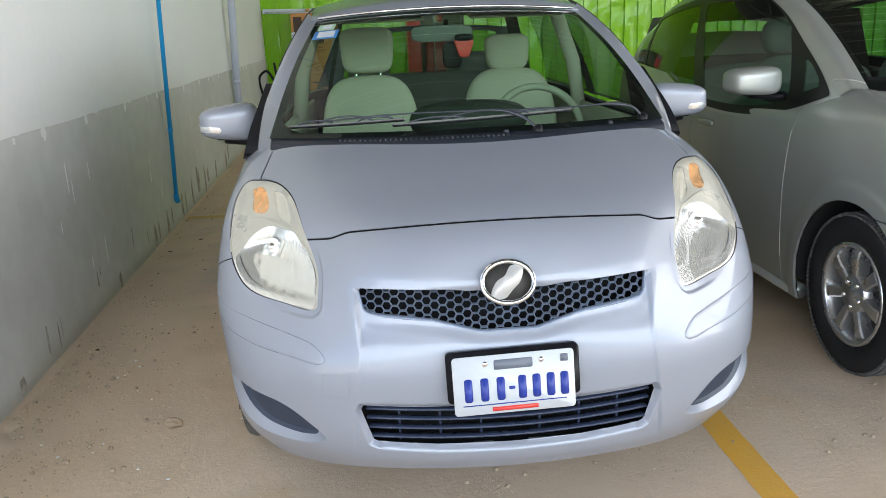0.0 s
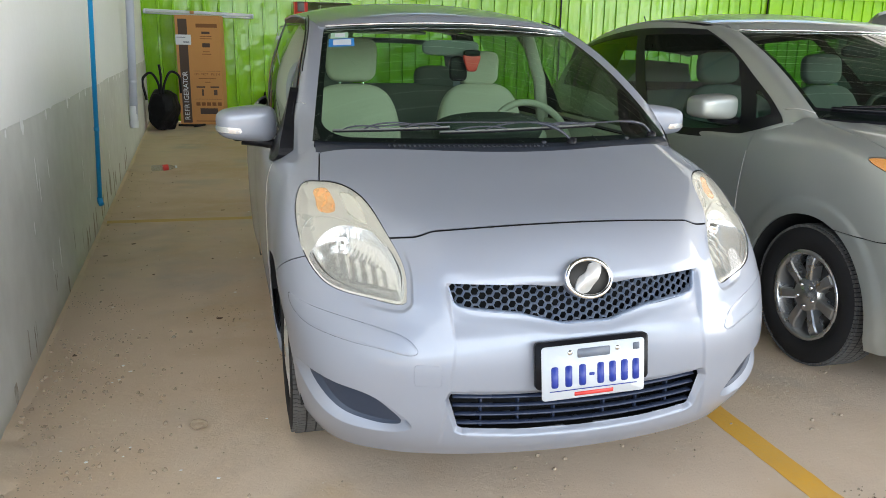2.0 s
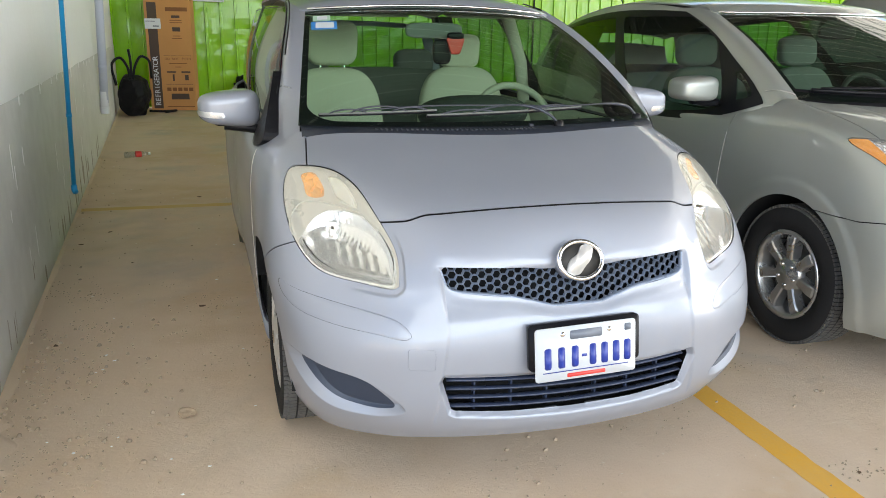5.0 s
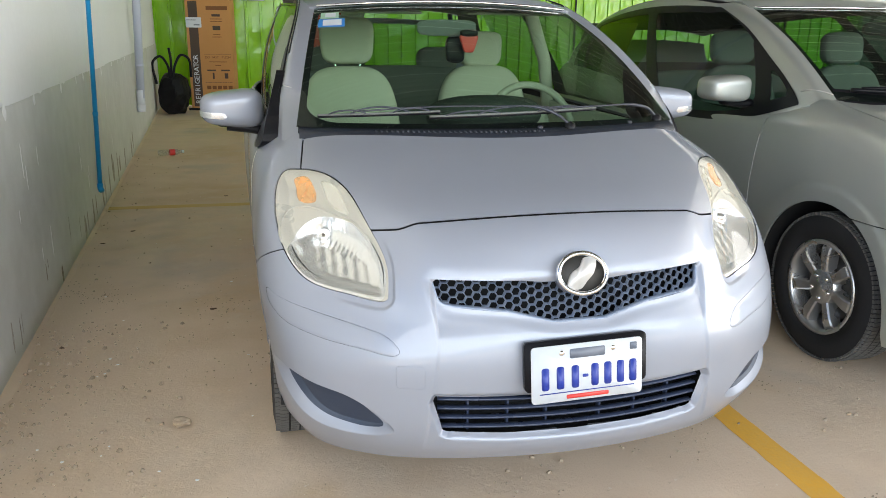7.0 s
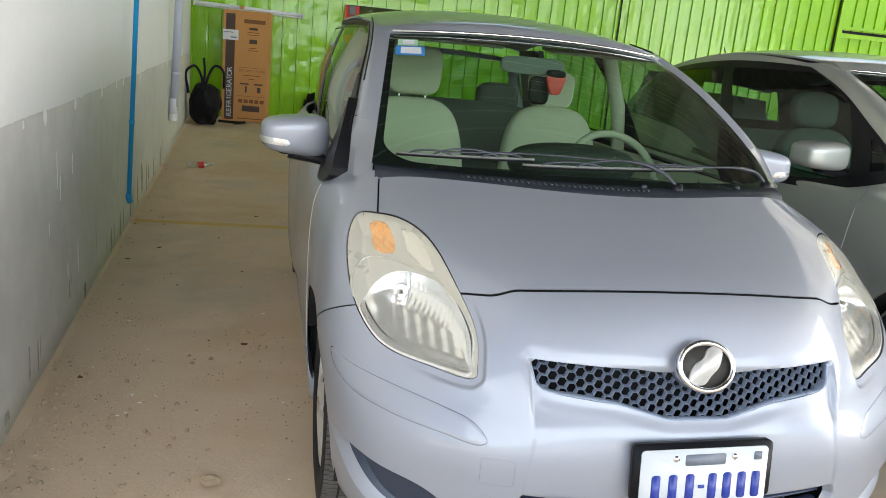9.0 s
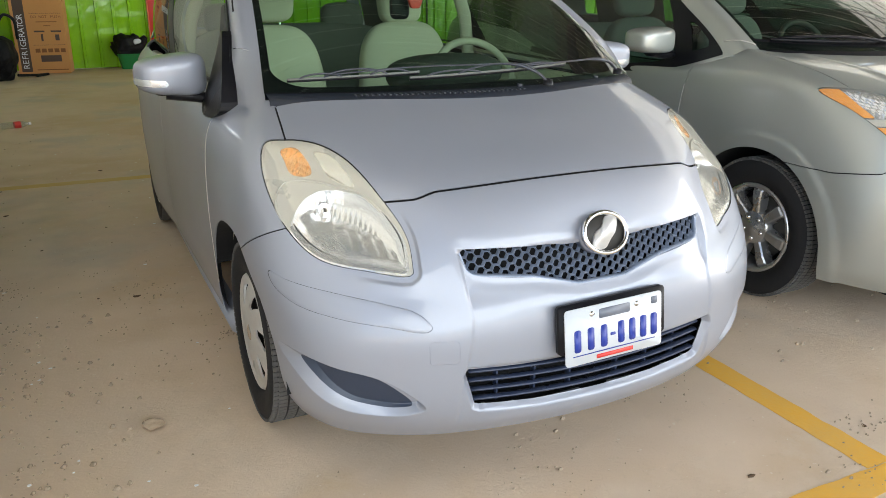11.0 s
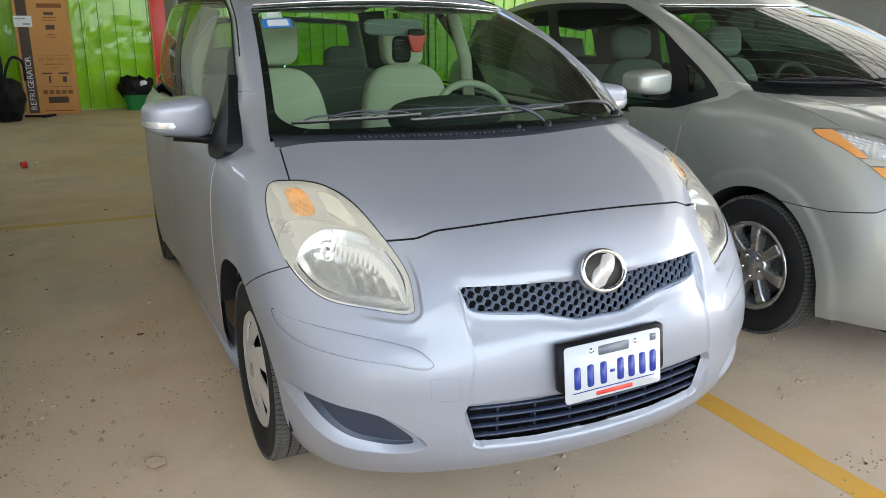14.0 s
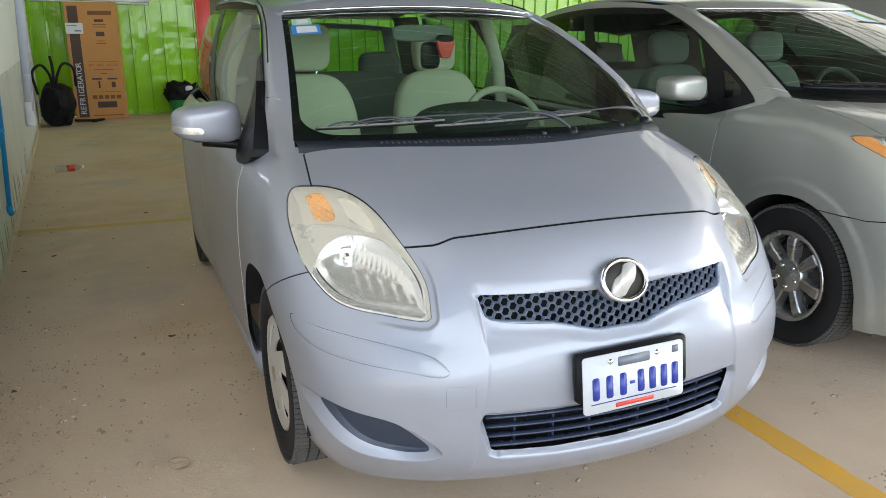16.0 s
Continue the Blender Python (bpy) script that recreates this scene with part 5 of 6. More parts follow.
win = np.maximum(np.abs(st[:, 0]) * 0.6 - 0.52, np.abs(st[:, 1] - 0.52) * 0.38 - 0.15)
glass, frame_m = split(m, win)
part("tailgate", with_lip(frame_m, 0.01), PAINT, car)
g = part("rear_window", glass, SIDEGLASS, car)
g.visible_shadow = False
for s in (-1, 1):
    a = [np.array((s * 0.66, 3.61, 1.05)), np.array((s * 0.54, 3.54, 1.39))]
    b = [np.array((s * 0.735, 3.52, 1.035)), np.array((s * 0.56, 3.48, 1.41))]
    part("rear_pillar", surface([[a[0] + (a[1] - a[0]) * k, (a[0] + b[0]) / 2 + ((a[1] + b[1]) / 2 - (a[0] + b[0]) / 2) * k + np.array((s * .03, .02, 0)), b[0] + (b[1] - b[0]) * k] for k in np.linspace(0, 1, 8)], s > 0), PAINT, car)

# cowl, wipers
cowl = [[(0.682 * s, 0.675 + 0.205 * s * s + d, 1.022 + h - 0.005 * s * s) for d, h in ((-0.035, -0.04), (-0.018, 0.0), (-0.008, 0.010), (0.012, 0.016), (0.05, 0.030), (0.062, 0.027), (0.09, -0.02))] for s in np.linspace(-1, 1, 40)]
part("cowl", surface(cowl), COWL, car, "slate plastic cowl below the windscreen")
for i in range(34):
    x = -0.44 + 0.0165 * i
    part("cowl_rib", box((0.005, 0.022, 0.005), (x, 0.684 + 0.46 * x * x, 1.038 - 0.01 * x * x), 0.001), WIPER, car)
on_glass = lambda s, t, h: tuple(blend(ws_low, ws_top, np.array([s]), np.array([t]), 0.035, (0, -0.5, 0.86))[0, 0] + np.array((0, -0.5, 0.86)) * h)
for way, bl in (([(0.86, -0.01, 0.02), (0.82, 0.03, 0.035), (0.74, 0.050, 0.040), (0.48, 0.066, 0.032), (0.20, 0.068, 0.026)], ((0.50, 0.080), (-0.39, 0.045))),
                       ([(0.29, -0.025, 0.02), (0.245, 0.01, 0.035), (0.17, 0.05, 0.040), (-0.10, 0.075, 0.034), (-0.40, 0.078, 0.030), (-0.72, 0.058, 0.024)], ((-0.335, 0.075), (-0.905, 0.045)))):
    wiper = new("wiper")
    wiper.parent = car
    rod = along([on_glass(*w) for w in way], 40)
    knuckle = np.linalg.norm(rod - np.array(on_glass(*way[2])), axis=1)
    part("arm", tube(rod, 0.0062, 8, taper=0.75 + 0.9 * np.exp(-(knuckle / 0.05) ** 2) + 0.4 * (np.arange(40) < 8), flat=0.6), WIPER, wiper)
    blade = np.array([on_glass(bl[0][0] + (bl[1][0] - bl[0][0]) * k, bl[0][1] + (bl[1][1] - bl[0][1]) * k, 0.010) for k in np.linspace(0, 1, 24)])
    part("blade", tube(blade, 0.0055, 6), PLASTIC, wiper)
    part("blade_spine", tube(blade + np.array((0, -0.005, 0.005)), 0.0036, 6), GREYSEAT, wiper, "grey blade spine")
    for k0, k1 in ((2, 9), (14, 21), (6, 17)):
        top = 0.012 if k1 - k0 < 8 else 0.020
        bow = [blade[k0] + (blade[k1] - blade[k0]) * k + np.array((0, -0.006, 0.006 + top * math.sin(math.pi * k) ** 0.6)) for k in np.linspace(0, 1, 10)]
        part("bridge", tube(bow, 0.0032, 6), WIPER, wiper)
    part("pivot_cap", moved(lathe([(0, 0.018), (0.016, 0.016), (0.022, 0.0)], 16, "z"), Matrix.Translation(on_glass(way[0][0], way[0][1], 0.012))), PLASTIC, wiper)
for x in (0.10, 0.47):
    part("washer_jet", cushion((0.018, 0.016, 0.014), (x, 0.70 + 0.46 * x * x, 1.046), 3), COWL, car)
part("cowl_joint", tube([(0.315, 0.735, 1.034), (0.325, 0.762, 1.043), (0.33, 0.80, 1.058)], 0.002, 6), SHADOW, car)

# door mirrors
for s in (-1, 1):
    mir = new("door_mirror")
    mir.parent = car
    mir.matrix_basis = pose(s * 0.903, 1.35, 1.060, 0, 0, -s * 10)
    body_m = cushion((0.228, 0.155, 0.134), (0, 0, 0), 3.9, 44, 28)
    v = np.asarray(body_m[0]).copy()
    v[:, 2] *= 1 - 0.18 * np.clip(v[:, 0] * s / 0.117, -1, 1)
    v[:, 1] = np.where(v[:, 1] > 0.05, 0.05, v[:, 1])
    part("shell", (v, body_m[1]), PAINT, mir, "lilac-silver mirror housing")
    part("lower_cover", moved(cushion((0.150, 0.09, 0.016), (0, 0, 0), 3.5), pose(-s * 0.020, 0.0, -0.055, 0, s * 5, 0)), PLASTIC, mir, "black lower mirror cover")
    part("mirror_glass", moved(cushion((0.19, 0.006, 0.115), (0, 0, 0), 4), pose(0, 0.052, 0)), CHROME, mir)
    shell_m = triangles((v, body_m[1]))
    lens_m = keep(shell_m, lambda q: np.minimum(np.minimum(q[:, 0] * s - 0.028, 0.011 - np.abs(q[:, 2] + 0.022 - 0.10 * (q[:, 0] * s - 0.05))), 0.03 - q[:, 1]))
    part("turn_signal", with_lip((lens_m[0] + normals(lens_m) * 0.0025, lens_m[1]), 0.004), REFLECTOR, mir, "clear turn signal strip")
    part("foot", tube(along([(s * 0.02, 0.0, -0.065), (-s * 0.08, -0.03, -0.078), (-s * 0.125, -0.08, -0.085), (-s * 0.13, -0.14, -0.075)], 10), 0.027, 10, flat=0.7), PLASTIC, mir)

# cabin
part("dashboard", moved(cushion((1.36, 0.55, 0.26), (0, 0, 0), 4, 48, 20), pose(0, 1.13, 0.88, -6)), DASH, car, "dark dashboard")
part("instrument_hood", moved(cushion((0.44, 0.26, 0.14), (0, 0, 0), 2.6, 32, 16), pose(0.02, 1.10, 1.05, -8)), DASH, car)
wheel_pts = np.array([(0.185 * math.cos(a), 0, 0.185 * math.sin(a)) for a in np.linspace(0, 2 * math.pi, 41)])
steer = part("steering_wheel", moved(tube(wheel_pts, 0.016, 10), pose(0.36, 1.50, 0.960, -28)), BEIGE, car, "beige steering wheel")
part("steering_boss", moved(cushion((0.16, 0.06, 0.13), (0, 0, 0), 3), pose(0.36, 1.50, 0.960, -28)), BEIGE, steer)
for x, y in ((-0.36, 2.10), (0.36, 2.24)):
    seat = new("front_seat")
    seat.parent = car
    seat.matrix_basis = pose(x, y, -0.01)
    tagged(seat, "beige fabric front seat with separate headrest")
    part("backrest", moved(cushion((0.50, 0.16, 0.66), (0, 0, 0), 3.6, 36, 24, 0.12), pose(0, 0.02, 0.86, -12)), SEAT, seat)
    part("cushion", cushion((0.52, 0.52, 0.18), (0, -0.24, 0.55), 4), SEAT, seat)
    part("headrest", moved(cushion((0.26 if x < 0 else 0.225, 0.10, 0.22 if x < 0 else 0.18), (0, 0, 0), 4.4, 32, 20, -0.06), pose(0, 0.10, 1.305 if x < 0 else 1.265, -8)), SEAT, seat)
    for sx in (-0.06, 0.06):
        part("headrest_post", tube([(sx, 0.08, 1.14), (sx, 0.09, 1.24)], 0.007, 8), CHROME, seat)
part("rear_bench", moved(cushion((1.2, 0.16, 0.55), (0, 0, 0), 4, 36, 16), pose(0, 2.98, 0.87, -14)), GREYSEAT, car)
part("rear_shelf", box((1.16, 0.34, 0.02), (0, 3.26, 1.085), 0.008), BEIGE, car, "beige rear parcel shelf")
for x in (-0.33, 0.33):
    part("rear_headrest", moved(cushion((0.25, 0.10, 0.17), (0, 0, 0), 3.5), pose(x - 0.04, 3.05, 1.165, -8)), GREYSEAT, car)
part("cabin_floor", box((1.4, 2.6, 0.04), (0, 2.2, 0.30), 0.01), DASH, car)
for s in (-1, 1):
    part("rear_pillar_trim", surface([[(s * (0.66 - 0.13 * k), y - 0.10 * k * (y > 3.2), 0.93 + 0.52 * k) for k in np.linspace(0, 1, 6)] for y in (3.02, 3.2, 3.4, 3.58)], s > 0), GREYSEAT, car, "grey inner trim of the rear pillar")
    part("door_lining", box((0.03, 2.2, 0.55), (s * 0.74, 2.2, 0.72), 0.01), BEIGE, car)
    part("inner_post", tube([(s * 0.735, 2.27, 0.9), (s * 0.69, 2.25, 1.2), (s * 0.60, 2.24, 1.44)], 0.036, 8, flat=0.6), BEIGE, car)
    part("sun_visor", moved(box((0.40, 0.14, 0.012), (0, 0, 0), 0.005), pose(s * 0.30, 1.72, 1.430, 6)), BEIGE, car)
part("headlining", surface([[(x, y, float(roof_z(np.array([y]))[0]) - 0.04 - 0.10 * x * x) for y in np.linspace(1.60, 3.5, 12)] for x in np.linspace(-.56, .56, 12)], True), BEIGE, car)
part("inside_mirror", cushion((0.25, 0.03, 0.065), (-0.04, 1.455, 1.362), 4), GREYSEAT, car, "grey rear-view mirror")
part("mirror_stem", tube([(-0.02, 1.455, 1.37), (-0.02, 1.485, 1.412)], 0.010, 8), PLASTIC, car)
tag = part("hanging_ornament", moved(cushion((0.062, 0.02, 0.07), (0, 0, 0), 6, 28, 14, -0.38), pose(0.045, 1.42, 1.30)), REDPRINT, car, "red hanging ornament with black cap")
part("phone_mount", cushion((0.08, 0.03, 0.105), (0.0, 1.47, 1.275), 4), PLASTIC, car, "small black device below the mirror")
part("ornament_cap", cushion((0.075, 0.03, 0.03), (0.045, 1.42, 1.342), 3), PLASTIC, tag)
for mat_s, s0, s1, t0, t1 in ((STICKER_GREEN, -0.945, -0.825, 0.838, 0.912), (STICKER_BLUE, -0.955, -0.785, 0.735, 0.832)):
    ss, ts = np.linspace(s0, s1, 8), np.linspace(t0, t1, 5)
    stick = part("windscreen_sticker", surface([[on_glass(a, b, 0.003) for b in ts] for a in ss]), mat_s, car, "small printed windscreen sticker")
    part("bar", surface([[on_glass(a, b, 0.005) for b in np.linspace(t0 + 0.012, t1 - 0.015, 3)] for a in np.linspace(s0 + 0.03, s1 - 0.02, 5)]), WHITE, stick)


# ---------------------------------------------------------------- neighbouring cars
def make_liftback(name, label, place, turn, colour, scale=(1, 1, 1), bonnet_up=0.0, wheel_style="alloy", notch=False):
    """A five-door liftback with high windows; nose at y = 0, facing -y."""
    c = thing(name, label, "car", place, turn)
    c.scale = scale
    zl = (0.195, 0.27, 0.36, 0.46, 0.56, 0.66, 0.76, 0.865, 0.95, 1.0)
    col_a = [(0, .07, .195), (0, .03, .27), (0, .01, .36), (0, .0, .46), (0, .005, .56), (0, .04, .66), (0, .11, .785), (0, .27, .895), (0, .54, .995), (0, .95, 1.05)]
    col_b = [(.40, .11, .195), (.40, .06, .27), (.40, .04, .36), (.40, .035, .46), (.40, .045, .56), (.40, .08, .66), (.40, .16, .79), (.40, .32, .905), (.40, .60, 1.0), (.40, .99, 1.058)]
    col_c = [(.63, .24, .20), (.645, .20, .27), (.655, .175, .36), (.655, .165, .46), (.655, .17, .56), (.655, .19, .66), (.65, .27, .80), (.645, .42, .918), (.635, .70, 1.012), (.61, 1.04, 1.065)]
    col_d = [(.79, .46, .21), (.815, .42, .27), (.825, .39, .36), (.828, .375, .46), (.825, .37, .56), (.815, .38, .66), (.80, .43, .775), (.785, .54, .90), (.765, .75, 1.0), (.70, 1.10, 1.075)]
    col_e = [(x, y, z) for x, y, z in zip((.845, .852, .857, .86, .862, .862, .86, .845, .82, .755), (.92,) * 6 + (.93, .97, 1.06, 1.20), (.195, .27, .36, .46, .56, .66, .765, .875, .985, 1.085))]
    flank = (.845, .855, .86, .862, .862, .862, .858, .852, .838, .80)
    col = lambda y, rise, shrink: [(x - shrink, y, z + rise * max(0, z - 0.6) / 0.4) for x, z in zip(flank, zl)]
    ty = (4.30, 4.36, 4.40, 4.43, 4.44, 4.44, 4.43, 4.41, 4.38, 4.34)
    cols = [col_a, col_b, col_c, col_d, col_e, col(1.52, -0.005, 0), col(2.6, 0.03, 0), col(3.6, 0.09, 0.02),
            [(x - 0.16, y - 0.10, z + 0.11 * max(0, z - 0.6) / 0.4) for x, y, z in zip(flank, ty, zl)], [(0, y, z + 0.12 * max(0, z - 0.6) / 0.4) for y, z in zip(ty, zl)]]
    hull = net(cols, (14, 14, 16, 26, 26, 20, 16, 12, 8), (4, 6, 8, 8, 8, 9, 10, 9, 9))
    hf, hr, hz = 0.916, 3.616, 0.312
    arch_f = lambda v: np.minimum(np.hypot(v[:, 1] - hf, v[:, 2] - hz) - 0.375, np.hypot(v[:, 1] - hr, v[:, 2] - hz) - 0.365) + (np.abs(v[:, 0]) < 0.45)
    # flared lip round the arches
    v, t = hull
    d = np.minimum(np.abs(np.hypot(v[:, 1] - hf, v[:, 2] - hz) - 0.40), np.abs(np.hypot(v[:, 1] - hr, v[:, 2] - hz) - 0.40))
    crease = 0.006 * np.maximum(0, 1 - np.abs(np.abs(v[:, 0]) - 0.515 - 0.10 * (v[:, 1] - 0.6)) / 0.032) * step(v[:, 1], 0.28, 0.45) * (1 - step(v[:, 1], 0.95, 1.1)) * (v[:, 2] > 0.8)
    hull = (v + normals(hull) * (crease + 0.007 * step(0.05 - d, 0.0, 0.02) * (np.abs(v[:, 0]) > 0.7))[:, None], t)
    view = lambda v: np.stack([0.866 * np.abs(v[:, 0]) + 0.5 * v[:, 1], v[:, 2]], 1)
    lamp_o = inside_shape(closed_curve([(1.05, .957), (.97, .966), (.845, .950), (.76, .912), (.685, .865), (.62, .80), (.595, .74), (.625, .700), (.70, .697), (.778, .722), (.862, .815), (.955, .893)], 5))
    lamp = lambda v: lamp_o(view(v)) + (v[:, 1] > 1.0) * 1.0
    seam_hood = lambda v: np.maximum(np.maximum(0.765 + 0.02 * v[:, 0] ** 2 - v[:, 2], np.abs(v[:, 0]) - (0.735 - 0.03 * (v[:, 1] - 0.7))), v[:, 1] - 1.2)
    seam_bump = lambda v: np.maximum(v[:, 2] - np.interp(v[:, 1], (0.0, 0.30, 0.37, 0.55), (0.765, 0.745, 0.682, 0.655)), v[:, 1] - 0.8)
    seam_door = lambda v: v[:, 1] - (1.405 + 0.03 * np.cos((v[:, 2] - 0.6) * 4))
    seam_rear = lambda v: v[:, 1] - 2.52
    body = keep(hull, arch_f)
    lamps = keep(body, lambda v: -lamp(v))
    body = keep(body, lambda v: lamp(v) - 0.003)
    hood = keep(body, lambda v: -seam_hood(v) - GAP)
    body = keep(body, lambda v: seam_hood(v) - GAP)
    if bonnet_up:
        hood = moved(hood, Matrix.Translation((0, 1.0, 1.03)) @ Matrix.Rotation(radians(-bonnet_up), 4, "X") @ Matrix.Translation((0, -1.0, -1.03)))
        hood = (hood[0], np.asarray(hood[1]))
        bay = cushion((1.2, 0.9, 0.3), (0, 0.55, 0.70), 4)
        part("engine", bay, SHADOW, c)
    part("bonnet", with_lip(hood, 0.02), colour, c, "raised bonnet" if bonnet_up else "closed bonnet")
    part("front_bumper", with_lip(keep(body, lambda v: -seam_bump(v) - GAP), 0.012), colour, c)
    flankm = keep(body, lambda v: seam_bump(v) - GAP)
    for s in (-1, 1):
        one = keep(flankm, lambda v: s * v[:, 0])
        part("front_wing", with_lip(keep(one, lambda v: -seam_door(v) - GAP), 0.012), colour, c)
        one = keep(one, lambda v: seam_door(v) - GAP)
        part("front_door", with_lip(keep(one, lambda v: -seam_rear(v) - GAP), 0.012), colour, c)
        part("rear_side", with_lip(keep(one, lambda v: seam_rear(v) - GAP), 0.012), colour, c)
        seam_z = np.linspace(0.34, 0.90, 26)
        door_side = hull[0][(np.abs(hull[0][:, 1] - 1.41) < 0.09) & (s * hull[0][:, 0] > 0.6)]
        seam = [(s * (np.abs(door_side[np.argmin(np.abs(door_side[:, 2] - z) + 0.6 * np.abs(door_side[:, 1] - 1.405)), 0]) + 0.0004), 1.405 + 0.03 * math.cos((z - 0.6) * 4) + GAP, z) for z in seam_z]
        # light-coloured tube drawn as the highlight along the door seam
        part("door_edge_glint", tube(seam, 0.0016, 6), HUBCAP, c, "highlight on the front door edge, drawn as a thin bright tube")
        # lamps
        lens = keep(lamps, lambda v: s * v[:, 0])
        head = new("headlamp")
        head.parent = c
        g = part("lens", lens, LENS_CLEAR, head, "clear headlamp lens with amber corner")
        g.visible_shadow = False
        v, t = lens
        n = normals(lens)
        dd = lamp_o(view(v))
        low = (v - n * (0.004 + 0.016 * step(-dd, 0.0, 0.06))[:, None], t)
        q = view(low[0])
        rim_d = -((q[:, 0] - 1.042) * 0.228 - (q[:, 1] - 0.955) * 0.235) / 0.327
        upper = np.maximum(rim_d - 0.046, 0.872 - q[:, 1])
        wedge = np.maximum(rim_d - 0.5 * (q[:, 1] - 0.712), q[:, 1] - 0.842)
        amber, other = split(low, np.minimum(upper, wedge))
        part("amber_reflector", amber, AMBER, head, "amber side reflector")
        strip, shine = split(other, np.abs(view(other[0])[:, 1] - 0.857) - 0.011)
        part("housing", strip, HOUSING, head, "silver divider strip")
        shine = finer(shine)
        qs = view(shine[0])
        ns = n.mean(0) / np.linalg.norm(n.mean(0))
        rip = 0.010 * np.abs(((qs[:, 0] + 0.5 * qs[:, 1]) / 0.022) % 1 - 0.5) + 0.004
        part("reflector_field", (shine[0] - ns * (rip * step(-lamp_o(qs), 0.004, 0.03))[:, None], shine[1]), REFLECTOR, head, "fluted silver reflector", smooth=False)
        cy = 0.42
        part("reflector", moved(lathe([(-0.015, 0.055), (0.015, 0.045), (0.03, 0.03), (0.04, 0.0)], 28, "y"), pose(s * (0.80 - 0.5 * cy) / 0.866, cy, 0.80, 0, 0, s * 25)), REFLECTOR, head)
        for y, nm in ((hf, "front_wheel"), (hr, "rear_wheel")):
            make_wheel(nm, c, (s * 0.755, y, hz - place[2]), hz, 0.185, 0.195, s, wheel_style)
            liner = lathe([(-0.152, 0.379), (0.15, 0.39), (0.15, 0.0)] if s < 0 else [(0.152, 0.379), (-0.15, 0.39), (-0.15, 0.0)], 40)
            part("wheel_arch_liner", keep(triangles(moved(liner, pose(s * 0.70, y, hz))), lambda v: v[:, 2] - 0.27), SHADOW, c)
        part("sill", tube([(s * 0.82, 1.30, 0.21), (s * 0.825, 2.3, 0.21), (s * 0.82, 3.25, 0.21)], 0.035, 10), colour, c)
    v, t = keep(hull, lambda v: np.minimum(np.minimum(arch_f(v), lamp(v) + 0.02), seam_hood(v) if bonnet_up else 1 + 0 * v[:, 0]))
    # the skin again in near-black, set inside as the gaps' shade
    part("gap_shade_hull", (v - normals((v, t)) * 0.016, t), SHADOW, c)
    part("underbody", box((1.35, 3.9, 0.1), (0, 2.25, 0.22), 0.03), SHADOW, c)
    # windscreen
    lo = lambda s: np.stack([0.72 * s, 0.94 + 0.17 * s ** 2, 1.058 + 0.022 * s ** 2], -1)
    hi = lambda s: np.stack([0.575 * s, 1.83 + 0.15 * s ** 2, 1.468 + 0.0 * s ** 2], -1)
    grid = blend(lo, hi, S, T, 0.03, (0, -0.43, 0.9))
    g = part("windscreen", surface(grid), WINDSCREEN, c, "clear greenish windscreen")
    g.visible_shadow = False
    fd = np.minimum(np.minimum((1 - np.abs(st[:, 0])) * 0.64 - 0.02, st[:, 1] - 0.05), (1 - st[:, 1]) - 0.03)
    v, t = triangles(surface(grid))
    part("windscreen_border", split((v - np.array((0, -0.43, 0.9)) * 0.004, t), fd)[0], PLASTIC, c)
    part("cowl", surface([[(0.70 * s, 0.915 + 0.17 * s * s + a, 1.040 + 0.022 * s * s + h) for a, h in ((-0.01, -0.01), (0.0, 0.01), (0.05, 0.03), (0.09, 0.06))] for s in np.linspace(-1, 1, 30)]), PLASTIC, c)
    og = lambda s, k, h: tuple(blend(lo, hi, np.array([s]), np.array([k]), 0.03, (0, -0.43, 0.9))[0, 0] + np.array((0, -0.43, 0.9)) * h)
    for root, tip in (((0.75, 0.02), (-0.1, 0.08)), ((0.0, 0.02), (-0.85, 0.07))):
        wiper = new("wiper")
        wiper.parent = c
        part("arm", tube([og(root[0] + (tip[0] - root[0]) * k, root[1] + (tip[1] - root[1]) * k, 0.02 + 0.03 * math.sin(math.pi * k)) for k in np.linspace(0, 1, 12)], 0.011, 8, flat=0.6), PLASTIC, wiper)
        part("blade", tube([og(root[0] - 0.05 + (tip[0] - root[0]) * k, tip[1], 0.012) for k in np.linspace(0, 1, 12)], 0.009, 6), PLASTIC, wiper)
    # roof and sides
    rx = curve1((1.7, 2.1, 2.6, 3.2, 3.8, 4.2), (.58, .60, .615, .60, .56, .52))
    rz = curve1((1.7, 2.1, 2.6, 3.2, 3.8, 4.2), (1.448, 1.505, 1.540, 1.520, 1.43, 1.32))
    cz = curve1((1.7, 2.1, 2.6, 3.2, 3.8, 4.2), (1.455, 1.535, 1.580, 1.565, 1.475, 1.36))
    if notch:
        rz = curve1((1.7, 2.1, 2.6, 3.2, 3.8, 4.2), (1.448, 1.505, 1.535, 1.47, 1.30, 1.155))
        cz = curve1((1.7, 2.1, 2.6, 3.2, 3.8, 4.2), (1.455, 1.535, 1.57, 1.50, 1.33, 1.18))
    rg = []
    for s in np.linspace(-1, 1, 31):
        y0 = 1.83 + 0.15 * s * s
        y = y0 + (4.25 - y0) * np.linspace(0, 1, 36)
        z = cz(y) * (1 - s ** 2) + rz(y) * s ** 2 + 0.010 * (1 - s ** 4)
        z[0] = 1.470
        rg.append(np.stack([rx(y) * s, y, z], -1))
    part("roof", with_lip(triangles(surface(rg)), 0.01), colour, c)
    part("roof_seal", tube(np.array([(0.57 * s, 1.825 + 0.15 * s * s, 1.472) for s in np.linspace(-1, 1, 24)]), 0.007, 6), CHROME, c, "bright strip above the windscreen")
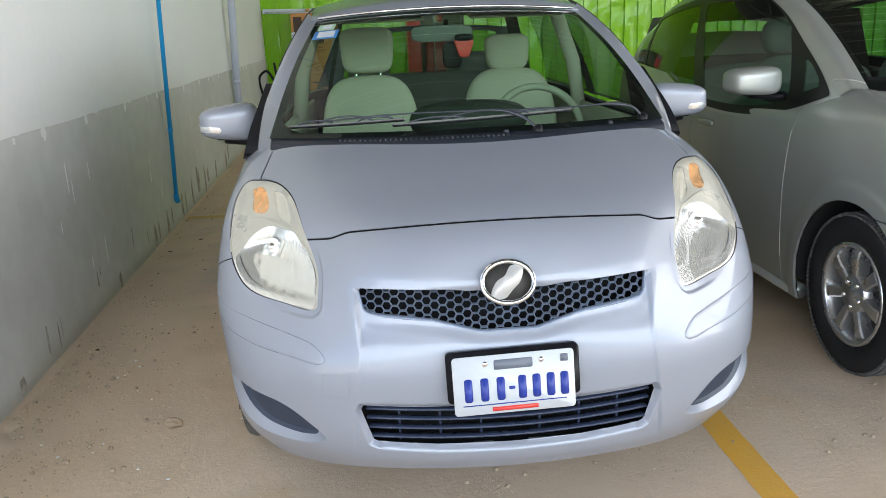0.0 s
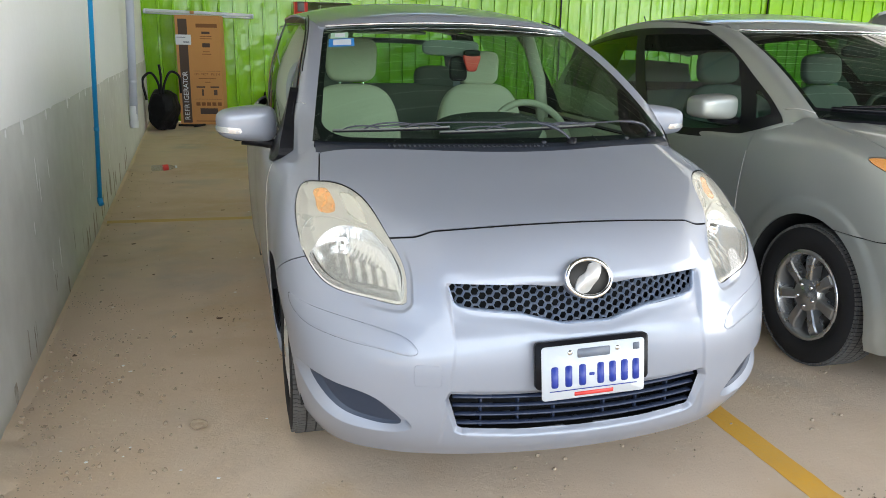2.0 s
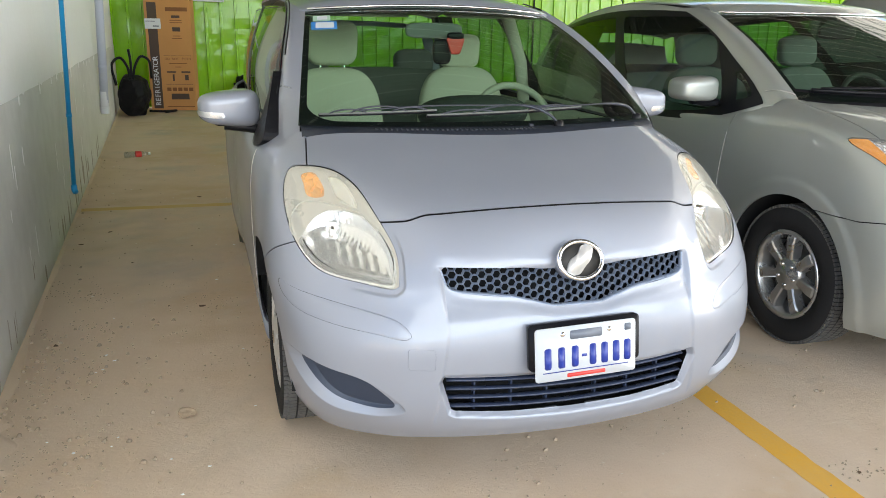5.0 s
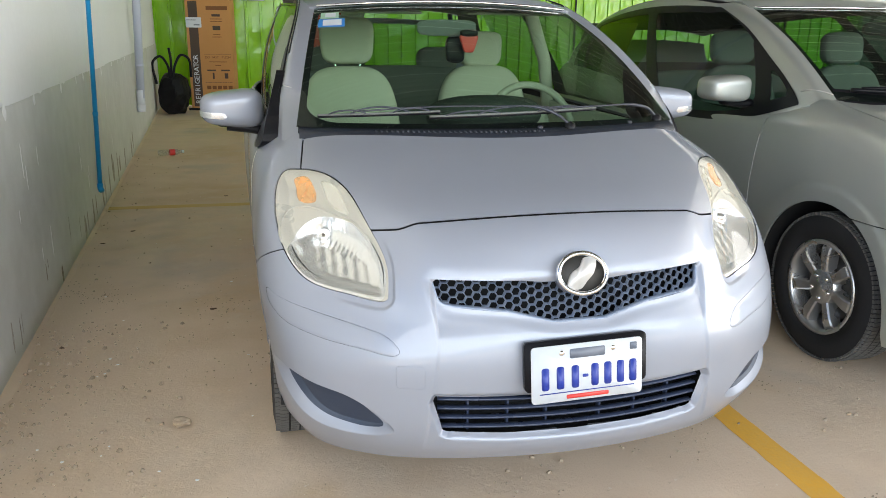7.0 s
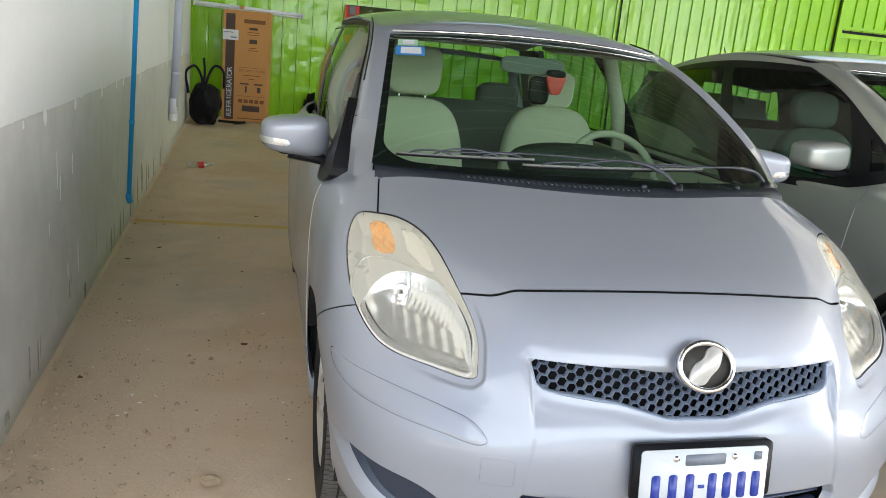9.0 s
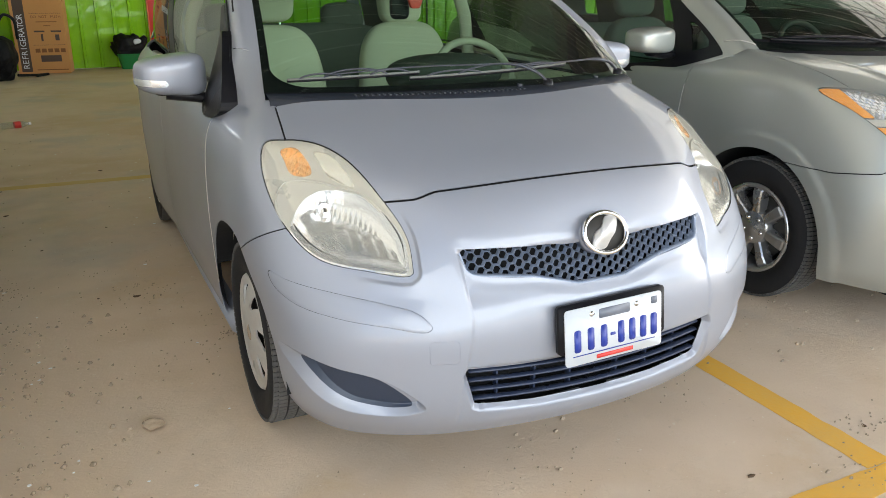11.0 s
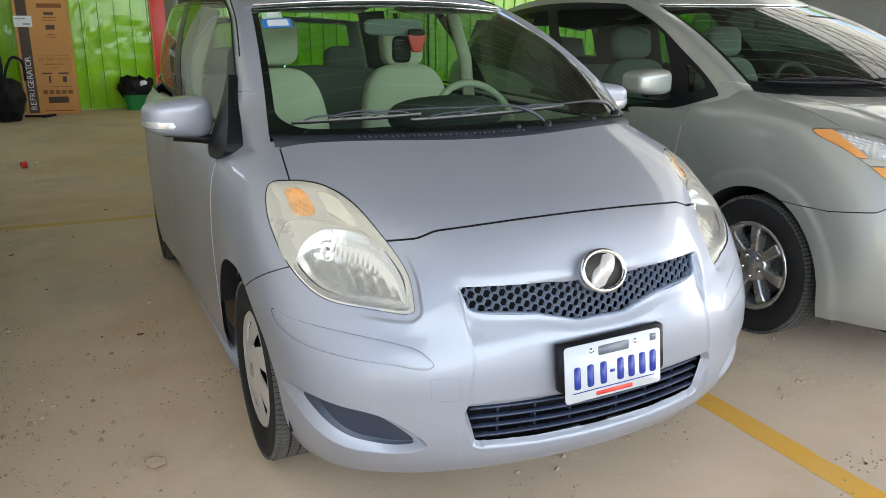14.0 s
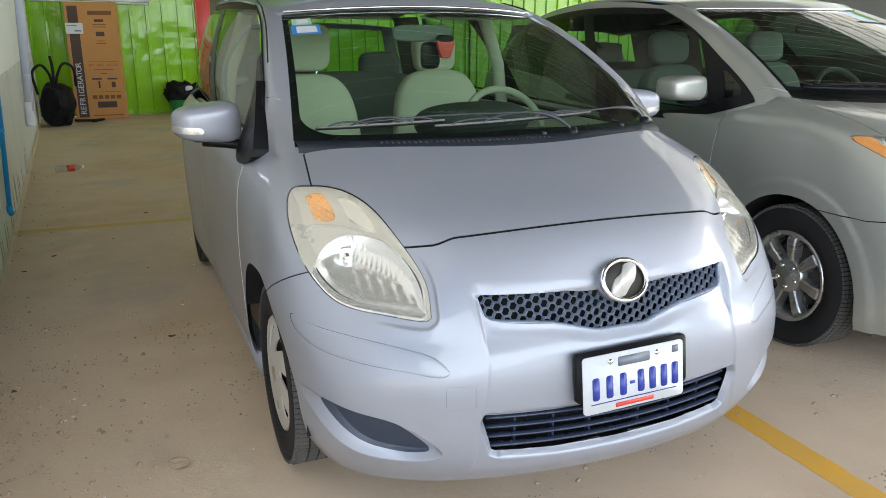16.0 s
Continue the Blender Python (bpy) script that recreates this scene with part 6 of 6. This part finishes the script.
    for s in (-1, 1):
        U = np.linspace(0, 1, 31)
        a = np.stack([s * np.interp(U, (0, 1), (.72, .575)), np.interp(U, (0, 1), (1.11, 1.98)), np.interp(U, (0, 1), (1.08, 1.468))], -1) + np.array((0, -0.43, 0.9)) * (0.03 * np.sin(math.pi * U))[:, None]
        b = along([(s * .79, 1.19, 1.050), (s * .762, 1.34, 1.145), (s * .73, 1.54, 1.245), (s * .69, 1.80, 1.37), (s * .64, 2.20, 1.495)], 31)
        mid = (a + b) / 2 + np.array((s * 0.018, -0.016, 0.014))
        part("windscreen_pillar", surface([hermite((0, 0.5, 1), np.stack([p, m, q]), np.linspace(0, 1, 9)) for p, m, q in zip(a, mid, b)], s > 0), colour, c)
        part("pillar_joint", tube([b[3] * (1 - k) + a[1] * k + np.array((s * 0.014, -0.010, 0.012)) * 4 * k * (1 - k) + np.array((s * 0.002, -0.002, 0.003)) for k in np.linspace(0, 1, 10)], 0.0022, 6), HUBCAP, c, "bright joint line at the foot of the pillar")
        y = np.linspace(0, 1, 70)
        belt = np.stack([s * curve1((0, .12, .5, 1), (.842, .862, .856, .69))(y), 1.20 + 2.95 * y, curve1((0, .09, .5, 1), (0.93, 0.880, 0.925, 1.08))(y)], -1)
        yr = 2.18 + 1.9 * y
        rail = np.stack([s * (rx(yr) + 0.012), yr, rz(yr) - 0.008], -1)
        tt = np.linspace(0, 1, 30)
        side = belt[:, None] * (1 - tt)[None, :, None] + rail[:, None] * tt[None, :, None]
        side[:, :, 0] += s * (0.03 * np.sin(math.pi * tt))[None, :]
        front = hermite(np.linspace(0, 1, 31), b, tt)
        w = np.clip(1 - y / 0.6, 0, 1)[:, None, None] ** 2
        side = side + (front - side[0])[None] * w
        m = triangles(surface(side, s < 0))
        yy, zz = np.meshgrid(y, tt, indexing="ij")
        uv = np.stack([yy.ravel(), zz.ravel()], 1)
        win = np.maximum(np.maximum(0.03 - uv[:, 1], uv[:, 1] - 0.93) * 0.45, np.maximum(0.012 - uv[:, 0], uv[:, 0] - 0.95) * 2.6)
        glass, frame_m = split(m, win)
        part("door_frame", with_lip(frame_m, 0.01), colour, c)
        post = np.minimum(np.abs(uv[:, 0] - 0.40) * 2.6 - 0.065, np.abs(uv[:, 0] - 0.092 + 0.155 * uv[:, 1]) * 2.6 - 0.045)
        post = np.minimum(post, np.abs(uv[:, 0] - 0.85) * 2.6 - 0.03)
        post = np.minimum(post, (0.93 - 0.06 - uv[:, 1]) * 0.45)
        dark = np.minimum(post, -0.022 - win)
        dark = np.minimum(dark, np.abs(win) - np.where(uv[:, 0] < 0.12, 0.03, 0.02))
        v, t = m
        part("black_door_trim", split((v + normals(m) * 0.003, t), np.maximum(dark, win - 0.004))[0], PLASTIC, c, "gloss black window pillars and seals")
        g = part("side_window", glass, DARKGLASS, c, "tinted side windows")
        g.visible_shadow = False
        # mirror
        if not bonnet_up and not notch:
            mir = new("door_mirror")
            mir.parent = c
            mir.matrix_basis = pose(s * 0.985, 1.53, 1.100, 0, 0, -s * 6)
            bm_ = cushion((0.222, 0.17, 0.118), (0, 0, 0), 3.9, 44, 28)
            v = np.asarray(bm_[0]).copy()
            v[:, 2] *= 1 - 0.10 * np.clip(v[:, 0] * s / 0.12, -1, 1)
            v[:, 1] = np.where(v[:, 1] > 0.06, 0.06, v[:, 1])
            part("shell", (v, bm_[1]), colour, mir, "painted mirror housing")
            part("foot", tube(along([(0.0, 0.0, -0.055), (-s * 0.10, 0.01, -0.072), (-s * 0.16, 0.0, -0.07)], 8), 0.028, 10, flat=0.7), PLASTIC, mir)
        part("door_handle", moved(cushion((0.03, 0.20, 0.035), (0, 0, 0), 3), pose(s * 0.868, 2.30, 0.84)), colour, c)
    rlo = lambda s: np.stack([0.60 * s, 4.32 - 0.06 * s ** 2, 1.10 + 0 * s], -1)
    rhi = lambda s: np.stack([0.52 * s, 4.24 - 0.03 * s ** 2, 1.28 - 0.03 * s ** 2], -1)
    part("tailgate", surface(blend(rlo, rhi, S, T, 0.02, (0, 0.9, 0.3)), True), colour, c)
    # cabin
    part("dashboard", moved(cushion((1.42, 0.60, 0.22), (0, 0, 0), 4, 40, 16), pose(0, 1.36, 0.96, -5)), DASH, c)
    for x in (-0.37, 0.37):
        seat = new("front_seat")
        seat.parent = c
        seat.matrix_basis = pose(x, 2.32, 0.0)
        part("backrest", moved(cushion((0.52, 0.17, 0.66), (0, 0, 0), 3.6, 32, 20, 0.12), pose(0, 0.02, 0.84, -12)), GREYSEAT, seat)
        part("headrest", moved(cushion((0.27, 0.10, 0.19), (0, 0, 0), 3.6), pose(0, 0.12, 1.26, -8)), GREYSEAT, seat)
    part("rear_bench", moved(cushion((1.25, 0.16, 0.55), (0, 0, 0), 4), pose(0, 3.2, 0.82, -14)), GREYSEAT, c)
    part("cabin_floor", box((1.45, 3.0, 0.04), (0, 2.6, 0.30), 0.01), DASH, c)
    for s in (-1, 1):
        part("rear_pillar_trim", surface([[(s * (0.70 - 0.16 * k), y - 0.05 * k, 0.95 + 0.45 * k) for k in np.linspace(0, 1, 6)] for y in (3.35, 3.6, 3.9, 4.2)], s > 0), DASH, c)
        part("door_lining", box((0.03, 2.4, 0.5), (s * 0.77, 2.5, 0.74), 0.01), DASH, c)
    part("steering_wheel", moved(tube(wheel_pts, 0.016, 8), pose(0.37, 1.80, 0.98, -28)), DASH, c)
    part("inside_mirror", cushion((0.24, 0.03, 0.065), (0, 1.72, 1.37), 4), PLASTIC, c)
    part("headlining", surface([[(x, y, float(cz(np.array([y]))[0]) - 0.035 - 0.10 * x * x) for y in np.linspace(1.95, 4.1, 10)] for x in np.linspace(-.56, .56, 10)], True), GREYSEAT, c)
    part("aerial", tube([(0, 3.9, 1.38), (0, 4.08, 1.62)], 0.004, 6), PLASTIC, c)
    return c


make_liftback("liftback_car", "grey-silver metallic liftback parked in the next bay", (2.28, -0.02, -0.015), 0, PAINT_GREY)
make_liftback("estate_car", "silver car standing askew with its bonnet propped open", (4.12, 2.70, 0), -35, PAINT_GREY, (1.0, 1.0, 1.05), 58, "cover")
make_liftback("saloon_car", "grey-silver saloon parked further along the row", (7.08, 0.03, 0), 0, PAINT_GREY, (1.0, 1.0, 1.19), 0, "cover", True)


# ---------------------------------------------------------------- things at the back of the shed
CARD = material("brown_cardboard", (0.56, 0.28, 0.095), 0.85, 0, (0.49, 0.235, 0.08), 3, 60, 0.6, 0.0008, 120)
CARDPRINT = material("dark_box_print", (0.075, 0.05, 0.04), 0.8, 0, (0.1, 0.07, 0.055), 6, 90, 0.5)
CARDFAINT = material("brown_box_print", (0.20, 0.085, 0.03), 0.85, 0, (0.25, 0.11, 0.04), 6, 90, 0.5)
BLACKBAG = material("black_plastic_bag", (0.006, 0.006, 0.007), 0.55, 0, (0.011, 0.011, 0.012), 9, 60, 0.5, 0.01, 18, spec=0.2)
BASKET = material("green_basket_plastic", (0.01, 0.20, 0.05), 0.4, 0, (0.01, 0.16, 0.04), 8, 80, 0.5)
REDPAINT = material("red_gloss_paint", (0.62, 0.03, 0.015), 0.35, 0, (0.5, 0.025, 0.012), 3, 50, 0.5)
STONE = material("tan_stone", (0.42, 0.32, 0.22), 0.9, 0, (0.3, 0.22, 0.15), 30, 200, 0.8, 0.002, 200)
PET = pane_material("clear_bottle", (0.9, 0.93, 0.93), 1.45, 0.05, 0.12)

fridge = thing("refrigerator_box", "tall brown cardboard refrigerator box with dark print strip", "cardboard box", (-1.475, 12.10, 0), -8)
fridge.scale = (0.95, 0.95, 0.95)
W, D, HB = 0.76, 0.42, 1.87
part("carton", box((W, D, HB), (0, D / 2, HB / 2), 0.006), CARD, fridge, smooth=False)
flat = lambda w, h, x, z, mat, nm, d=0.002: part(nm, slab(rounded_rect(w, h, min(w, h) * 0.05, 2, x, z), d, -d), mat, fridge, smooth=False)
flat(0.155, 1.78, -W / 2 + 0.125, 0.92, CARDPRINT, "dark_strip")
for i, ch in enumerate("REFRIGERATOR"):
    words(ch, 0.125, WHITE, fridge, pose(-W / 2 + 0.128, -0.006, 0.115 + i * 0.070, 90, -90, 0), "letter")
flat(0.26, 0.17, -W / 2 + 0.13, 1.46, WHITE, "paper_label", 0.005)
flat(0.16, 0.012, -W / 2 + 0.09, 1.50, GREYPRINT, "bar", 0.007)
flat(0.10, 0.02, -W / 2 + 0.18, 1.42, GREYPRINT, "bar", 0.007)
flat(0.36, 0.065, 0.15, 1.70, CARDFAINT, "plain_mark")
for w, h, x, z in ((0.14, 0.04, 0.13, 1.58), (0.20, 0.012, 0.13, 1.52), (0.20, 0.012, 0.13, 1.48), (0.13, 0.07, 0.13, 1.37), (0.12, 0.012, 0.13, 1.26), (0.16, 0.012, 0.13, 1.22),
                   (0.30, 0.012, 0.12, 0.80), (0.10, 0.012, 0.12, 0.74), (0.15, 0.025, 0.0, 0.655), (0.15, 0.025, 0.24, 0.655), (0.03, 0.11, 0.03, 0.56), (0.06, 0.09, 0.25, 0.56), (0.30, 0.10, 0.12, 0.235), (0.46, 0.015, 0.12, 0.06)):
    flat(w, h, x, z, CARDPRINT if h > 0.02 else CARDFAINT, "bar")
for i, ch in enumerate("DO NOT PUSH"):
    if ch != " ":
        words(ch, 0.058, CARDFAINT, fridge, pose(-0.075 + i * 0.0395, -0.004, 0.875, 90, 0, 0), "letter")
for i in range(16):
    flat(0.022, 0.006, -0.10 + i * 0.029, 0.93, CARDPRINT, "dash")
    flat(0.022, 0.006, -0.10 + i * 0.029, 0.445, CARDPRINT, "dash")
for i in range(5):
    flat(0.07, 0.06, -0.06 + i * 0.092, 0.36, CARDFAINT, "handling_mark")

lamp_bar = thing("batten_lamp", "white metal batten lamp, switched off, on green wall", "lamp", (-1.45, BACK - 0.09, 1.83), 0)
lamp_bar.matrix_basis = pose(-1.45, BACK - 0.12, 1.835, 0, 1.5, 0)
part("batten", box((1.78, 0.06, 0.05), (0, 0.02, 0), 0.008), WHITE, lamp_bar)
part("tube_glass", tube([(-0.86, -0.04, -0.045), (0.86, -0.04, -0.045)], 0.014, 10), WHITE, lamp_bar)
part("switch", cushion((0.07, 0.04, 0.05), (-0.12, -0.03, 0.0), 4), CARD, lamp_bar)
for x in (-0.88, 0.88):
    part("end_cap", box((0.03, 0.08, 0.07), (x, -0.01, -0.02), 0.006), WHITE, lamp_bar)

random.seed(8)
bag = thing("black_bag", "large crumpled black bag with looped hoses", "bag", (-2.02, 11.33, 0))
bag.scale = (0.95, 0.95, 0.95)
bm_ = cushion((0.50, 0.62, 0.74), (0, 0, 0.36), 2.6, 72, 48, 0.10)
v = np.asarray(bm_[0]).copy()
folds = [Vector((random.gauss(0, 1), random.gauss(0, 1), random.gauss(0, 0.5))).normalized() for _ in range(26)]
for i, p in enumerate(v):
    q = Vector(p) - Vector((0, 0, 0.34))
    cut = max(q.dot(f) for f in folds)
    k = 0.24 / max(cut, 0.12) + 0.16 * noise.noise(Vector(p * 7.0))
    v[i] = np.array(q * (0.45 + 0.55 * k)) + np.array((0, 0, 0.34))
v[:, 2] = np.maximum(v[:, 2], 0.0)
v[:, 0] += 0.30 * np.clip(0.18 - v[:, 2], 0, 1)
part("sack", (v, bm_[1]), BLACKBAG, bag, smooth=False)
for pts in ([(-.24, -.25, .5), (-.27, -.22, .85), (-.16, -.2, .93), (-.06, -.2, .80), (-.03, -.2, .55)], [(.0, -.2, .5), (.06, -.18, .80), (.16, -.15, .95), (.26, -.12, .90), (.29, -.1, .6)],
            [(-.03, -.2, .5), (.0, -.2, .85), (-.02, -.18, 1.06)], [(.2, .2, .05), (.5, .35, .03), (.62, .45, .03), (.45, .25, .025)]):
    part("hose", tube(along(pts, 24), 0.02, 8), BLACKBAG, bag)

basket = thing("plastic_basket", "small green plastic basket holding black bags", "basket", (-0.17, 12.42, 0))
rows = [[((0.19 + 0.05 * z) * cx, (0.14 + 0.04 * z) * cy, z * 0.24) for z in np.linspace(0, 1, 6)] for cx, cy in rounded_rect(2, 2, 0.4, 6) + [rounded_rect(2, 2, 0.4, 6)[0]]]
part("basket_wall", surface(rows), BASKET, basket)
part("basket_base", slab(rounded_rect(0.37, 0.27, 0.06), 0.01, 0.0, lambda x, z, d: (x, z, d)), BASKET, basket)
rubbish = thing("rubbish_bag", "crumpled black rubbish bag heaped on the basket", "bag", (-0.19, 12.42, 0.16))
bm_ = cushion((0.52, 0.34, 0.36), (0, 0, 0.16), 2.3, 40, 28)
v = np.array([p + np.array(p) * 0.35 * noise.noise(Vector(np.array(p) * 8)) + np.array(p) * 0.12 * noise.noise(Vector(np.array(p) * 22)) for p in bm_[0]])
part("sack", (v, bm_[1]), BLACKBAG, rubbish)
part("pale_scrap", cushion((0.12, 0.06, 0.10), (0.10, -0.12, 0.26), 2.5), WHITE, rubbish)

post = thing("door_jamb", "red painted steel door leaf standing open", "door", (0.145, BACK - 0.06, 0))
part("leaf", box((0.24, 0.05, 2.06), (0.12, 0.0, 1.03), 0.01), REDPAINT, post)
part("edge_strip", box((0.02, 0.06, 2.06), (0.005, -0.005, 1.03), 0.004), material("orange_primer", (0.75, 0.22, 0.08), 0.5), post)
part("lock_box", box((0.12, 0.05, 0.16), (0.12, -0.03, 1.98), 0.01), STEEL, post)
cab = thing("red_cabinet", "red metal cabinet inside the store room", "cabinet", (0.70, BACK + 0.9, 0))
part("carcass", box((0.36, 0.4, 1.25), (0, 0, 0.625), 0.01), REDPAINT, cab)
part("door", box((0.33, 0.02, 1.15), (0, -0.205, 0.63), 0.006), REDPAINT, cab)
rack = thing("wire_rack", "white wire rack with small goods in store room", "shelf", (0.93, BACK + 0.7, 0))
for x in (-0.26, 0.26):
    for y in (-0.14, 0.14):
        part("post", tube([(x, y, 0), (x, y, 2.05)], 0.012, 6), WHITE, rack)
for z in (1.3, 1.55, 1.8, 2.02):
    bars = [tube([(-0.26, y, z), (0.26, y, z)], 0.005, 5) for y in np.linspace(-0.14, 0.14, 6)]
    part("shelf", join(*bars), WHITE, rack)
random.seed(4)
for i in range(14):
    x, z = random.uniform(-0.22, 0.22), random.choice((1.305, 1.555, 1.805))
    o = thing("parts_carton", "small worn carton lying on the wire rack", "carton", (0.93 + x, BACK + 0.62, z), random.uniform(-20, 20), "goods on the rack")
    part("carton", box((0.07, 0.08, random.uniform(0.05, 0.14)), (0, 0, 0.06), 0.004), random.choice((CARD, WHITE, REDPAINT, BEIGE)), o)

# ---------------------------------------------------------------- small things on the floor
bottle = thing("plastic_bottle", "empty clear plastic bottle with red label lying down", "bottle", (-1.715, 7.01, 0.030), 18)
part("flask", lathe([(-0.125, 0.0), (-0.125, 0.026), (-0.11, 0.032), (-0.04, 0.031), (0.03, 0.032), (0.07, 0.028), (0.11, 0.013), (0.135, 0.012)], 24), PET, bottle)
part("label", lathe([(-0.01, 0.0328), (0.045, 0.0328)], 24), REDPRINT, bottle)
part("cap", lathe([(0.118, 0.015), (0.14, 0.015), (0.141, 0.0)], 16), WHITE, bottle)


def pebble(size, seed):
    bm = bmesh.new()
    bmesh.ops.create_icosphere(bm, subdivisions=3, radius=0.5)
    for q in bm.verts:
        k = 1 + 0.35 * noise.noise(q.co * 2.2 + Vector((seed * 7.1, seed * 3.3, 0)))
        q.co = Vector((q.co.x * size[0] * k, q.co.y * size[1] * k, max(-0.3, q.co.z) * size[2] * k))
    return bm


stone = tagged(part("stone", pebble((0.062, 0.042, 0.04), 1), STONE, smooth=False), "small tan stone lying on dusty concrete", "stone")
stone.location = (-1.121, 0.83, 0.010)
random.seed(11)
CRUMB = material("plaster_crumbs", (0.40, 0.31, 0.22), 0.9, 0, (0.30, 0.23, 0.16), 25, 160, 0.9, 0.002, 200)


def crumb(x, y, r):
    """A small broken lump lying on the floor."""
    w = random.uniform(0, 6.28)
    ring = [(r * random.uniform(0.7, 1.3) * math.cos(w + a), r * random.uniform(0.5, 1.1) * math.sin(w + a), 0) for a in np.linspace(0, 2 * math.pi, 6, endpoint=False)]
    top = [(0.55 * p[0] + 0.2 * r, 0.55 * p[1], r * random.uniform(0.6, 1.1)) for p in ring]
    f = [(k, (k + 1) % 6, 6 + (k + 1) % 6, 6 + k) for k in range(6)] + [tuple(range(6, 12))]
    return np.array(ring + top) + np.array((x, y, -0.0035)), f


grit = []
for i in range(420):
    x, y = random.uniform(-1.9, 2.6), random.uniform(-1.6, 7.0)
    if random.random() < 0.45:
        x = wall_x(y) + abs(random.gauss(0.03, 0.22))
    grit.append(crumb(x, y, random.choice((0.0035, 0.005, 0.008)) * random.uniform(0.6, 1.4) * 0.8))
for i in range(70):
    cx, cy, spread = random.uniform(-1.8, 2.4), random.uniform(-1.3, 2.6), random.uniform(0.03, 0.14)
    if i % 4 == 0:
        cx = wall_x(cy) + random.uniform(0.05, 0.35)
    for k in range(random.randint(6, 34)):
        grit.append(crumb(random.gauss(cx, spread), random.gauss(cy, spread * 0.7), random.uniform(0.002, 0.0045)))
for i in range(260):
    y = random.uniform(0.2, 1.9)
    grit.append(crumb(wall_x(y) + abs(random.gauss(0.0, 0.30)) + 0.02, y, random.choice((0.003, 0.005, 0.009)) * random.uniform(0.7, 1.3)))
for i in range(80):
    grit.append(crumb(random.uniform(-1.6, 2.4), random.uniform(-1.0, 0.9), random.choice((0.004, 0.007, 0.010)) * random.uniform(0.6, 1.3)))
tagged(part("grit", join(*grit), CRUMB, smooth=False), "scattered grit and crumbs of plaster on floor", "grit", kind="stuff")


def flake(x, y, r, rise):
    """A thin chip lying a little askew on the floor."""
    w, m = random.uniform(0, 6.28), 5
    low = [(x + r * random.uniform(0.5, 1.3) * math.cos(w + a), y + 0.7 * r * random.uniform(0.5, 1.3) * math.sin(w + a), -0.0038) for a in np.linspace(0, 2 * math.pi, m, endpoint=False)]
    top = [(p, q, z + rise * (0.4 + 0.6 * (k % 2))) for k, (p, q, z) in enumerate(low)]
    return np.array(low + top), [(k, (k + 1) % m, m + (k + 1) % m, m + k) for k in range(m)] + [tuple(range(m, 2 * m))]


LEAFBIT = material("dry_brown_scrap", (0.13, 0.075, 0.035), 0.9, 0, (0.08, 0.05, 0.03), 40, 200, 0.8)
pale, dry = [], []
for i in range(48):
    y = random.uniform(-0.6, 6.5)
    pale.append(flake(random.uniform(wall_x(y) + 0.05, -0.75), y, random.uniform(0.004, 0.011), 0.002))
for i in range(10):
    y = random.uniform(-0.7, 5.0)
    dry.append(flake(random.uniform(wall_x(y) + 0.1, -0.6), y, random.uniform(0.006, 0.020), 0.004))
for i in range(7):
    dry.append(flake(random.uniform(-0.6, 2.0), random.uniform(-1.0, 0.1), random.uniform(0.005, 0.014), 0.004))
tagged(part("paint_chips", join(*pale), PLASTER, smooth=False), "small white paint chips scattered on dusty floor", "paint chips", kind="stuff")
tagged(part("dry_scraps", join(*dry), LEAFBIT, smooth=False), "dry brown leaf scraps scattered on dusty floor", "leaf scraps", kind="stuff")
